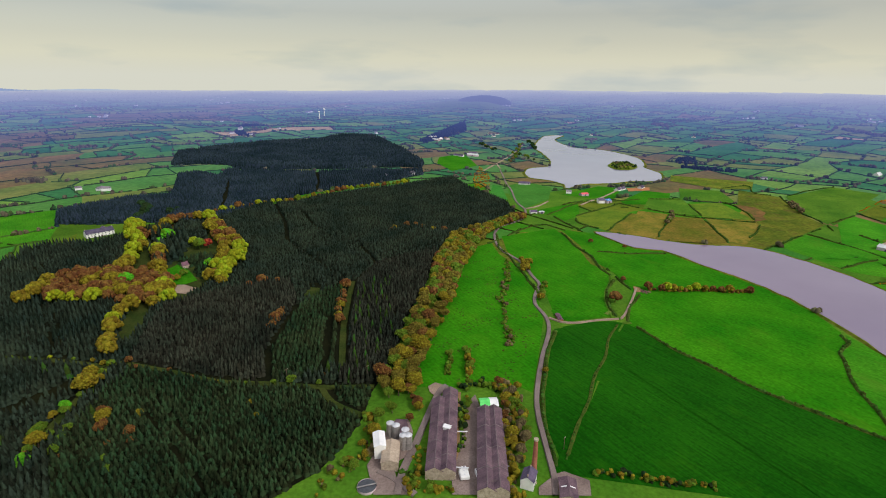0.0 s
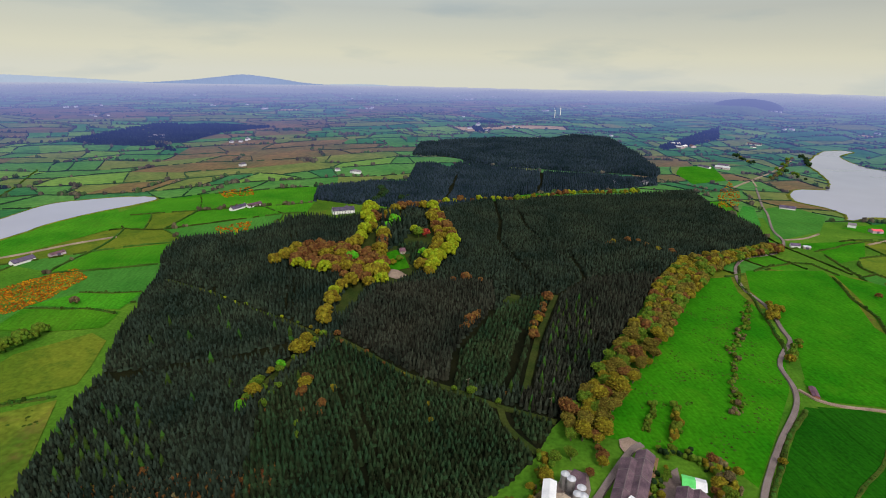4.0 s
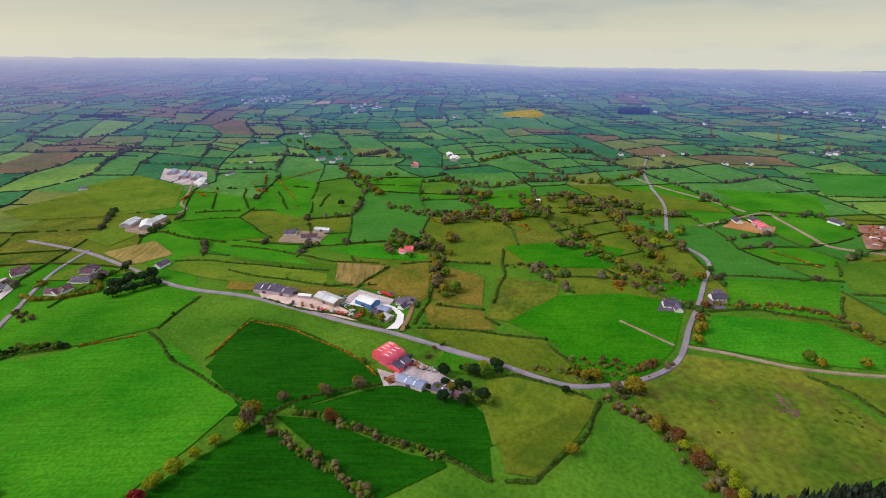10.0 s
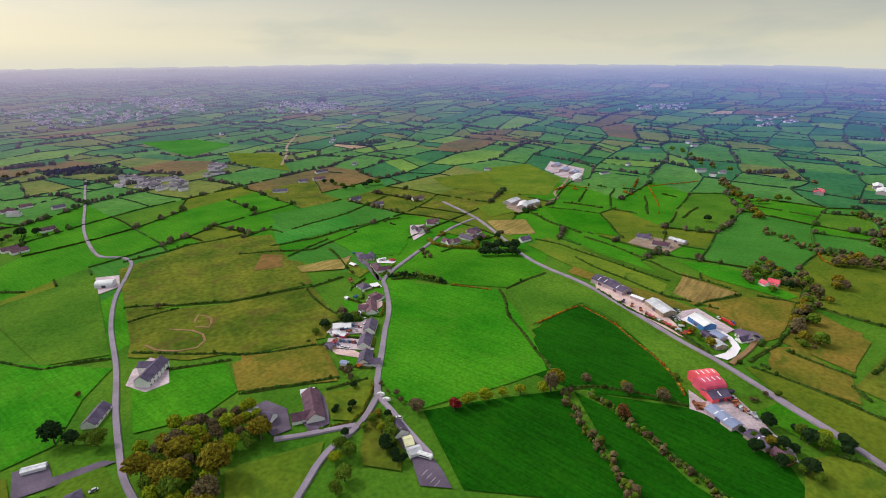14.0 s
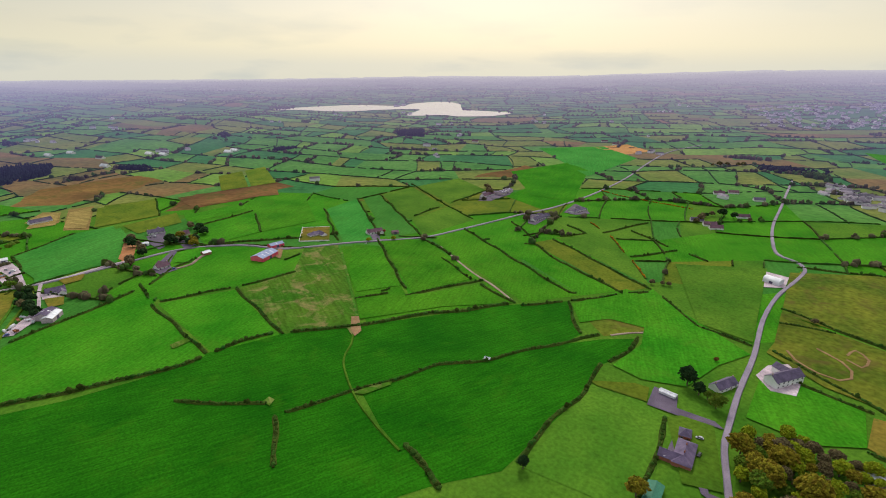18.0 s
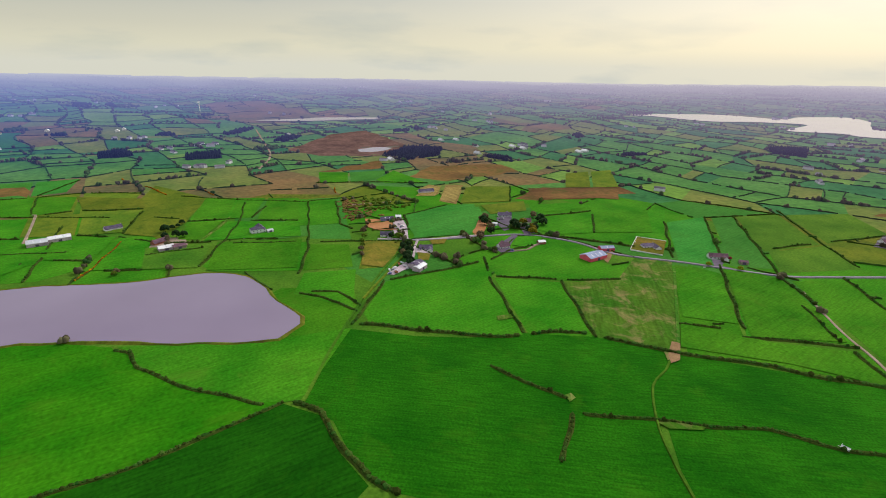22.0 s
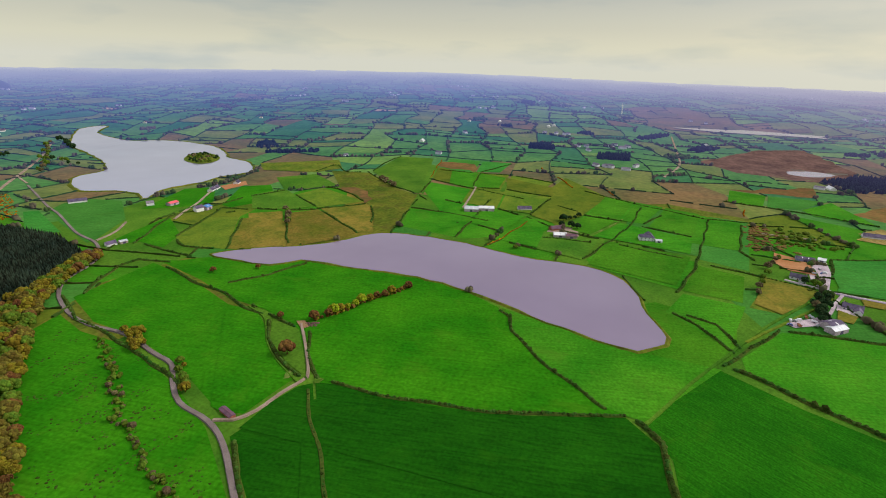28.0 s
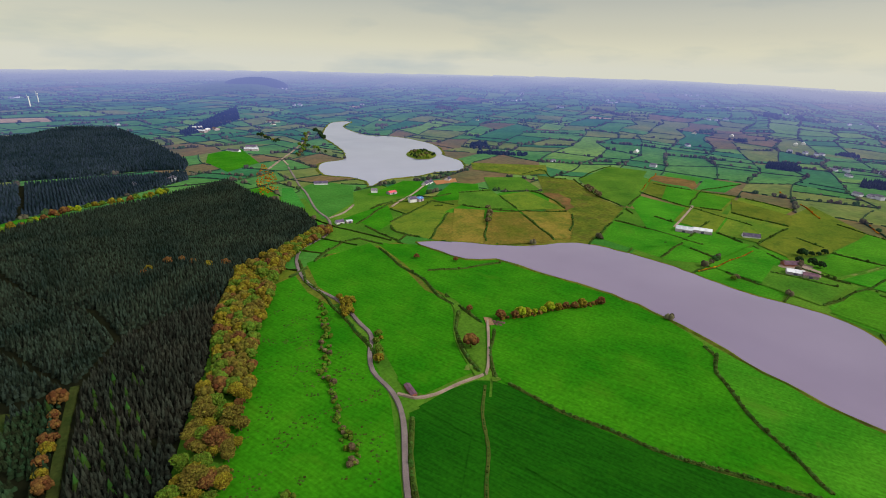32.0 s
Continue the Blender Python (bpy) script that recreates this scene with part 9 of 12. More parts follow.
# ---------- the mill below ----------
def mill(x, y, turn, L, W, eave, cuts, label):
    """A long old factory shed: stone walls, two roof pitches in bays, windows along the side and gable ends."""
    top = base("mill_building", x, y, turn)
    tagged(top, label, "factory building", group="mill buildings")
    part("wall", walls_gabled(L, W, eave, eave + W * 0.28 - 0.02), "stone", top)
    edge = [-L / 2] + [-L / 2 + L * c for c in cuts] + [L / 2]
    for k, (x0, x1) in enumerate(zip(edge, edge[1:])):
        bm = bmesh.new()
        gable(bm, x1 - x0 - 0.5, W, eave + 0.12 * (k % 2), eave + W * 0.28 + 0.12 * (k % 2), 0.2, 0.2)
        bmesh.ops.transform(bm, matrix=pose((x0 + x1) / 2, 0, 0), verts=bm.verts)
        part("roof_bay", bm, "mill_roof", top)
        bm = bmesh.new()
        gable(bm, 0.32, W, eave + 0.16, eave + W * 0.28 + 0.16, 0.2, 0.24)
        bmesh.ops.transform(bm, matrix=pose(x1 - 0.25, 0, 0), verts=bm.verts)
        part("roof_seam", bm, "flashing", top)
        part("ridge_cap", boxed(x0 + 0.1, x1 - 0.6, -0.22, 0.22, eave + W * 0.28 + 0.12 * (k % 2), eave + W * 0.28 + 0.12 * (k % 2) + 0.30), "flashing", top)
    n = int(L / 4)
    for k in range(n):
        wx = -L / 2 + L * (k + 0.5) / n
        opening(top, wx, -W / 2, 2.2, 1.3, 1.9, -1)
    return top


mill(76.8, 246.4, 70, 66, 10.0, 5.5, (0.12, 0.35, 0.62, 0.85), "long old stone mill with a weathered purple-brown roof")
mill(84.8, 249.3, 70, 76.5, 10.0, 5.5, (0.15, 0.42, 0.70, 0.9), "long stone mill with purple-brown roof and white windows")
mill(100.1, 226.9, 69, 70.2, 10.0, 5.5, (0.22, 0.45, 0.72), "long old mill with a brown sheet roof in bays")
mill(106, 225.2, 70, 70.3, 10.0, 5.5, (0.22, 0.45, 0.72), "long old mill with a brown sheet roof in bays")
end_bay = barn(118.8, 266.1, -13, 10, 9.0, 5.0, "white_tin", "stone", label="mill end bay with a white and green patched roof", ribs=False)
bm = bmesh.new()
gable(bm, 6.5, 8.6, 5.16, 6.72, 0.1, 0.12)
bmesh.ops.transform(bm, matrix=pose(-3.6, 0, 0.05), verts=bm.verts)
part("green_panel", bm, "moss_patch", end_bay, "bright green roof panel")
barn(46.2, 237.2, -106, 17.7, 9.5, 6.0, "beige_tin", "stone", label="pale stone grain store with a beige roof", ribs=False)
barn(41.5, 245.8, -97, 12.8, 6.5, 9.0, "white_tin", "white_paint", label="tall white sheeted grain tower block", ribs=False)
for s_at in ((55.3, 244.2), (58.1, 243.4), (57.7, 248.7), (53.2, 254.2), (50.4, 257.2)):
    silo(*s_at, 2.3, 10.0)
yard([(32.5, 236.4), (43.4, 252.9), (53.4, 270.9), (64.7, 269.9), (64.4, 257.4), (57.6, 237.6), (46.8, 233.1), (46.2, 223.3), (51.7, 208.2), (32.1, 214)], "mill_yard", "worn brown-grey mill yard")
yard([(75.3, 214.6), (87.2, 234.6), (105.7, 275), (114.8, 282.3), (112.7, 266.5), (89.8, 205.7), (88.5, 196.9), (71.2, 202.2)], "mill_yard", "worn brown-grey yard between the mill sheds")
ribbon("lane", [(43.9, 210.5), (50.9, 227.3), (62.2, 244.7), (83.7, 280.4), (94.2, 295.5), (99.4, 298.9)], 3.6, "valley_road", "pinkish-grey concrete mill lane")
ribbon("lane", [(53.1, 207.8), (43.3, 224.2), (37.7, 230.3)], 3.2, "valley_road", "pinkish-grey concrete mill lane")
# brick chimney stack
stack = base("factory_chimney", 119.5, 204.4)
tagged(stack, "tall brown brick factory chimney beside the mill", "chimney")
bm = bmesh.new()
tube(bm, 0, 0, -0.3, 22, 1.7, 1.1, 16)
part("shaft", bm, "brick", stack)
bm = bmesh.new()
tube(bm, 0, 0, 22, 22.9, 1.35, 1.35, 16)
part("cap", bm, "stone", stack)
house(113.1, 198, 51, 9, 7.0, 3.2, wall="white_paint", storeys=2, label="small white two-storey house with a blue-grey slate roof")
barn(129.7, 185.5, 65, 13.7, 9.0, 4.0, "mill_roof", "stone", label="long brown-roofed stone outbuilding by the road")
yard([(117.1, 193.7), (130.4, 199.6), (135.9, 200.1), (145.8, 190.1), (140.6, 180.3), (114.5, 188.7)], "mill_yard", "brown-grey yard beside the road junction")
# round settling tank
tank = base("settling_tank", 29.7, 220.5)
tagged(tank, "round dark settling tank with a concrete rim", "tank")
bm = bmesh.new()
tube(bm, 0, 0, -0.2, 1.6, 5.2, 5.2, 28, cap=False)
part("rim", bm, "concrete", tank)
bm = bmesh.new()
tube(bm, 0, 0, 0.2, 1.35, 4.9, 4.9, 28)
part("liquid", bm, "glass", tank)
part("walkway", boxed(-5.4, 5.4, -0.4, 0.4, 1.65, 1.8), "steel", tank)
caravan(81.7, 212.6, 80, 7.0, 5.0, "pale box trailer parked in the mill yard")
yard([(101.7, 289.7), (106.4, 288.3), (80.8, 218.3), (77.3, 219.4)], "dirt_track", "brown earth strip beside the mill wall", 0.7)
yard([(86.6, 301.3), (92.9, 304.5), (99.2, 298.3), (95.4, 291.6), (87.7, 289.8), (85.9, 294.5)], "lane", "pale gravel court heaped with rubble", 0.8)
yard([(51.9, 263.9), (57.3, 272.1), (63.1, 269.2), (62.8, 262.4), (58.3, 253.8), (51.3, 253.2)], "mill_roof", "dark brown mill yard", 0.82)
for p_k, p_pts in enumerate(((89.9, 243.6, -17, 9.4), (79.9, 215.2, -20, 9.8), (104, 208.8, -17, 6.1))):
    pp = base("pipe_bridge", *p_pts[:3])
    tagged(pp, "pale steel pipe bridge leading from the mill wall", "pipe", group="mill pipes")
    bm = bmesh.new()
    tube(bm, 0, 0, -p_pts[3] / 2, p_pts[3] / 2, 0.35, 0.35, 10)
    bmesh.ops.transform(bm, matrix=pose(0, 0, 5, 0, 90), verts=bm.verts)
    part("pipe", bm, "tin", pp)
    for s in (-0.42, 0.42):
        part("trestle", boxed(p_pts[3] * s - 0.15, p_pts[3] * s + 0.15, -0.15, 0.15, -0.2, 4.66), "steel", pp)
for u_at in ((80.3, 213), (82.6, 212.3), (82.9, 215.8), (89.3, 212)):
    un = base("chiller_unit", *u_at, 85, 0.75)
    tagged(un, "white boxed plant unit standing in the mill yard", "plant unit", group="plant units")
    part("casing", boxed(-2.0, 2.0, -1.2, 1.2, 0, 2.2), "white_tin", un)
    for s in (-1, 1):
        bm = bmesh.new()
        tube(bm, s, 0, 2.2, 2.35, 0.7, 0.7, 14)
        part("fan_ring", bm, "dark_tin", un)
barn(82.6, 245.6, -41, 4, 3.0, 9.0, "white_tin", "white_paint", label="white roof lantern across the mill roof", ribs=False, doors=0)
hedge([(49.3, 226), (55.6, 223.2), (63.7, 220.3)], 2.4, 2.0, 0)
tree_row([(49.6, 218), (54.5, 213.1), (60.5, 212.6), (64, 208.6)], ["leaf_gold", "leaf_green"], 5, 0.5, 2)
tree_row([(135.7, 286.5), (131.3, 267.2), (120.7, 245.9), (113.8, 226.4), (104.2, 212.4)], ["leaf_grey", "leaf_brown", "leaf_grey", "leaf_gold"], 3.6, 0.72, 2.2)
tree_row([(135.7, 253.2), (134.1, 241.8), (125.4, 228)], ["leaf_grey", "leaf_gold", "leaf_green"], 6, 0.75, 3)
tree_row([(106.5, 295.4), (109.8, 287.3), (107.1, 274.6), (98.3, 258.7)], ["leaf_green", "leaf_gold"], 5, 0.5, 2)
tree_row([(70.4, 295.6), (74.2, 287.8), (73.6, 278.3)], ["leaf_gold", "leaf_brown"], 6, 0.8, 3)
tree_row([(34.8, 255.4), (39.9, 264.7), (46.9, 274), (55.5, 280.5)], ["leaf_gold", "leaf_green"], 7, 0.7, 4)
bush_row([(154.3, 195), (165.2, 189.6), (177.9, 181.8), (190.9, 174.7), (206.7, 166.6)], ["leaf_green", "leaf_dark", "leaf_gold"], 2.2, 2.2, 3.0, 2)
pole(145.3, 216.5)
pole(46.8, 318.8, 14)
pole(-7.5, 334.4, 12)

# ---------- stone pen and cottages up the valley ----------
barn(231, 372.6, -104, 12.7, 4.0, 1.8, "brown_tile", "brick", label="small red-brown stone pen beside the lane", ribs=False, doors=0)
yard([(284.8, 349.5), (287.8, 347.8), (288, 343.4), (283.1, 343.8), (281.1, 346.1)], "straw", "trodden straw-coloured gateway patch", 0.9)
yard([(281, 371.6), (285, 370.8), (284.1, 366.3), (277.8, 365.4), (275.3, 368)], "straw", "trodden straw-coloured gateway patch", 0.9)
yard([(344.4, 417.2), (348.5, 411.2), (341, 401.1), (335.9, 404.5)], "dirt_track", "bare brown gateway patch of trodden earth", 0.9)
thicket([(341.5, 406.8), (349.9, 407.6), (352.8, 399.7), (343.4, 395.7)], "peat", 1.5, 1.3, 1.0, "dark brown manure heap by a gateway", "manure_heap", 51)
house(386.1, 727.4, -8, 11.1, 7.0, 2.8, wall="white_paint", chimneys=1, far=True)
barn(398, 723.2, -11, 8.2, 7.0, 2.8, "tin", "stone", ribs=False)
house(535.2, 761.8, -11, 11.3, 9.0, storeys=2, far=True)
barn(547.5, 761.1, 15, 11.6, 12.0, 4.5, "blue_tin")
barn(538.5, 821.1, 3, 14.5, 10.0, 4.0, "red_tin", ribs=False)
house(478.1, 947.7, -27, 23.6, 9.0, far=True)
house(473.5, 1344.5, -58, 31.9, 9.0, far=True)
barn(516, 1347.5, -33, 31.1, 14.0, 5.0, "tin")
house(534, 1392.5, -31, 25.6, 9.0, far=True)
for k, b_roof in enumerate(("tin", "white_tin", "mill_roof", "tin")):
    barn(*(((524, 1772), (535, 1721), (564, 1732), (515, 1702))[k]), 20 + 35 * k, 30, 14, 5, b_roof, ribs=False)
house(774.5, 1807.5, -26, 38.9, 10, roof="dark_tin", far=True)
for h_at in ((759, 1813), (751, 1757), (1021, 1006), (629.6, 844.7), (643, 850), (688.4, 850.5), (1107, 1677), (1403, 1495)):
    house(*h_at, 30, 16, 9, far=True)
yard([(659.8, 859.1), (708.5, 851.1), (690.8, 827.8), (643.8, 830.2)], "soil", "bare brown farm track and yard")

# ---------- white lodge and garden ruin in the wood ----------
house(-238.8, 773.4, 31, 33, 12.0, 3.0, wall="white_paint", roof="slate", storeys=2, wing=1, label="long white two-storey lodge with a slate roof by woods")
house(-110.3, 608.6, 24, 8.5, 8.0, 4.0, wall="stone", roof="brown_tile", chimneys=1, label="old stone garden house among trees")
yard([(-121.7, 552.5), (-105.5, 552.8), (-90.1, 537.6), (-99.1, 525.2), (-113.1, 532)], "lane", "pale gravel court in the garden clearing")
field([(-129.9, 602), (-120.6, 618.2), (-105.6, 595.2), (-92.7, 560.5), (-104.1, 550.8), (-121.4, 557.2)], "bright")
field([(-278.2, 750.2), (-268.8, 786.9), (-261.5, 750.5)], "olive")
house(-405.5, 765.5, 74, 29.7, 9.0, far=True)
house(-389.5, 785.5, 62, 25.3, 9.0, roof="brown_tile", far=True)
turbine(189, 2407, 200, 30, 13)
turbine(224, 2550, 200, 30, 13)
turbine(2405, 449, 80, 34, 14)

# ---------- western farms ----------
house(-427.6, 162.5, 96, 14.3, 9.0, wing=-1, label="white bungalow with a slate roof in a hedged plot")
yard([(-414.9, 149.8), (-442.2, 156.7), (-448.2, 168.8), (-418.5, 169.8)], "tarmac", "grey tarmac forecourt round a bungalow")
house(-455, 204.1, 105, 12.8, 9.0, wing=1)
yard([(-433.3, 193.3), (-467.6, 198.3), (-478.7, 212.7), (-432.4, 206.8)], "tarmac", "grey tarmac forecourt round a bungalow")
barn(-393.9, 333, 101, 17.7, 13.0, 4.2, "green_tin", "concrete", label="green sheet-roofed farm shed with open front")
house(-382.4, 316.4, 67, 14.3, 8.5, label="white farm bungalow with a dark slate roof")
yard([(-378, 302), (-391.8, 314.1), (-395, 334.9), (-397, 355.5), (-378.3, 342), (-358.6, 320.5), (-363.9, 305.4)], "pink_gravel", "pale brown dirt farmyard")
barn(-558.1, 417.9, 87, 19.3, 10.0, 3.6, "tin")
house(-515.8, 500.6, 77, 22.5, 9.0, far=True)
barn(-499.4, 528.5, 73, 15.4, 8.0, 3.0, "brown_tile", ribs=False)
yard([(-739.7, 419), (-754.3, 495.2), (-648.2, 465.4), (-640.9, 391.4)], "rust_ground", "reddish scrap yard full of rusty metal")
for h_at, h_turn in (((-713.6, 274.8), 10), ((-718.8, 297.4), 15), ((-740.5, 396.7), 30), ((-1054.7, -209.5), 20), ((-1180, 144), 10), ((-1193, 230), 5), ((-1125, 340.4), 5), ((-1138, 388), 5)):
    house(*h_at, h_turn, 18, 9, far=True)
barn(-1031, -195.9, 15, 34, 16, 5, "white_tin")
barn(-694.6, 298.9, 12, 26, 13, 4.5, "red_tin")
barn(-742.4, 9, 87, 12.4, 9, 3.5, "white_tin", ribs=False)
yard([(-685.3, 251.4), (-726, 273.6), (-702.6, 318.1), (-660.9, 301.1)], "soil", "pale brown dirt farmyard")
hedge([(-658.9, 404.2), (-649.7, 430.4), (-653.7, 464.1)], 1.6, 1.4, 0, "white_paint", label="pale stone wall along a scrap yard")
hedge([(-750.9, 491.6), (-705.2, 488.5), (-653.5, 468.2)], 3.0, 4.0, 0, label="dark hedge round a scrap yard")
# the big red barns and yard by the road
barn(-284, -46.6, 158, 15.4, 13.0, 5.0, "red_tin", "red_tin", True, "red arched-roof hay barn")
barn(-279.4, -39.9, 160, 15.2, 13.0, 5.0, "red_tin", "red_tin", True, "red arched-roof hay barn")
barn(-275, -32.9, 161, 14.1, 11.0, 4.0, "dark_tin", "red_tin", False, "dark-roofed lean-to beside red barns")
barn(-257.4, -17.6, 78, 20, 9.0, 3.2, "slate_blue_tin", "concrete", label="long low pale blue-grey roofed cattle shed")
barn(-255.3, 5, 81, 13.8, 9.0, 3.2, "dark_tin", "stone", label="dark-roofed stone farm building")
house(-252.7, 18.4, 84, 9.7, 7.0, 2.6, wall="brick", roof="brown_tile", chimneys=1)
yard([(-258.1, -38.1), (-264.9, -32.7), (-256.3, -28.8), (-252.2, -31.4)], "rust_ground", "brown silage heap on a farmyard", 0.85)
for k, m_at in enumerate(((-277.4, -20.2), (-275.8, -17.1), (-276, -14), (-276.2, -10.9), (-279.4, -22.9), (-279.1, -25.2), (-275.3, -8.1), (-256.2, -34.5), (-255.9, -31), (-287, -30))):
    machine(*m_at, 37 * k, ("rust", "tin", "rust", "white_tin", "rust", "dark_tin", "tin", "rust", "rust", "dark_tin")[k])
tree(-273.2, 0.5, "leaf_dark", 0.8)
tree_row([(-253.3, -3.8), (-253.7, 1.5), (-253.5, 7.1), (-255.4, 11.6), (-256.3, 15.7)], ["leaf_green", "leaf_gold", "leaf_dark"], 6, 0.6, 2)
tree_row([(-262.8, 17.3), (-259.8, 21.9), (-252.9, 29.7)], ["leaf_green", "leaf_dark", "leaf_gold"], 7, 0.7, 3)
tree(-283.2, 25.5, "leaf_lime", 1.25)
tree(-293, 31.2, "leaf_dark", 0.8)
tree_row([(-281, 11.7), (-280, 16.8), (-277, 20.4)], ["leaf_dark", "leaf_green"], 6, 0.75, 2)
tree(-270.9, -58, "leaf_green", 0.6)
tree_row([(-289.4, -17.1), (-301.3, -14.4), (-308.8, -11.5)], ["leaf_green", "leaf_grey"], 6, 0.5, 2)
yard([(-268, -47), (-265.4, -33.7), (-287.2, -27.6), (-278.8, -9.6), (-269.9, 5.7), (-266.9, 17.3), (-256.8, 25), (-251.9, 10.7), (-254.3, -8.2), (-253.2, -26.5), (-250.2, -34.7)], "concrete", "pale concrete farmyard round red barns")
# contractors' yard
yard([(-351.5, -200), (-361.3, -197.9), (-362.3, -172.3), (-358.5, -145.7), (-349.7, -121.6), (-343.3, -107.2), (-329.1, -86.2), (-327.5, -93.7), (-331.8, -124.3), (-338.9, -166.6), (-342.7, -191.3)], "pink_gravel", "pale pinkish gravel contractors' yard")
yard([(-353.8, -115.5), (-369.2, -118), (-384.5, -114.2), (-379.1, -95.2), (-373.4, -74.9), (-361.6, -75), (-358.3, -84.8), (-354.2, -98.8)], "concrete", "worn pale concrete yard round a white shed")
yard([(-353.3, -109.5), (-368.5, -110), (-362.4, -91.5), (-363.2, -79.5), (-359.1, -67.1), (-348.8, -56.5), (-334.9, -52.4), (-324.7, -52.9), (-321.4, -61.7), (-333.4, -59.3), (-346.6, -61.7), (-354.4, -69.2), (-354.4, -82.7), (-352, -94.8)], "pale_concrete", "bright white concrete apron with a curved drive", 0.80)
yard([(-384, -63.4), (-379.8, -55.4), (-367.4, -53.6), (-366.2, -61), (-370.1, -75.3), (-376.1, -75.2)], "tarmac", "purple-grey tarmac round a bungalow", 0.82)
ribbon("lane", [(-370.6, -56.1), (-352.5, -52.4), (-336.7, -50.5), (-321.7, -48.6)], 3.6, "dirt_track", "reddish-brown dirt lane beside a hedge")
barn(-359.4, -195.3, 92, 22, 15.0, 4.5, "dark_tin", "concrete", label="long dark purple-roofed farm shed beside the road")
barn(-358.4, -176.6, 86, 17.1, 13.0, 4.0, "dark_tin", "concrete", label="long dark purple-roofed farm shed beside the road")
barn(-355.4, -154.2, 95, 12.5, 4.5, 3.4, "white_tin", "concrete", label="long white curtain-sided trailer body used as store", ribs=False, doors=0)
barn(-354.5, -129.8, 70, 25.8, 13.0, 4.6, "tin", "stone", label="grey striped-roof machinery shed with brown walls")
barn(-358.8, -94.4, 71, 18.9, 12.0, 5.0, "white_tin", "blue_tin", label="white-roofed shed with blue gable cladding", ribs=False)
barn(-350.5, -75.3, 81, 10.3, 8.0, 3.2, "slate_blue_tin", "concrete", label="low blue-grey roofed shed in a yard", ribs=False)
barn(-337.4, -68.2, 69, 9.6, 9.0, 3.2, "tin", "stone", label="grey tin-roofed shed with open dark front", ribs=False)
barn(-345.4, -82.2, 77, 7.4, 5.0, 2.6, "dark_tin", "stone", ribs=False)
house(-367.5, -63.2, 74, 12.3, 8.5, wing=-1, label="white bungalow with a dark slate roof beside a yard")
field([(-362.9, -73.6), (-361.7, -59.8), (-356.2, -54.2), (-342.4, -52.3), (-351.8, -58.9)], "lush")
hedge([(-342, -188), (-336.9, -165.1), (-333.4, -137.4), (-333.7, -111.2), (-328.7, -83.8), (-324.2, -65.2)], 1.9, 2.4, label="clipped dark hedge between a yard and road")
hedge([(-375.2, -54.2), (-358.4, -50.4), (-341.4, -48), (-329, -45.7)], 2.6, 3.0)
tree_row([(-343.8, -100.4), (-341, -91.1), (-336.5, -81.1), (-331.6, -72.2)], ["leaf_green", "leaf_grey", "leaf_gold", "leaf_dark"], 6, 0.62, 2)
tree_row([(-483.2, -126.6), (-500.6, -125.4), (-507.1, -105.9), (-508.8, -99.1)], ["leaf_grey", "leaf_grey", "leaf_green"], 8, 0.9, 3)
tree_row([(-522.6, -109.5), (-519.6, -105)], ["leaf_dark"], 6, 0.9, 2)
house(-485.8, -108.7, 73, 7.5, 7.0, roof="red_tin", far=True)
house(-484.1, -98.7, 92, 4.8, 6.0, roof="red_tin", far=True)
hedge([(-492, -75.3), (-448.3, -60.4), (-415.6, -50.7), (-382.9, -45.9), (-353, -42.2)], 3.2, 4.5, label="overgrown hedge with grey scrub along a lane")
tree(-450.9, -57.7, "leaf_grey", 1.0)
tree(-436.7, -45.3, "leaf_green", 0.9)
for k, c_at in enumerate(((-355.4, -120.6), (-353.2, -116.3), (-352.9, -113.2), (-351.6, -109.6), (-348.6, -114.5), (-347.7, -110.5), (-366.1, -123.2), (-365, -119), (-381.2, -93), (-381.8, -90.5), (-381.1, -87.9), (-380.3, -83.7), (-378.5, -80.7), (-383.4, -82.1), (-353.6, -93), (-358.9, -141.6), (-354.7, -124.8), (-376.5, -58.9))):
    car(*c_at, 35 + 4 * k, ("silver", "white", "silver", "white", "black", "silver", "black", "silver", "white", "red", "red", "red", "red", "blue", "silver", "black", "silver", "black")[k], k in (10, 11, 12))
for k, m_at in enumerate(((-336.6, -130.6), (-335.8, -126.5), (-335.4, -122.1), (-335.3, -117.4), (-335.2, -112.8), (-335, -108.2), (-334, -103.1), (-333.9, -98.7), (-336.6, -92.8), (-337, -90.9), (-340.3, -157.9), (-339.6, -147.9), (-339, -138.2), (-354.2, -135.9), (-351.9, -129.5), (-357.1, -122.2), (-331.2, -92.7), (-341.6, -101.2), (-359, -165.9))):
    machine(*m_at, 25 + 17 * k, ("rust", "red_tin", "rust", "tin", "rust", "red_tin", "rust", "tin", "red_tin", "orange_paint", "dark_tin", "rust", "rust", "dark_tin", "rust", "red_tin", "rust", "white_tin", "dark_tin")[k])
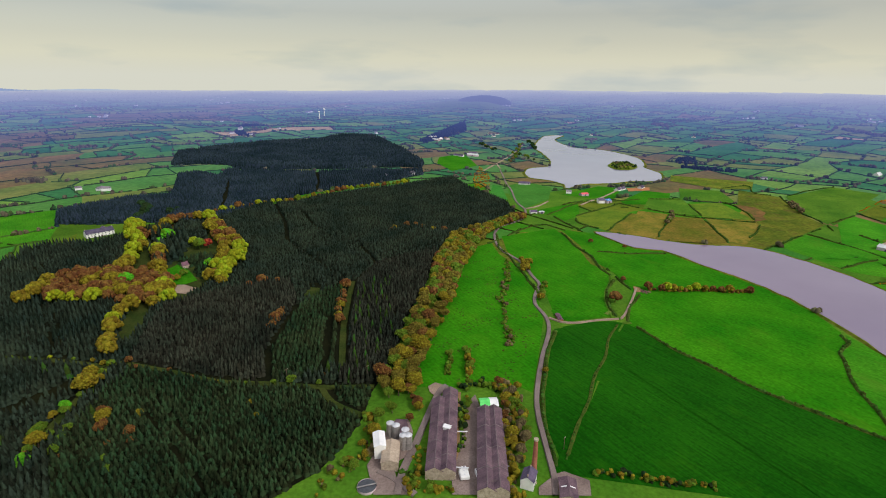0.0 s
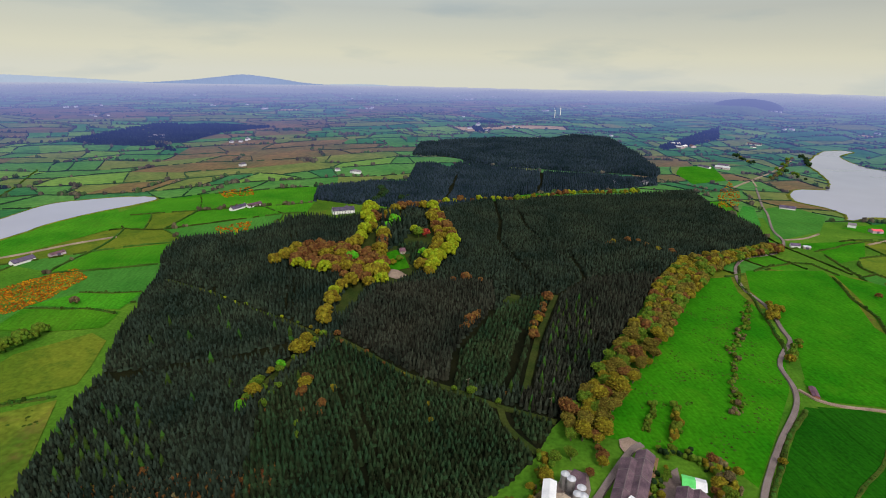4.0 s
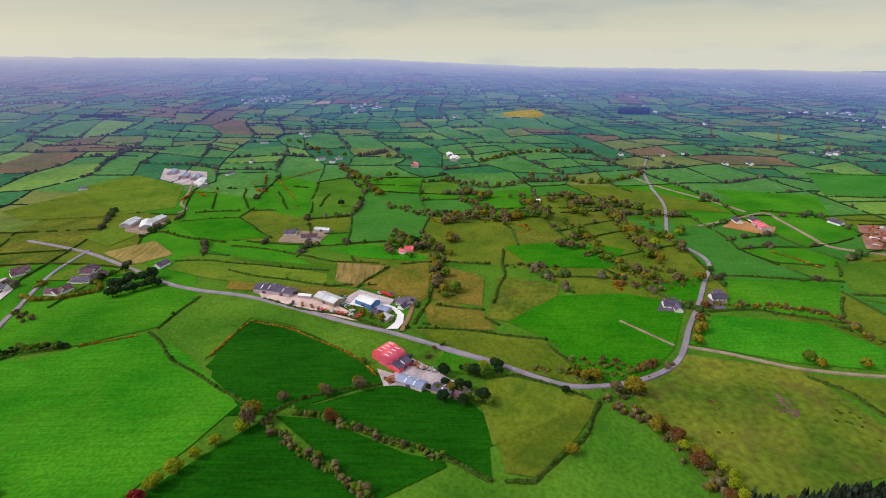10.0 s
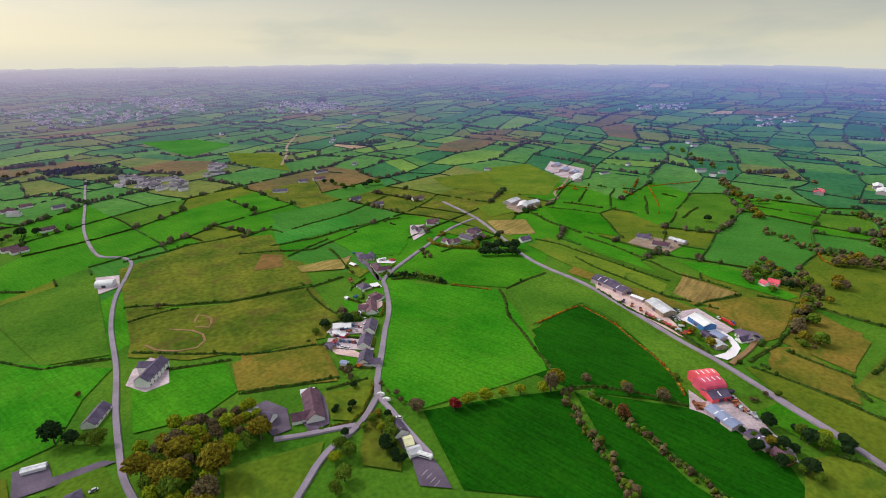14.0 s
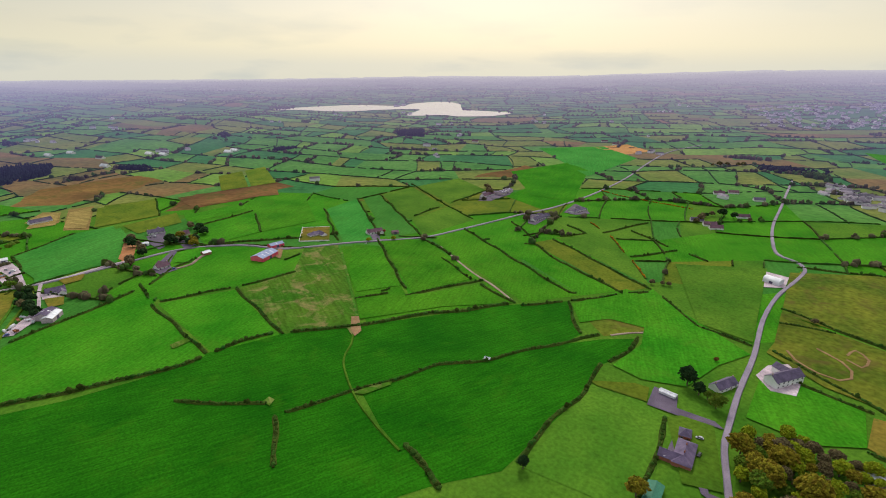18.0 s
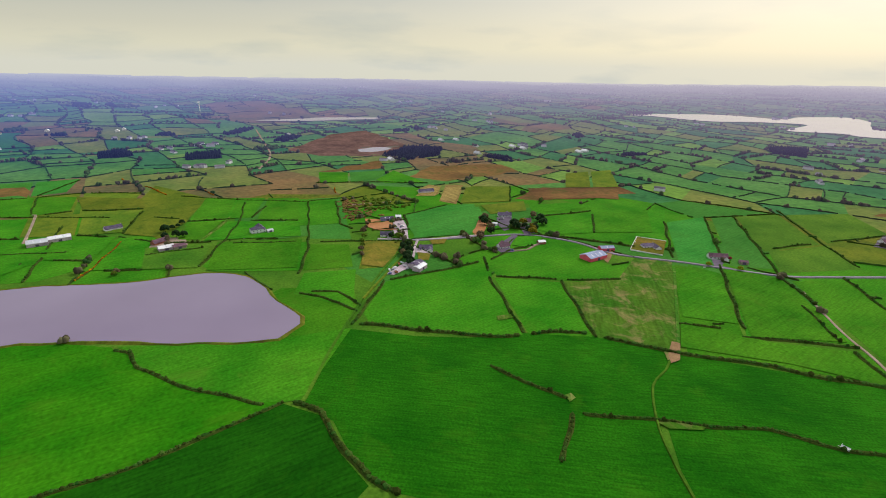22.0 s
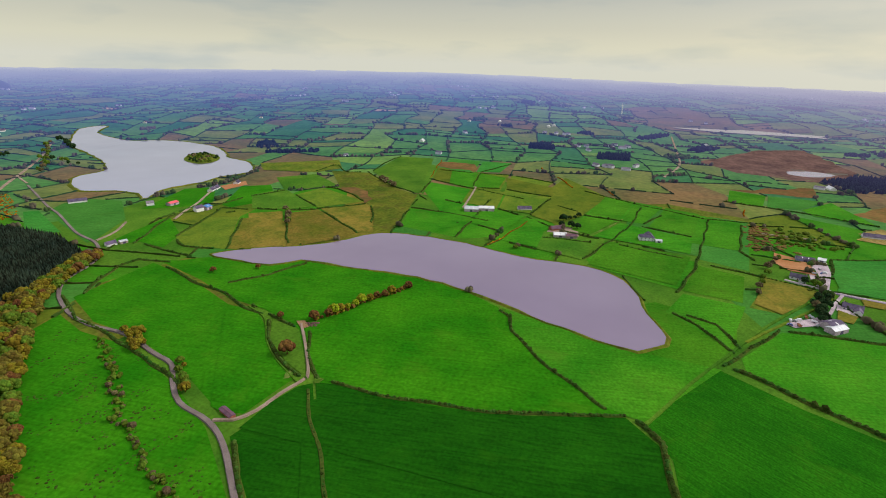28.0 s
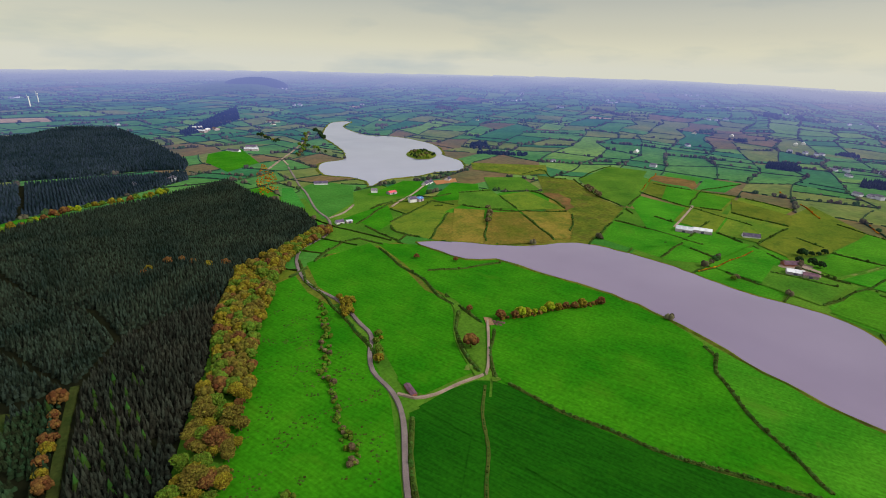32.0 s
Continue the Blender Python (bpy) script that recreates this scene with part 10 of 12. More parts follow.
# farm on the rise
house(-508.9, -263.9, 112, 14.8, 9, wing=1, far=True)
house(-502, -233.8, 113, 18.8, 9, roof="brown_tile", far=True)
barn(-532, -232.4, 91, 20.7, 9, 3.2, "tin")
yard([(-480, -263.7), (-518.5, -275.6), (-525, -254.6), (-529.7, -221.3), (-489.9, -214.7), (-481.7, -240.2)], "lane", "pale gravel drive and yard round a farmhouse")
house(-495.7, -104.8, 102, 9.9, 8, roof="red_tin", far=True)
for h_at, h_turn, h_roof in (((-486.9, -486.5), 20, "tin"), ((-486.5, -460.4), 40, "white_tin"), ((-503.7, -463), 10, "tin"), ((-761.8, -670.2), 30, "slate_blue_tin"), ((-739.5, -624.1), 30, "slate_blue_tin"), ((-737, -595.7), 30, "slate_blue_tin"), ((-712, -565), 30, "white_tin"), ((-1072.1, -216.2), 20, "white_tin"), ((-1040, -193.4), 20, "white_tin"), ((-944.8, -252.8), 20, "red_tin"), ((-692.4, -549.6), 60, "tin")):
    barn(*h_at, h_turn, 30, 14, 4.5, h_roof)
yard([(-461.3, -469.5), (-501.9, -510.8), (-522.3, -474.2), (-495.8, -439.7), (-456.7, -433.1)], "lane", "pale gravel farmyard on a rise")
yard([(-713.8, -654.3), (-790.8, -716.6), (-787.5, -614.6), (-707.8, -549.7), (-687.4, -581)], "concrete", "pale concrete farmyard on a rise")

# ---------- the village road ----------
house(-194.6, -386.8, 156, 16, 9.0, wing=1, roof="slate", wall="cream", label="L-shaped cream bungalow with a lilac slate roof")
house(-191.1, -353.4, 81, 23, 9.0, roof="brown_tile", hipped=True, wing=1)
house(-158.6, -316.2, 98, 11.9, 10.0, roof="slate", hipped=True)
house(-158.7, -289.5, 107, 11.9, 10.0, roof="brown_tile", hipped=True, wing=-1)
house(-145, -270.8, 66, 23, 9.0, roof="brown_tile", label="pink-walled bungalow with a brown tiled roof")
house(-138.7, -273.4, 153, 8.7, 8.0, roof="brown_tile", chimneys=0)
house(-129, -239.1, 56, 17.1, 9.5, roof="slate", label="long purple-roofed bungalow along the village road")
house(-115.3, -219.7, 56, 16.1, 9.5, roof="slate", label="long purple-roofed bungalow along the village road")
house(-104.9, -197.1, 56, 15.6, 9.5, roof="slate", wing=1, label="long purple-roofed bungalow along the village road")
barn(-173.8, -376.1, 104, 8.4, 5.0, 2.4, "white_tin", "brick", ribs=False, doors=0)
yard([(-192.1, -413), (-183.7, -386.2), (-184.6, -368.5), (-178.1, -332.7), (-177.3, -322.7), (-183.3, -327.3), (-185.2, -344.1), (-190.5, -370.6), (-191.1, -391.4), (-199.9, -409.5)], "tarmac", "lilac tarmac drive curving to a bungalow")
yard([(-203.2, -380.8), (-218.6, -362.4), (-212.3, -358.1), (-198.9, -370.2)], "pale_concrete", "white concrete parking strip")
yard([(-183.7, -351.4), (-186.3, -342.9), (-180.5, -326.5), (-177.8, -325.7)], "pink_gravel", "pinkish front garden of gravel and shrubs")
yard([(-167.3, -322.7), (-175.4, -321.2), (-174.3, -308.6), (-164.5, -312)], "pale_concrete", "pale concrete drive between gardens")
yard([(-132, -284.9), (-138.3, -275.7), (-140.4, -265.3), (-151.7, -268.8), (-159.5, -273.6), (-159.9, -282.1), (-142.9, -284.9)], "pink_gravel", "pink paved drive and terrace")
yard([(-103.3, -258.4), (-110.9, -262.5), (-127.1, -253.3), (-132, -255.7), (-131.3, -234.5), (-123.4, -226.5), (-118.4, -236.1), (-104.5, -243.6), (-96.2, -252)], "concrete", "pale concrete back yards crowded with cars and sheds")
yard([(-93.8, -242.5), (-102.4, -239.1), (-114, -227.3), (-113.2, -215.5), (-117.6, -209), (-116.2, -206.3), (-108.8, -211.8), (-95.3, -223.5), (-88.6, -232.2)], "concrete", "pale concrete back yards crowded with cars and sheds")
yard([(-89.1, -227.8), (-103.7, -215), (-106.1, -206.6), (-101.9, -203.2), (-90.2, -216.8)], "pink_gravel", "pinkish paved back garden")
for g_pts in ([(-137, -250.6), (-139.2, -248.3), (-128.5, -232.7), (-127.8, -235.7)], [(-123.4, -226.5), (-125.7, -224.2), (-119, -211.6), (-116.2, -214.5)], [(-113.1, -205.4), (-115, -203.4), (-106.9, -190.6), (-105.4, -194)]):
    field(g_pts, "olive")
    hedge(g_pts + g_pts[:1], 1.0, 0.9, 0.1, "gold_hedge", label="low golden privet hedge round a front garden")
field([(-132.1, -301.9), (-141, -281.2), (-135.2, -273.4), (-126.6, -271.5), (-125.9, -288.4)], "lush")
field([(-139.7, -268.8), (-148.7, -259.5), (-145.6, -252.1), (-132.9, -265)], "lush")
field([(-145.3, -328.6), (-155.3, -318.3), (-149.7, -298.6), (-139.8, -293.9), (-135.5, -307.2)], "pasture")
field([(-178, -398.6), (-178.1, -367.2), (-181.8, -353.4), (-165.7, -341.9), (-161, -361.6)], "rough")
field([(-94.8, -210.3), (-102.4, -200.8), (-97.5, -192.8), (-90.1, -202.1)], "lush")
for h_k, h_pts in enumerate(([(-133.7, -303.2), (-138.1, -295.7), (-142.7, -286.6)], [(-157.4, -309.6), (-164.9, -311.6), (-173.4, -311.1)], [(-160.9, -278.1), (-152.2, -264.1), (-145.9, -254.4)], [(-130.6, -270), (-135.9, -256.8), (-143.4, -251.7)], [(-169.4, -338.1), (-155.5, -326.4), (-145.1, -315.8)], [(-153.8, -306.8), (-147.1, -295.3), (-142.5, -288.2)], [(-104.4, -241.5), (-108.9, -234.7), (-116.1, -229.6)], [(-89.6, -200.9), (-97.7, -190.9), (-104.9, -185.4)], [(-187.5, -334), (-199, -345.3), (-211.6, -356.8)], [(-190.5, -370.6), (-184.4, -350.6), (-180.1, -334.3)], [(-102.7, -267.2), (-111.6, -264.2), (-128.7, -256.6)])):
    hedge(h_pts, 1.6, 1.5, 0.03, "gold_hedge" if h_k in (2, 8) else "hedge", label="trimmed garden hedge between houses")
barn(-110, -252.5, 155, 14.5, 9.0, 3.0, "white_tin", "white_paint", label="pale low workshop with a red patched roof")
barn(-103.7, -241.8, 120, 12.5, 6.0, 2.8, "tin", "red_tin", label="low tin store with rusty red sides", ribs=False)
barn(-90.3, -200.9, 128, 5.5, 4.0, 2.2, "slate_blue_tin", "white_tin", ribs=False, doors=0, label="small pale blue garden shed on grass")
barn(-90.5, -228.4, 105, 7.1, 6.0, 2.6, "dark_tin", "stone", ribs=False)
barn(-135.2, -302.6, 117, 3.5, 3.5, 2.0, "white_tin", "white_tin", ribs=False, doors=0)
barn(-130.5, -268.3, -36, 5.7, 4.0, 2.4, "white_tin", "white_paint", ribs=False, doors=0)
caravan(-206.5, -372.9, -5, 9.0, 2.8, "large white horsebox parked on a concrete strip")
machine(-214.1, -367.1, -5, "red_tin")
machine(-216.2, -364.9, -5, "red_tin")
machine(-142.7, -299.9, 20, "blue_tin")
for k, c_at in enumerate(((-100.3, -232.7), (-102, -230.9), (-103.8, -229.2), (-105.5, -227.5), (-107.2, -225.7), (-108.9, -224), (-118.2, -250.2), (-120, -248.4), (-121.5, -245.7), (-122.6, -243.4), (-117.6, -241.5), (-126.5, -246.6), (-97.6, -223.1), (-98.9, -220.8), (-100.9, -218.8), (-96.9, -228.9), (-189.4, -411.2), (-132, -255.7), (-161.3, -286.6), (-146.1, -262.1))):
    car(*c_at, 80 + 5 * (k % 5), ("black", "blue", "silver", "blue", "red", "black", "blue", "silver", "red", "white", "silver", "white", "white", "silver", "white", "blue", "blue", "silver", "black", "white")[k])
for k, m_at in enumerate(((-94.1, -231.7), (-96.8, -234.2), (-107.4, -251.9), (-109.9, -251.6), (-110.6, -247.5), (-111.9, -242.7), (-98.3, -191.2), (-154.8, -340.9), (-153.7, -335.1), (-97.7, -243.8))):
    machine(*m_at, 30 * k, ("red_tin", "rust", "red_tin", "white_tin", "blue_tin", "rust", "orange_paint", "rust", "rust", "tin")[k])
tree_row([(-118.3, -269.8), (-124.9, -263), (-129.1, -261.2)], ["leaf_green", "leaf_gold", "leaf_grey"], 8, 0.8, 2)
tree(-116.1, -257.2, "leaf_dark", 1.0)
tree(-98, -260.2, "leaf_dark", 1.0)
tree_row([(-85.9, -193.1), (-87.3, -185.7), (-88, -181.7)], ["leaf_grey"], 8, 0.7, 2)
tree(-84.2, -170.3, "leaf_dark", 0.45)
tree(-75.1, -151.5, "leaf_dark", 0.55)
tree(-66.1, -155, "leaf_dark", 0.4)
field([(-70.3, -169.1), (-81.3, -173.3), (-98.9, -174.1), (-91.5, -159.1), (-77.4, -144.4), (-69.5, -139), (-59.9, -146.7)], "olive")
hedge([(-68.9, -180.2), (-81.8, -178.2), (-95.7, -174)], 1.5, 1.4)
hedge([(-99, -171.5), (-89.7, -157.1), (-78.1, -143.7), (-68.7, -138.6), (-58.1, -142.8)], 1.5, 1.3, 0.02, "gold_hedge", label="clipped brownish garden hedge beside the road")
tree_row([(-101, -163.7), (-101.8, -154.9), (-102.6, -146.4), (-102.2, -139.3)], ["leaf_grey", "leaf_grey", "leaf_green"], 5, 0.55, 2)
tree_row([(-80.8, -134.3), (-84.3, -134.1), (-86.9, -136.2)], ["leaf_gold", "leaf_green"], 5, 0.45, 1)
field([(-78.5, -136.6), (-86.8, -141.9), (-88.6, -138.6), (-84.1, -127.7), (-84.7, -105.4), (-74.6, -86.9), (-59.7, -101.8), (-63.6, -115)], "rough")
tree_row([(-80.2, -120.9), (-80.5, -114.4), (-79.4, -107.9)], ["leaf_green", "leaf_lime"], 6, 0.9, 2)
tree_row([(-80, -104.4), (-78, -97.9), (-75.3, -92.5)], ["leaf_dark"], 5, 0.6, 1)
tree(-80.2, -92.9, "leaf_dark", 0.55)
tree(-89.3, -130.4, "leaf_dark", 0.5)
house(-54, -164.3, 77, 29, 11.0, roof="brown_tile", wing=-1, label="white bungalow with a large brown tiled roof")
barn(-56.5, -181.4, 166, 8.9, 5.0, 2.4, "white_tin", "white_paint", ribs=False, doors=0)
barn(-17.6, -181.1, 139, 11.4, 9.0, 3.0, "tin", "concrete", label="unfinished grey block building with a pale roof")
house(-26.2, -168.6, 133, 9.7, 9.0, roof="dark_tin", chimneys=0)
yard([(-11.6, -184.4), (-31.3, -188.6), (-40, -172.8), (-36.2, -152.1), (-25.6, -151.7), (-22.4, -166)], "tarmac", "dark tarmac plot round new buildings")
yard([(-43.8, -155.2), (-62.9, -183.2), (-64.6, -167.6), (-57.2, -144.7), (-44.5, -141.6)], "tarmac", "dark tarmac drive beside a bungalow")
field([(-65.1, -176.9), (-86.8, -168.3), (-76.2, -145.3), (-59.3, -146.4)], "olive")
hedge([(-62.9, -183.2), (-78.3, -177.3), (-92.9, -170.4), (-83.1, -151), (-70.8, -138.4), (-51.6, -142.9)], 1.6, 2.0)
# the grey house and pavilion opposite
house(27.1, -259.1, -124, 26.4, 10.0, storeys=2, wing=1, label="large grey-roofed house on a pale forecourt")
yard([(43.7, -256.7), (38.1, -276.6), (26.1, -287.6), (15.8, -272.6), (18.4, -244.3), (33.1, -240.9)], "concrete", "pale concrete forecourt round a house")
house(60.2, -227.6, -117, 19.2, 8.5, label="white bungalow with a slate roof beside the road")
house(66.4, -139.7, 93, 22.4, 10.0, roof="slate", hipped=True, wing=-1, label="brick bungalow with a hipped grey slate roof", wall="brick")
house(70.1, -158.2, -171, 6.5, 8.0, roof="slate", hipped=True, chimneys=0, wall="brick", label="small brick garage with a hipped slate roof")
yard([(75.4, -129.8), (75.3, -167.2), (62.3, -167.9), (58, -147.7), (49.8, -117.7), (43.4, -118), (43.1, -111.2), (52.9, -115.2), (60.8, -131.6)], "tarmac", "dark tarmac drive curving round a bungalow")
caravan(73.2, -130.9, 10)
caravan(67.5, -131.2, 10)
car(59.6, -144.8, 80, "black")
car(62.3, -160.1, 10, "silver")
barn(72.8, -98.7, 93, 15.9, 8.0, 2.8, "green_tin", "white_paint", label="pale green roofed garage beside a lawn", ribs=False)
yard([(98.7, -198.9), (83.1, -198.3), (80.4, -183.1), (57.8, -183), (51.7, -178), (76.3, -175.4), (97.1, -175.5)], "tarmac", "purple-grey tarmac car park")
barn(88.7, -194.6, 172, 10.8, 4.0, 2.6, "tin", "white_tin", ribs=False, doors=0, label="long low grey pavilion beside a car park")
barn(50.5, -460.5, 160, 15.6, 11.0, 3.2, "white_tin", "white_tin", True, "white arched shed on a pale plot")
yard([(67.7, -459.1), (59, -490.3), (38.2, -485), (39.1, -450.9), (57, -440.6)], "concrete", "pale pinkish concrete plot round an arched shed")
# the cottage in the fork
house(-88.2, -116.5, 86, 12.9, 9.0, label="white gabled cottage with a slate roof in a road fork")
barn(-88.1, -103.4, 167, 5.1, 8.0, 2.8, "cream_roof", "white_paint", ribs=False, doors=0, label="small shed with a pale cream flat roof")
barn(-87.5, -94.9, 172, 7.3, 6.0, 2.8, "tin", "white_paint", ribs=False, doors=0)
caravan(-90.5, -88.8, -55, 9.0, 3.0, "long white static caravan in a parking yard")
yard([(-91.2, -126.6), (-93.5, -118.3), (-94.7, -99.3), (-93.5, -75.9), (-90.9, -62.4), (-77.9, -73), (-84.2, -94), (-83.8, -111.1)], "tarmac", "dark tarmac yard with white parking lines")
for k in range(4):
    p_at = ((-84.6, -79.2), (-85.1, -75.8), (-85.6, -72.5), (-86.1, -69.2))[k]
    ln = base("parking_line", *p_at, 20, 0.80)
    tagged(ln, "white painted parking line on tarmac", "road marking", kind="structure")
    part("paint", boxed(-2.4, 2.4, -0.06, 0.06, 0, 0.012), "white_paint", ln)
car(-95.5, -152.7, -55, "white", True)
car(-96.1, -145.7, -55, "white", True)
car(-94.5, -125.8, -50, "white")
# hamlet up the road
for h_pts, h_roof in (((-295.9, -443.8, -163, 18.8), "brown_tile"), ((-328.6, -464.6, 158, 15.7), "brown_tile"), ((-303.5, -378.2, 176, 16.7), "brown_tile"), ((-349.1, -400.9, -173, 15.5), "slate"), ((-337.9, -374.4, -176, 17.9), "brown_tile"), ((-381.6, -338.2, -177, 15.3), "slate"),
                      ((-291.6, -637.7, 177, 16.1), "slate"), ((-307.8, -591, 159, 18), "slate"), ((-375.4, -586.2, 174, 17.9), "brown_tile"), ((-266.7, -816.1, 168, 17), "slate"), ((-298.6, -820.1, 176, 22.2), "brown_tile"), ((-326.6, -883.5, -171, 26.2), "slate"), ((-208.6, -761.2, 155, 24.1), "slate")):
    house(*h_pts, 9.0, roof=h_roof, far=True)
for h_pts, h_roof in (((-299.6, -382, 104, 16.1), "brown_tile"), ((-327.1, -381.8, 106, 18.1), "slate"), ((-344.3, -394.4, 112, 12.6), "brown_tile"), ((-293.2, -443.1, 94, 20.7), "slate"), ((-321.9, -458.9, 157, 11.4), "brown_tile"), ((-327.4, -341.1, 92, 11.5), "slate")):
    house(*h_pts, 9.0, roof=h_roof, wing=1, far=True)
yard([(-292.3, -388), (-305, -397.4), (-312.6, -383.4), (-307.5, -371.8)], "pink_gravel", "pink paved terrace round a bungalow")
yard([(-319.8, -393.3), (-336, -400.6), (-342.4, -381.2), (-333.1, -367.2)], "concrete", "pale drive between hamlet bungalows")
yard([(-295.7, -470.1), (-314.5, -463.4), (-295.6, -428.5), (-269.1, -412.9), (-281.5, -443.6)], "concrete", "pale farmyard with low sheds")
field([(-317.6, -420.4), (-343.2, -425.6), (-363.9, -420.3), (-352.8, -388.9), (-340.4, -389.6), (-324.8, -400.2)], "olive")
field([(-312.6, -383.4), (-327.7, -373), (-317.5, -355.5), (-306.1, -367.8)], "pasture")
field([(-359.5, -375.4), (-378.3, -371.1), (-375.7, -342.4), (-353.7, -327.9), (-345.2, -342.7)], "olive")
hedge([(-286, -406.2), (-283.8, -388.9), (-289.4, -374.8), (-301.4, -359.3), (-312.7, -347.2), (-323.4, -354.8), (-331.3, -369.1)], 3.4, 4.5, 0, "gold_hedge", label="tall clipped golden hedge round a bungalow garden")
hedge([(-289.1, -408.6), (-302.8, -411.6), (-314.5, -411.2), (-315.7, -422.4)], 3.0, 3.6, 0, "gold_hedge", label="tall clipped golden hedge round a bungalow garden")
tree_row([(-323.4, -338.4), (-327.7, -333.8), (-335.3, -331.1), (-341.8, -324.1), (-350.9, -319.9)], ["leaf_dark"], 6, 1.2, 3)
tree_row([(-334.5, -365.7), (-346.4, -364.8), (-358.2, -364.3)], ["leaf_dark", "leaf_green"], 7, 0.8, 2)
bush_row([(-194.4, -330.5), (-203.3, -325), (-215.3, -314.4), (-222.8, -306.5), (-229.5, -288.1)], ["leaf_green", "leaf_dark"], 1.6, 3.2, 4.0, 2.5)
bush_row([(-259.2, -375.8), (-258.8, -366.3), (-253.1, -353.1)], ["leaf_green", "leaf_grey"], 2.0, 2.6, 3.2, 4)
yard([(-174, -402.9), (-184.9, -406.9), (-169.5, -386.4), (-151.7, -384.9), (-135.3, -392.2), (-140.7, -406.2)], "dirt_track", "bare brown earth strip on rough pasture", 0.8)

# ---------- eastern farms ----------
barn(742, 5, -90, 18.6, 10.0, 4.0, "dark_tin", "slate_blue_tin", label="dark-roofed farm shed with a pale blue front")
barn(747.3, -12.5, -103, 7.9, 9.0, 4.0, "white_tin", "white_tin", ribs=False)
house(673.5, 19.9, -99, 15.3, 8.5, wing=-1, label="white farmhouse with a dark purple slate roof")
yard([(737.5, -2.8), (746, -17.3), (709.2, -15.8), (652.2, -4.7), (652.5, 3.1), (672.4, 8), (709.6, 5.9)], "concrete", "pale farmyard with cars and clutter")
ribbon("lane", [(662.4, 33), (655.7, 15.3), (650.9, -3.1), (645.7, -14.9), (644.4, -28), (643.2, -41.4), (644.8, -70.3), (642.3, -99)], 2.6, "concrete", "pale concrete farm road along a hedge")
ribbon("lane", [(645.7, -14.9), (618.3, -4.4), (592.2, 3.6), (576.8, 9.8)], 2.6, "concrete", "pale concrete drive down to a shed")
ribbon("lane", [(647.3, -8.7), (612.7, 3.5), (577.4, 25.4), (543.8, 45.4), (518.7, 60.9), (489.4, 78.1)], 2.0, "olive", "grassy farm path beside a hedge")
house(609.2, -15.5, -103, 16.1, 9.0, wing=-1, label="white bungalow with a purple slate roof on a lane")
yard([(615.8, -5), (601.2, -21.1), (591.8, -19.3), (599.1, -1.5)], "concrete", "pale concrete terrace before a bungalow")
barn(556, 8.7, -46, 15.7, 13.0, 4.5, "dark_tin", "concrete", label="dark-roofed cattle shed with pale rooflights")
barn(548.8, 7.3, -44, 16.8, 9.0, 4.2, "tin", "concrete", label="grey lean-to shed with pale rooflights")
yard([(543.8, 45.4), (556.1, 33.6), (571.1, 18.4), (583.2, 7.9), (556.9, 13), (550, 24), (539, 37.9)], "concrete", "pale concrete farmyard with scrap and clutter")
tree(572.3, 8.6, "leaf_dark", 0.5)
tree_patch([(585.8, 23.9), (613.8, 11.9), (635, -2.7), (594.6, 7.2), (578.7, 18.7)], ["leaf_dark", "leaf_grey"], 8, 0.7)
tree_row([(659.7, 14.4), (660.9, 8.8), (656.7, 6)], ["leaf_dark", "leaf_green"], 6, 0.8, 2)
field([(660.3, 50.9), (642.6, 5.7), (596, 24.9), (563.5, 45.2), (577, 66.3)], "gold")
field([(641.7, -28.5), (644, -55.7), (623, -42.9), (623.2, -28.1)], "gold")
field([(600.2, -3), (591.4, -16.7), (572.2, -9.4), (575.4, 1.8)], "gold")
field([(755.8, 34.6), (740.8, 2.2), (692.3, -0.3), (696.3, 25.8), (717.1, 38.4)], "soil")
field([(760.6, -43.3), (760.4, -79.9), (764.8, -145.6), (725.9, -133.8), (651.8, -84.1), (652.6, -11.5)], "teal")
field([(652.3, -91.8), (707.9, -120.5), (704.1, -131.4), (647.3, -99.6)], "soil")
for c_k, c_at in enumerate(((551.9, 40.2), (553, 36.6), (542.8, 41.3), (556.1, 33.6), (702.2, -5.5), (715.5, -6), (705.3, -9.1), (690.8, -6.8), (704.2, -151.8), (704.3, -157), (577.2, -114.4))):
    car(*c_at, 40 * c_k, ("white", "silver", "blue", "white", "blue", "silver", "white", "black", "black", "silver", "blue")[c_k], c_k % 3 == 0)
for k, m_at in enumerate(((565.6, 26.7), (568.3, 22.6), (558.9, 21.7), (696.5, 2.1), (673.2, -2.3), (551.1, 20.4), (543.4, 34.6))):
    machine(*m_at, 33 * k, ("rust", "tin", "white_tin", "tin", "rust", "tin", "rust")[k])
house(720.5, -166.4, -104, 19.6, 9, wing=1, roof="slate", label="white farmhouse with a dark slate roof on a rise")
barn(682.6, -133.9, -106, 9.1, 7, 3.0, "tin", "white_paint", ribs=False)
yard([(714.7, -151.3), (715.9, -176.6), (655.6, -144.3), (652, -136.1), (680.1, -139.2)], "tarmac", "lilac-grey tarmac drive round a farmhouse")
house(682.8, -184.8, -107, 10.3, 10, roof="brown_tile", wall="cream", far=True)
tree_row([(664.7, -153.7), (656.4, -157.1), (655.7, -167.7), (644.2, -166.9)], ["leaf_dark"], 6, 1.1, 3)
tree_row([(711.8, -129.6), (677.9, -123.5), (643.1, -114.7)], ["leaf_grey", "leaf_dark"], 8, 0.9, 4)
tree_row([(704.7, -205.5), (680.7, -204.6), (661.4, -198.5)], ["leaf_grey", "leaf_dark"], 7, 1.0, 3)
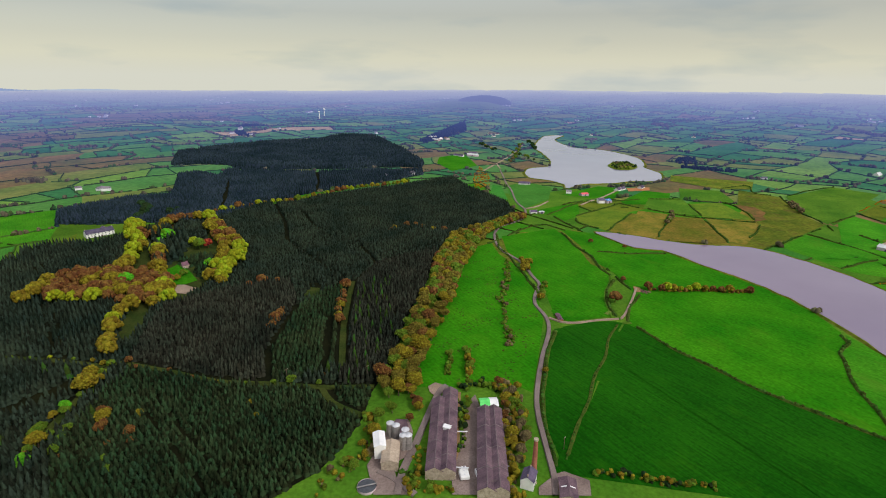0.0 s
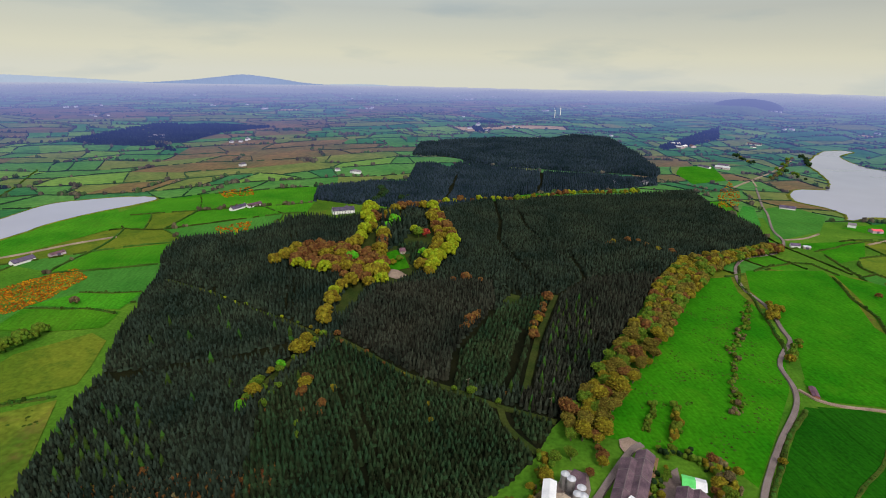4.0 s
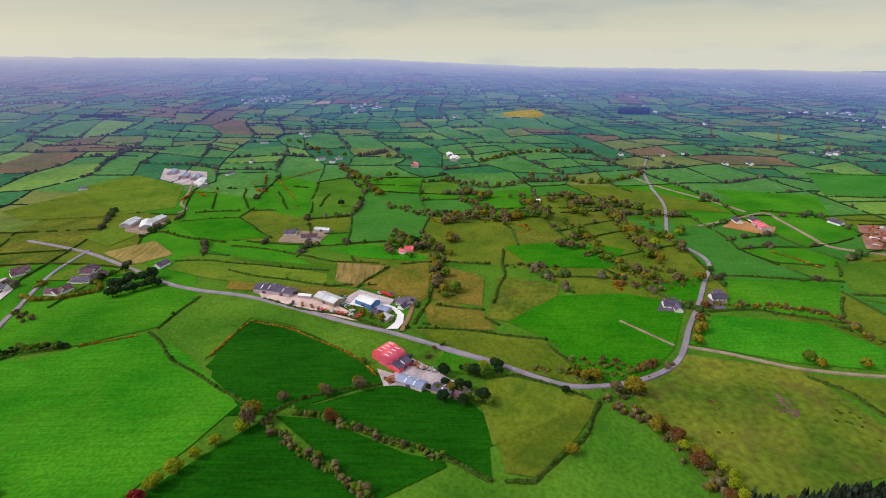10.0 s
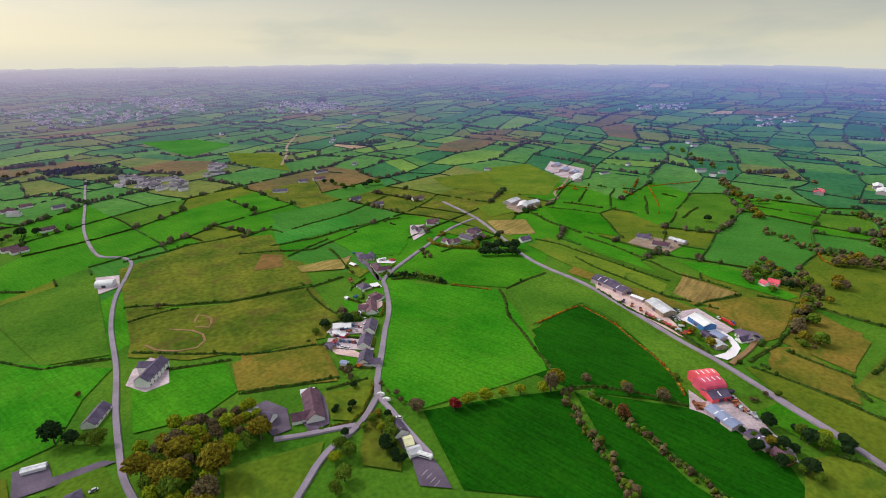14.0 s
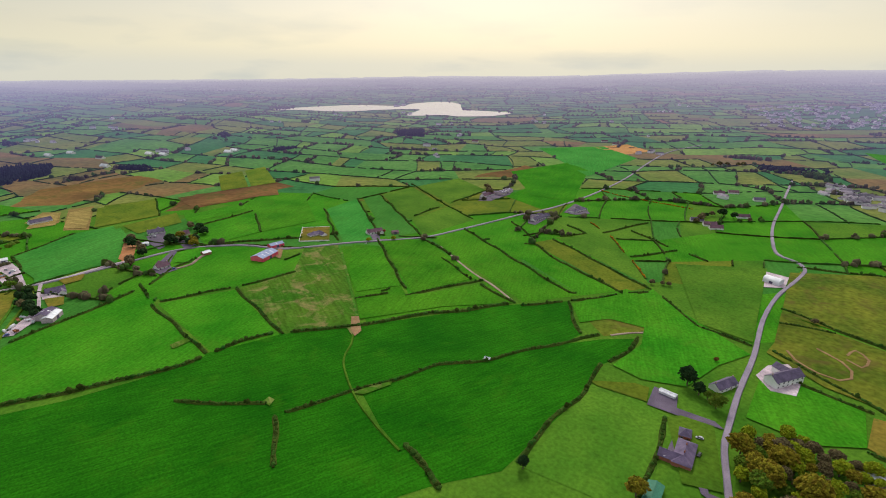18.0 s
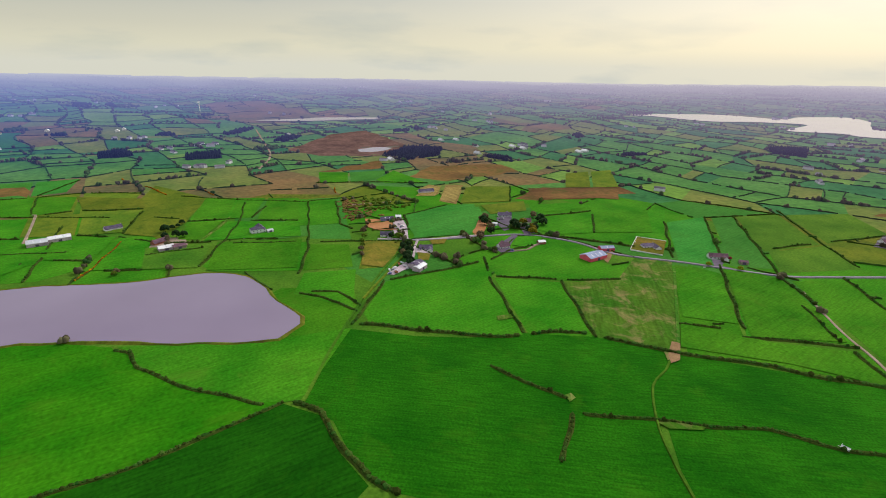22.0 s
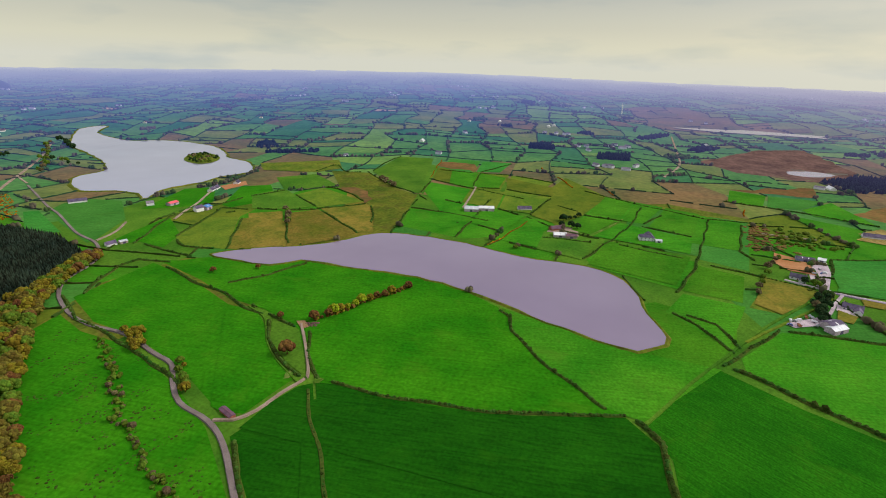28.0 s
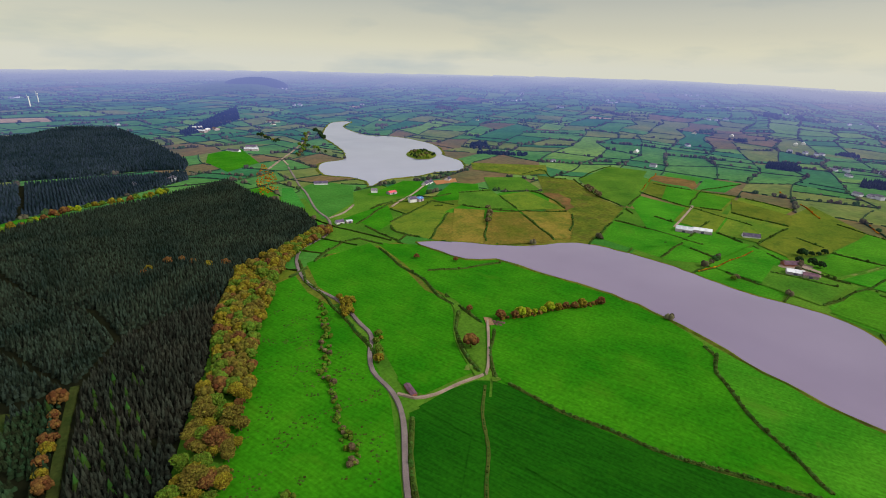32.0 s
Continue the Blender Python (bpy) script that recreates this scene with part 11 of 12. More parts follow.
yard([(663.7, -165), (668.9, -186.6), (635.5, -175.8), (628.3, -155.4)], "tarmac", "grey drive beside a farmhouse")
yard([(593, -97), (607.6, -112.5), (636.1, -143.1), (628.7, -145.9), (611.2, -130.9), (590.3, -116.3), (571.9, -115.4), (573.7, -98.3)], "tarmac", "lilac tarmac drive round a garden bungalow")
ribbon("lane", [(576.5, -115.5), (575.4, -132), (588.4, -150.4), (594.3, -165.6)], 2.6, "lane", "pale lane round a paddock")
house(592, -109.2, -86, 13.7, 9, roof="brown_tile", wing=1, label="pink-brown roofed bungalow in a round garden")
field([(623.7, -145), (620.7, -176.1), (593.1, -159.3), (580.9, -138.7), (595.6, -123.3)], "lush")
hedge([(628.7, -145.9), (620.4, -167.6), (608.2, -169.2), (586.2, -153.9), (579, -133.9), (584.5, -117.9), (602.4, -120.6), (618.5, -136.1)], 1.2, 1.3)
barn(594.1, -161.6, -94, 9.3, 8, 3.0, "white_tin", "brick", ribs=False, doors=0)
barn(530, -195.6, -74, 27.2, 17.0, 4.5, "slate_blue_tin", "red_tin", label="wide pale blue-roofed cattle shed with red gables")
barn(550.5, -226.4, -99, 17.2, 10.0, 4.2, "slate_blue_tin", "red_tin")
yard([(524.5, -203.9), (544.8, -226.7), (549, -236.6), (522.8, -214.2), (511.3, -202.7)], "dirt_track", "brown dirt yard beside a cattle shed")
field([(542.6, -255), (584.3, -294.8), (558.8, -320.5), (515.6, -280.6)], "gold")
plot_wall = base("garden_wall", 0, 0)
tagged(plot_wall, "low white rendered wall round a house plot", "wall")
for (w_x0, w_y0), (w_x1, w_y1) in (((542.6, -255), (584.3, -294.8)), ((584.3, -294.8), (558.8, -320.5)), ((515.6, -280.6), (542.6, -255))):
    bm = boxed(0, math.dist((w_x0, w_y0), (w_x1, w_y1)), -0.2, 0.2, 0.0, 1.5)
    bmesh.ops.transform(bm, matrix=pose(w_x0, w_y0, 0, 0, 0, math.degrees(math.atan2(w_y1 - w_y0, w_x1 - w_x0))), verts=bm.verts)
    part("wall_run", bm, "white_paint", plot_wall)
yard([(552.8, -273.9), (564.3, -292.5), (552.9, -310.5), (517.2, -278.2), (521.7, -271), (540.9, -279.3)], "tarmac", "purple-grey tarmac round a new house")
house(546.3, -285.5, -101, 20, 10.0, hipped=True, wing=-1, label="grey hipped-roof house in a fenced yellow-green plot")
hedge([(552.5, -265.4), (583.9, -295.5), (560.8, -322.2), (518.7, -284.1)], 1.1, 0.9, 0, "white_paint", label="pale stone wall round a new house plot")
house(492.9, -338.5, -116, 21.2, 9.0, roof="brown_tile", wing=-1, label="brown-roofed bungalow in a hedged plot")
barn(469.5, -353, -123, 8.7, 8.0, 3.0, "brown_tile", "stone", ribs=False)
yard([(490.9, -327.9), (483.1, -340.1), (468.5, -322.1), (458.7, -329.6), (466.2, -310.1)], "tarmac", "purple-grey drive before a bungalow")
hedge([(472.5, -300.2), (464.7, -308.6), (455, -327.7)], 1.2, 0.9, 0, "white_paint", label="pale garden wall beside the road")
tree(473, -307.3, "leaf_lime", 0.6)
tree(452.8, -331.2, "leaf_lime", 0.6)
tree(483.6, -347.7, "leaf_red", 0.5)
house(480.2, -604, -93, 31.6, 10, roof="brown_tile", far=True)
barn(466.6, -637.5, -91, 36.9, 14, 4.5, "dark_tin")
yard([(473.6, -564.4), (504.9, -628.7), (473, -653.2), (453.5, -637), (456.5, -576.4)], "tarmac", "dark tarmac farmyard")
house(346.1, -530.1, -100, 37.2, 9.0, wing=1, label="white bungalow with a dark roof beside the straight road")
yard([(350.3, -498.9), (369.6, -542.5), (356.3, -564.4), (338.9, -545.3), (337.6, -496.8)], "tarmac", "dark tarmac forecourt round a bungalow")
house(318, -602, -108, 32.3, 9.0, hipped=True, wing=1, label="white bungalow with a grey hipped roof on a pale forecourt")
yard([(332.9, -582.3), (339.2, -641.8), (316.5, -625.9), (297.9, -599.1), (312.5, -580)], "tarmac", "dark tarmac forecourt round a bungalow")
house(896.3, -94.2, -87, 27, 10, far=True)
house(728.5, 178.5, -72, 18.0, 11.0, storeys=2, hipped=True, wing=1, label="large pale grey two-storey house with hipped roofs")
yard([(740, 192), (745, 160), (722, 146), (706, 150), (704, 186), (716, 196)], "tarmac", "dark lilac-grey drive round a large house")
barn(726.8, 163.6, -73, 7.7, 8.0, 3.0, "tin", "white_paint", ribs=False)
yard([(704.3, 195.6), (744.8, 188.6), (735.8, 161.6), (710.4, 164.6)], "concrete", "pale gravel forecourt round a house")
barn(739.9, 426.7, -71, 20.7, 16.0, 5.0, "tin", "concrete")
barn(753.5, 408.5, -65, 22.9, 13.0, 5.0, "white_tin", "concrete")
house(787.8, 359.6, -58, 20.7, 9.0, far=True)
lane([(747.1, 444.3), (803.8, 458.4), (887.7, 481.6), (887.9, 486.1)], 3.0)
house(713, 291, -43, 19.1, 9.0, roof="brown_tile", wall="brick", far=True)
barn(685.5, 279.4, -69, 16.7, 12.0, 4.0, "white_tin", "concrete")
barn(687.2, 265.8, -64, 14.3, 10.0, 4.0, "brown_tile", "stone", ribs=False)
yard([(699.1, 301.7), (732.8, 288.4), (726.8, 265.2), (690.2, 255.8), (675.7, 284.3)], "lane", "pale gravel farmyard among trees")
for h_at in ((165.4, -856.2), (146.2, -877.7), (103.3, -843.6), (109.9, -713.4), (142.2, -642), (132.1, -629.7), (828, -1107), (538, -1334), (499, -1313), (161.3, -654.3)):
    house(*h_at, 25, 17, 9, roof=random.choice(("slate", "brown_tile")), far=True)
yard([(535, -1233), (473, -1334), (391, -1262), (425, -1169)], "soil", "bare brown farmyard")
for h_at in ((1311, -476), (1509, -306), (1375, -364), (1261, -327), (1510, -353), (1347, -461), (1376, -508), (1222, -592), (1230, -614), (1224, -99), (1681, 116), (1806, 893), (1300, 814), (1783, 595), (1823, 587), (1864, 798)):
    house(*h_at, 15, 20, 11, roof=random.choice(("tin", "slate", "white_tin")), far=True)

yard([(302, -29.1), (302.7, -34.2), (297.1, -34.4), (294.1, -28.2)], "straw", "trodden straw-coloured gateway patch", 0.95)
yard([(261.1, -70.2), (257.6, -82.7), (248.7, -97), (246.6, -92.4), (253.6, -73.5)], "straw", "trodden straw-coloured strip by a ditch", 0.95)
yard([(342.4, -149.1), (338.1, -153.8), (317.1, -135.6), (315.4, -126.2), (325.3, -131.1)], "dirt_track", "trodden brown gateway between fields", 0.98)
# white feed trough out in the field, drawn with the trailer model
machine(209.6, -159.6, 20, "white_tin")
# pony track and trodden gateways
ribbon("dirt_track", [(9.4, -327.4), (-6.4, -314.9), (-12.3, -303.8), (-12, -291.8), (-4.9, -283.9), (7.5, -286.2), (22.2, -297.8), (28.1, -309.9)], 1.8, "dirt_track", "pinkish dirt exercise track on rough grass", lift=1.0)
ribbon("dirt_track", [(-9.4, -321.2), (-18.2, -314.1), (-23.1, -329.5), (-15, -342.1), (-9.8, -328.6)], 1.8, "dirt_track", "pinkish dirt exercise track on rough grass", lift=1.0)
field([(-93.3, -460.1), (-111.6, -451), (-104.8, -412.8), (-87.1, -420.1)], "moor")
field([(-121.8, -406.1), (-157.3, -406.1), (-179, -398.2), (-161.5, -372.6), (-121.2, -387.9)], "tan")
yard([(422.4, -29.7), (422.1, -37), (422.1, -43.9), (415.9, -45), (414.6, -34.8), (414.7, -28.1)], "straw", "trodden straw-coloured gateway patch", 0.85)
yard([(335.3, -134.5), (336.7, -146.2), (324.7, -141.5), (319.3, -126.3)], "straw", "trodden straw-coloured gateway patch", 0.85)

# scrap heaps in the rusty yard
rnd_s = random.Random(9)
SCRAP = [(-733, 422.5), (-744.1, 488.3), (-659.1, 466.1), (-651.1, 398.3)]
for k in range(60):
    sx, sy = rnd_s.uniform(min(p[0] for p in SCRAP), max(p[0] for p in SCRAP)), rnd_s.uniform(min(p[1] for p in SCRAP), max(p[1] for p in SCRAP))
    if inside((sx, sy), SCRAP):
        hp = base("scrap_heap", sx, sy, rnd_s.uniform(0, 180), 0.7)
        tagged(hp, "heap of rusty red scrap metal", "scrap heap", group="scrap heaps")
        v, f = blobs([(rnd_s.uniform(-3, 3), rnd_s.uniform(-3, 3), 0, rnd_s.uniform(1.5, 3.5), rnd_s.uniform(1, 3)) for _ in range(5)])
        sheet("pile", v, f, rnd_s.choice(("rust", "rust", "rust", "tin")), hp)
join_far_trees()
TAKEN += DRAWN[-6:]


# ---------- the patchwork beyond ----------
CELL = 108.0
fr = random.Random(11)
N = 56
tilt = radians(24)
far_pts = {}
for i in range(-N, N + 1):
    for j in range(-N, N + 1):
        u, v = (i + fr.uniform(-0.30, 0.30)) * CELL, (j + fr.uniform(-0.30, 0.30)) * CELL * 0.80
        u += 90 * math.sin(v / 700.0) + 40 * math.sin(v / 260.0 + 2)
        v += 80 * math.sin(u / 620.0 + 1) + 30 * math.sin(u / 240.0)
        far_pts[i, j] = (CENTRE[0] + u * math.cos(tilt) - v * math.sin(tilt), CENTRE[1] + u * math.sin(tilt) + v * math.cos(tilt))
TAKEN_BOX = [(q, min(p[0] for p in q), max(p[0] for p in q), min(p[1] for p in q), max(p[1] for p in q)) for q in TAKEN]
LAKE_BOX = [(q, min(p[0] for p in q), max(p[0] for p in q), min(p[1] for p in q), max(p[1] for p in q)) for q in LAKES]


def off(p):
    return math.hypot(p[0] - CENTRE[0], p[1] - CENTRE[1])


def taken(p):
    return off(p) < 330 or any(x0 < p[0] < x1 and y0 < p[1] < y1 and inside(p, q) for q, x0, x1, y0, y1 in TAKEN_BOX)


def wet(p):
    return any(x0 < p[0] < x1 and y0 < p[1] < y1 and inside(p, q) for q, x0, x1, y0, y1 in LAKE_BOX)


far_v, far_f, edge_spots, edge_lines = {}, {}, {}, {}
PATCH_WORDS = {"green": "hazy green grass fields far off", "deep": "hazy dark green fields far off", "light": "hazy bright meadows far off", "olive": "hazy olive-green pastures far off", "moor": "hazy brown heather moorland far off", "fallow": "hazy pale ploughed fields far off"}
NEAR_KIND = {"green": "lush", "deep": "teal", "light": "pasture", "olive": "olive", "moor": "rough", "fallow": "pasture"}


def far_field(q, kind, d):
    """One field of the patchwork, laid over the rolling land."""
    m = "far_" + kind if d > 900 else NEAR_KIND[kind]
    n = 1 if d < 950 else 4
    v, f = far_v.setdefault(m, []), far_f.setdefault(m, [])
    o = len(v)
    for a in range(n + 1):
        for b in range(n + 1):
            s, t = a / n, b / n
            x, y = (sum(w * p[c] for w, p in zip(((1 - s) * (1 - t), s * (1 - t), s * t, (1 - s) * t), q)) for c in (0, 1))
            v.append((x, y, land(x, y) + 0.12))
    f.extend((o + a * (n + 1) + b, o + (a + 1) * (n + 1) + b, o + (a + 1) * (n + 1) + b + 1, o + a * (n + 1) + b + 1) for a in range(n) for b in range(n))


def far_edge(a, b, d, az):
    """A hedge between two far fields, with trees standing in it."""
    step = 4.5 if d < 1300 else 9.0 if d < 2000 else 16.0 if d < 3000 else 30.0
    k = max(2, int(math.dist(a, b) / step))
    wide = 1.0 if d < 1300 else 1.25 if d < 2000 else 1.7 if d < 3000 else 2.3
    woody = fr.choice((0.0, 0.02, 0.05, 0.12, 0.40)) * step / 4.5
    cell = "near" if d < 900 else "far"
    sector = (cell, int(az // 45) % 8 if d < 2000 else 8)
    nx, ny = -(b[1] - a[1]), b[0] - a[0]
    nl = math.hypot(nx, ny) + 1e-6
    nx, ny = nx / nl, ny / nl
    bow, run = fr.uniform(-5, 5), []
    for s in range(k + 1):
        u = s / k
        p = (a[0] + (b[0] - a[0]) * u + nx * bow * math.sin(math.pi * u), a[1] + (b[1] - a[1]) * u + ny * bow * math.sin(math.pi * u))
        if (d < 2000 and taken(p)) or wet(p) or fr.random() < 0.04:
            if len(run) > 1:
                edge_lines.setdefault(sector, []).append(run)
            run = []
            continue
        z = land(*p)
        run.append((p[0], p[1], z, nx, ny, wide * fr.uniform(0.7, 1.35), 1.7 * fr.uniform(0.7, 1.4)))
        if fr.random() < woody:
            leaf, size = fr.choice(("scrub", "scrub", "leaf")), fr.uniform(0.7, 1.35)
            for _ in range(4):
                edge_spots.setdefault((cell, leaf, sector[1]), []).append((p[0] + fr.uniform(-2.6, 2.6) * size, p[1] + fr.uniform(-2.6, 2.6) * size, z + fr.uniform(0.2, 2.4) * size, 2.5 * size * fr.uniform(0.8, 1.2), 4.2 * size * fr.uniform(0.8, 1.2)))
    if len(run) > 1:
        edge_lines.setdefault(sector, []).append(run)


def kind_at(c, d, az):
    moorish = -0.04 if (3 < az < 66 and 950 < d < 3200) else (-0.06 if 228 < az < 280 and 900 < d < 2600 else (-0.14 if 280 < az < 335 and 900 < d < 2300 else -0.30))
    rise = noise.noise((c[0] / 420, c[1] / 420, 0.3)) + moorish + fr.uniform(-0.14, 0.14)
    pick = fr.random()
    return "moor" if rise > 0.16 else "olive" if rise > 0.04 or pick < 0.14 else "deep" if pick < 0.36 else "light" if pick < 0.50 else "fallow" if pick > 0.994 else "green"


kinds = {}
for i in range(-N, N):
    for j in range(-N, N):
        q = [far_pts[i, j], far_pts[i + 1, j], far_pts[i + 1, j + 1], far_pts[i, j + 1]]
        c = (sum(p[0] for p in q) / 4, sum(p[1] for p in q) / 4)
        d = off(c)
        if d > 4770:
            continue
        az = math.degrees(math.atan2(-(c[0] - CENTRE[0]), c[1] - CENTRE[1])) % 360
        kind = kind_at(c, d, az)
        joined = fr.random() < 0.22 and (i - 1, j) in kinds
        if joined:
            kind = kinds[i - 1, j]
        kinds[i, j] = kind
        if d < 480 or (taken(c) and all(taken(p) for p in q)):
            continue
        cut_at = fr.uniform(0.3, 0.7) if fr.random() < 0.45 and not joined else 0
        if cut_at:
            e0 = tuple(q[0][c2] + (q[1][c2] - q[0][c2]) * cut_at for c2 in (0, 1))
            e1 = tuple(q[3][c2] + (q[2][c2] - q[3][c2]) * cut_at for c2 in (0, 1))
            far_field([q[0], e0, e1, q[3]], kind, d)
            far_field([e0, q[1], q[2], e1], kind if kind == "moor" else kind_at(c, d, az), d)
        else:
            far_field(q, kind, d)
        if d > 4500:
            continue
        bare = 0.5 if kind == "moor" else 0.05
        if fr.random() > bare:
            far_edge(q[0], q[1], d, az)
        if not joined and fr.random() > bare:
            far_edge(q[0], q[3], d, az)
        if cut_at and fr.random() > bare:
            far_edge(e0, e1, d, az)
# small woods and copses beyond
for _ in range(95):
    r, a = fr.uniform(1150, 4300), fr.uniform(0, 6.283)
    c = (CENTRE[0] + r * math.cos(a), CENTRE[1] + r * math.sin(a))
    L, W, turn, leaf = fr.uniform(40, 190), fr.uniform(18, 60), fr.uniform(0, 3.14), fr.choice(("wood", "wood", "scrub", "leaf"))
    if r < 2200:
        L, W = L * 0.6, W * 0.6
    gap = 6.0 if r < 2200 else 9.0
    for _ in range(int(L * W / gap ** 2 * 1.2)):
        u, v = fr.gauss(0, 0.28) * L, fr.gauss(0, 0.28) * W
        p = (c[0] + u * math.cos(turn) - v * math.sin(turn), c[1] + u * math.sin(turn) + v * math.cos(turn))
        if wet(p) or (r < 2000 and taken(p)):
            continue
        edge_spots.setdefault(("far", leaf, 8), []).append((p[0], p[1], land(*p), gap * fr.uniform(0.6, 0.85), fr.uniform(6, 10.5)))
for m in far_v:
    words = PATCH_WORDS[m[4:]] if m[:4] == "far_" else "patchwork of " + FIELD_WORDS[m] + "s"
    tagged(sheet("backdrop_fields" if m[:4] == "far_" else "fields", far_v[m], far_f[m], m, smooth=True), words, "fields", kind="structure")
for (cell, _), runs in edge_lines.items():
    v, f = [], []
    for run in runs:
        for k, (x, y, z, nx, ny, w, h) in enumerate(run):
            o = len(v)
            v += [(x + nx * w, y + ny * w, z - 0.3), (x + nx * w * 0.7, y + ny * w * 0.7, z + h), (x - nx * w * 0.7, y - ny * w * 0.7, z + h * 0.9), (x - nx * w, y - ny * w, z - 0.3)]
            if k:
                f += [(o - 4 + e, o - 3 + e, o + 1 + e, o + e) for e in range(3)]
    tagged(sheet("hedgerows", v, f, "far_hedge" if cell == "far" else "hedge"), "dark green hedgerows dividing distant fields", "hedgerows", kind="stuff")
for (cell, leaf, _), sp in edge_spots.items():
    v, f = blobs(sp, 6)
    words = {"scrub": "grey-brown hedge trees between distant fields", "leaf": "green hedge trees between distant fields", "wood": "small dark conifer woods between distant fields"}[leaf]
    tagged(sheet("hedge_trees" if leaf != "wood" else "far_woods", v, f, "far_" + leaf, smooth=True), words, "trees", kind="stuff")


# ---------- far houses and the town ----------
def specks(spots, name, label):
    """Small far-off gabled houses: white walls and grey roofs, each its own piece of one mesh a kind."""
    rnd = random.Random(len(spots))
    wv, wf, rv, rf = [], [], [], []
    for x, y in spots:
        z, a = land(x, y), rnd.uniform(0, 3.14)
        L, W, h = rnd.uniform(9, 20), rnd.uniform(7, 10), rnd.uniform(3, 6)
        c, s = math.cos(a), math.sin(a)
        at = lambda u, v, w: (x + u * c - v * s, y + u * s + v * c, z + w)
        o = len(wv)
        wv += [at(sx * L / 2, sy * W / 2, w) for w in (0, h) for sx, sy in ((-1, -1), (1, -1), (1, 1), (-1, 1))]
        wf += [(o, o + 1, o + 5, o + 4), (o + 1, o + 2, o + 6, o + 5), (o + 2, o + 3, o + 7, o + 6), (o + 3, o, o + 4, o + 7)]
        o = len(rv)
        rv += [at(-L / 2 - 0.3, -W / 2 - 0.3, h), at(L / 2 + 0.3, -W / 2 - 0.3, h), at(L / 2 + 0.3, W / 2 + 0.3, h), at(-L / 2 - 0.3, W / 2 + 0.3, h), at(-L / 2, 0, h + W * 0.35), at(L / 2, 0, h + W * 0.35)]
        rf += [(o, o + 1, o + 5, o + 4), (o + 2, o + 3, o + 4, o + 5), (o + 1, o + 2, o + 5), (o + 3, o, o + 4)]
    top = new(name)
    tagged(top, label, "houses", kind="stuff")
    sheet("wall", wv, wf, "far_wall", top)
    sheet("roof", rv, rf, "far_roof", top)


hr = random.Random(21)
lone = []
for _ in range(230):
    r, a = hr.uniform(900, 4300), hr.uniform(0, 6.283)
    p = (CENTRE[0] + r * math.cos(a), CENTRE[1] + r * math.sin(a))
    if not taken(p) and not wet(p):
        for _ in range(hr.choice((1, 1, 2, 4))):
            lone.append((p[0] + hr.uniform(-35, 35), p[1] + hr.uniform(-35, 35)))
specks(lone, "far_houses", "far white farmhouses and sheds scattered among fields")
town = []
for t_pts, t_n in (([(320, -2376), (170, -2501), (-350, -2367), (-318, -2070), (12, -1971), (163, -1937)], 190), ([(-558, -2278), (-786, -2227), (-705, -1862), (-543, -1866)], 50), ([(7, -1063), (-40, -997), (-79.2, -909.9), (-32.5, -870.1), (20.3, -962.7)], 30), ([(-140, -1071), (-191, -1111), (-161.4, -972.7), (-123.6, -952.4)], 14), ([(-8.7, -1027.5), (-81.2, -988.8), (-80.1, -853.7), (-20, -894.5)], 26), ([(-52, -2695), (-337, -2573), (-311, -2273), (-108, -2347)], 90),
                   ([(-1855, -833), (-1928, -729), (-1738, -636), (-1679, -735)], 20), ([(-672, -2174), (-868, -2118), (-828, -1911), (-643, -1951)], 60), ([(-1809, -1288), (-2038, -1196), (-1867, -1111), (-1728, -1198)], 30)):
    xs, ys = [p[0] for p in t_pts], [p[1] for p in t_pts]
    n = 0
    for _ in range(t_n * 8):
        p = (hr.uniform(min(xs), max(xs)), hr.uniform(min(ys), max(ys)))
        if inside(p, t_pts) and n < t_n:
            town.append(p)
            n += 1
specks(town, "far_town", "far pale town and villages spread among green fields")


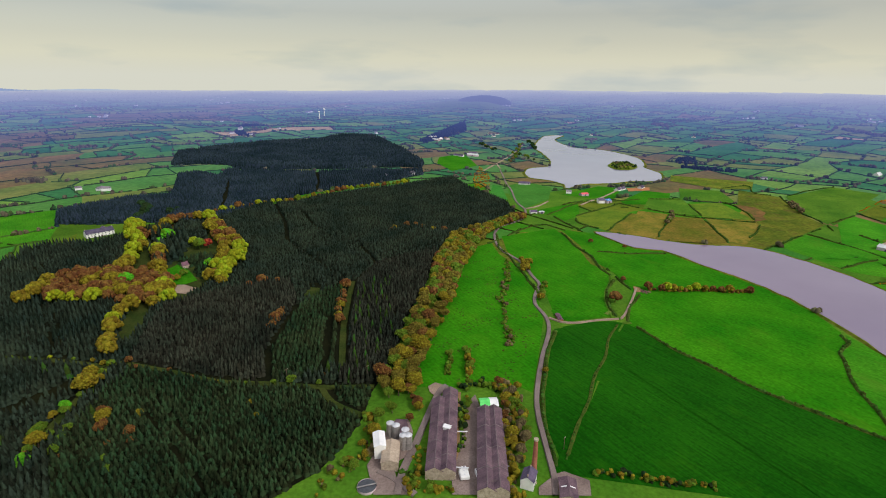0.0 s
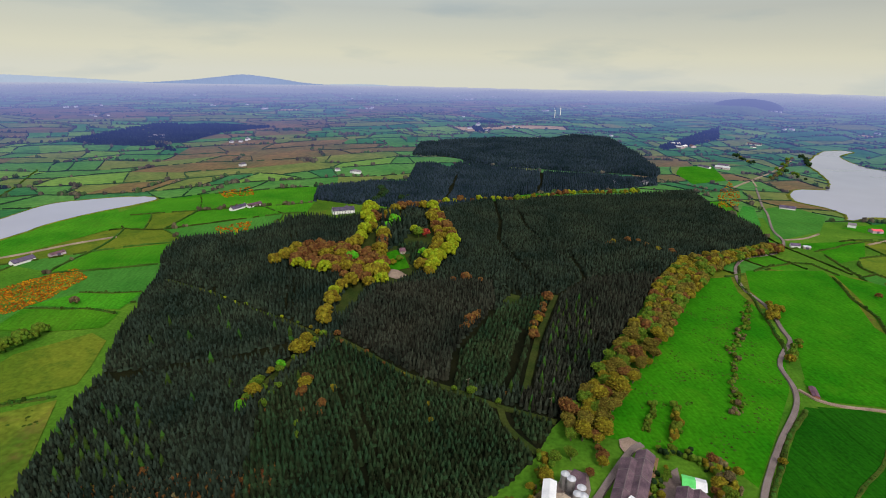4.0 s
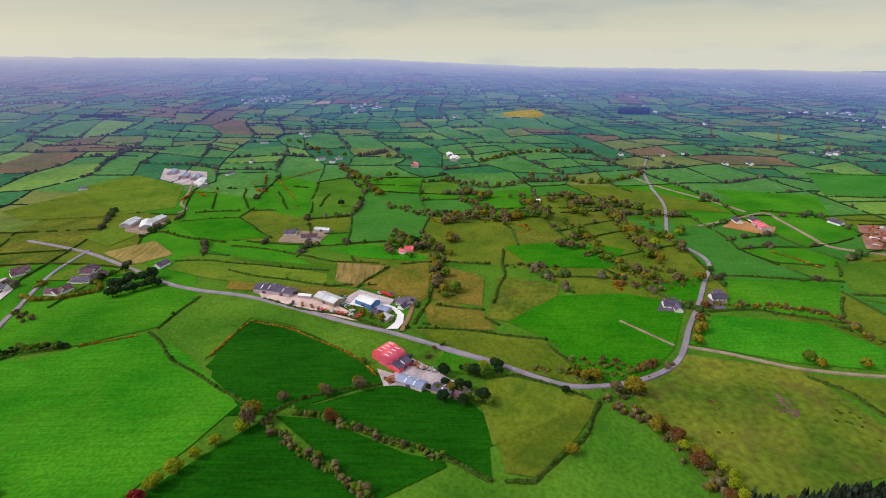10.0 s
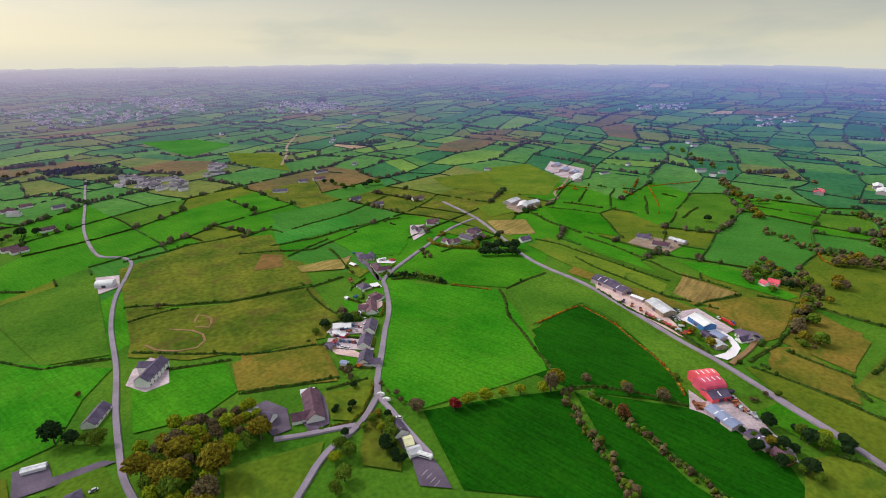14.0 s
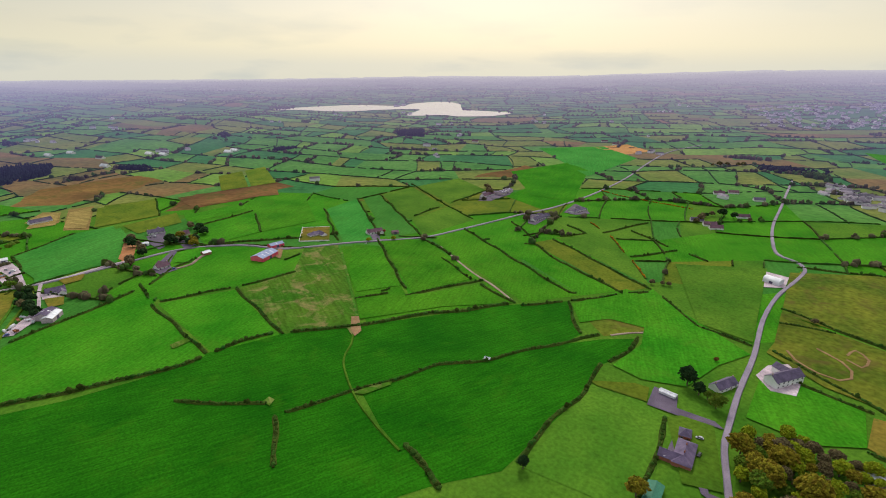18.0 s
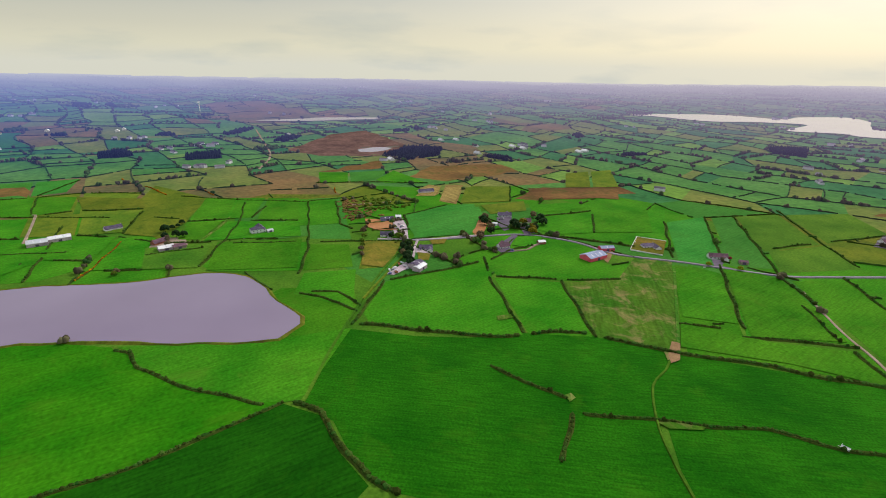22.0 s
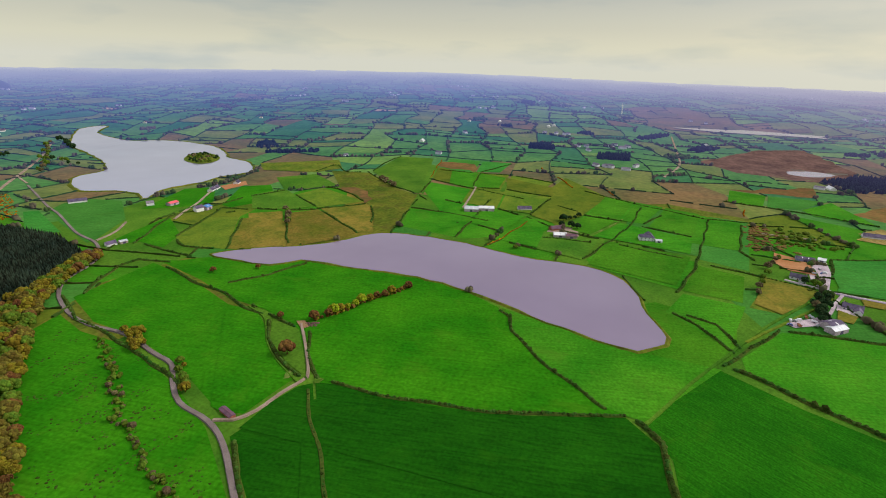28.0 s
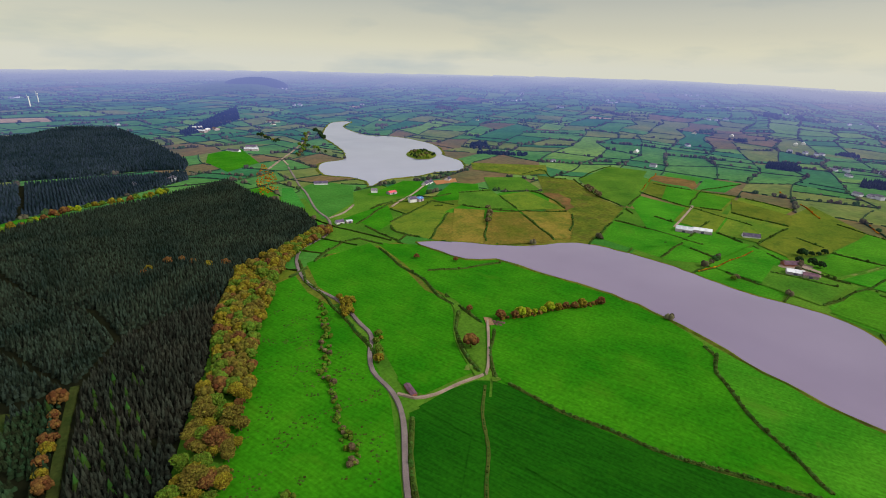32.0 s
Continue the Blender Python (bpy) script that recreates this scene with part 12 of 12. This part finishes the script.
# ---------- hills on the horizon ----------
def far_hill(profile, mat, label, depth=0.0, foot=40):
    v, f = [], []
    r = 4780 - depth
    line = smooth_line(profile, 0.5)
    rnd = random.Random(len(line))
    for a, z in line:
        x, y = -math.sin(radians(a)), math.cos(radians(a))
        z += rnd.uniform(-1.5, 1.5)
        v += [(CENTRE[0] + x * (r - 150), CENTRE[1] + y * (r - 150), foot), (CENTRE[0] + x * r, CENTRE[1] + y * r, z), (CENTRE[0] + x * (r + 40), CENTRE[1] + y * (r + 40), foot)]
    for i in range(len(line) - 1):
        f += [(3 * i, 3 * i + 3, 3 * i + 4, 3 * i + 1), (3 * i + 1, 3 * i + 4, 3 * i + 5, 3 * i + 2)]
    return tagged(sheet("backdrop_hill", v, f, mat), label, "hill", kind="structure")


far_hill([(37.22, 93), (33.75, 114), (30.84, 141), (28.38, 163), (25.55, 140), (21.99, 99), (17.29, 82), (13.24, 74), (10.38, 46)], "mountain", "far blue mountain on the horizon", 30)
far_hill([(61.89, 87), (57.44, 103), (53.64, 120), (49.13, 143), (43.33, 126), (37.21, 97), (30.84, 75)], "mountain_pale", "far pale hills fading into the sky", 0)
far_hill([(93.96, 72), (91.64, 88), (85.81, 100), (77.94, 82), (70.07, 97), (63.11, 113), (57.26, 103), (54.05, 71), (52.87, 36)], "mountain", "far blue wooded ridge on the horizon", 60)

def mound(profile, r, deep, mat, label, lift=0.0):
    """A rounded hill that stands in front of the horizon; the profile's heights are scaled in from the outer ring."""
    v, f, K = [], [], 8
    line = smooth_line(profile, 0.35)
    rnd = random.Random(len(line))
    for a, z in line:
        x, y = -math.sin(radians(a)), math.cos(radians(a))
        top_z = 207 + (z - 207) * r / 4780 + rnd.uniform(-1, 1) + lift
        for k in range(K + 1):
            u = 2 * k / K - 1
            px, py = CENTRE[0] + x * (r + u * deep), CENTRE[1] + y * (r + u * deep)
            v.append((px, py, land(px, py) - 4 + max(top_z - land(px, py), 0) * math.cos(u * math.pi / 2) ** 1.2))
    for i in range(len(line) - 1):
        for k in range(K):
            o = i * (K + 1) + k
            f.append((o, o + 1, o + K + 2, o + K + 1))
    return tagged(sheet("backdrop_hill", v, f, mat, smooth=True), label, "hill", kind="structure")


mound([(351.13, -96), (347.51, -48), (345.08, -13), (341.45, 23), (337.84, 37), (335.42, 2), (331.81, -44), (328.26, -74)], 3300, 620, "ridge_green", "far rounded green hill", -6)
mound([(340.96, -10), (340.24, 19), (339.34, 35), (337.84, 46), (336.33, 34), (335.42, 11), (334.93, -17)], 3270, 300, "ridge_wood", "far dark wood on the brow of a hill", 12)
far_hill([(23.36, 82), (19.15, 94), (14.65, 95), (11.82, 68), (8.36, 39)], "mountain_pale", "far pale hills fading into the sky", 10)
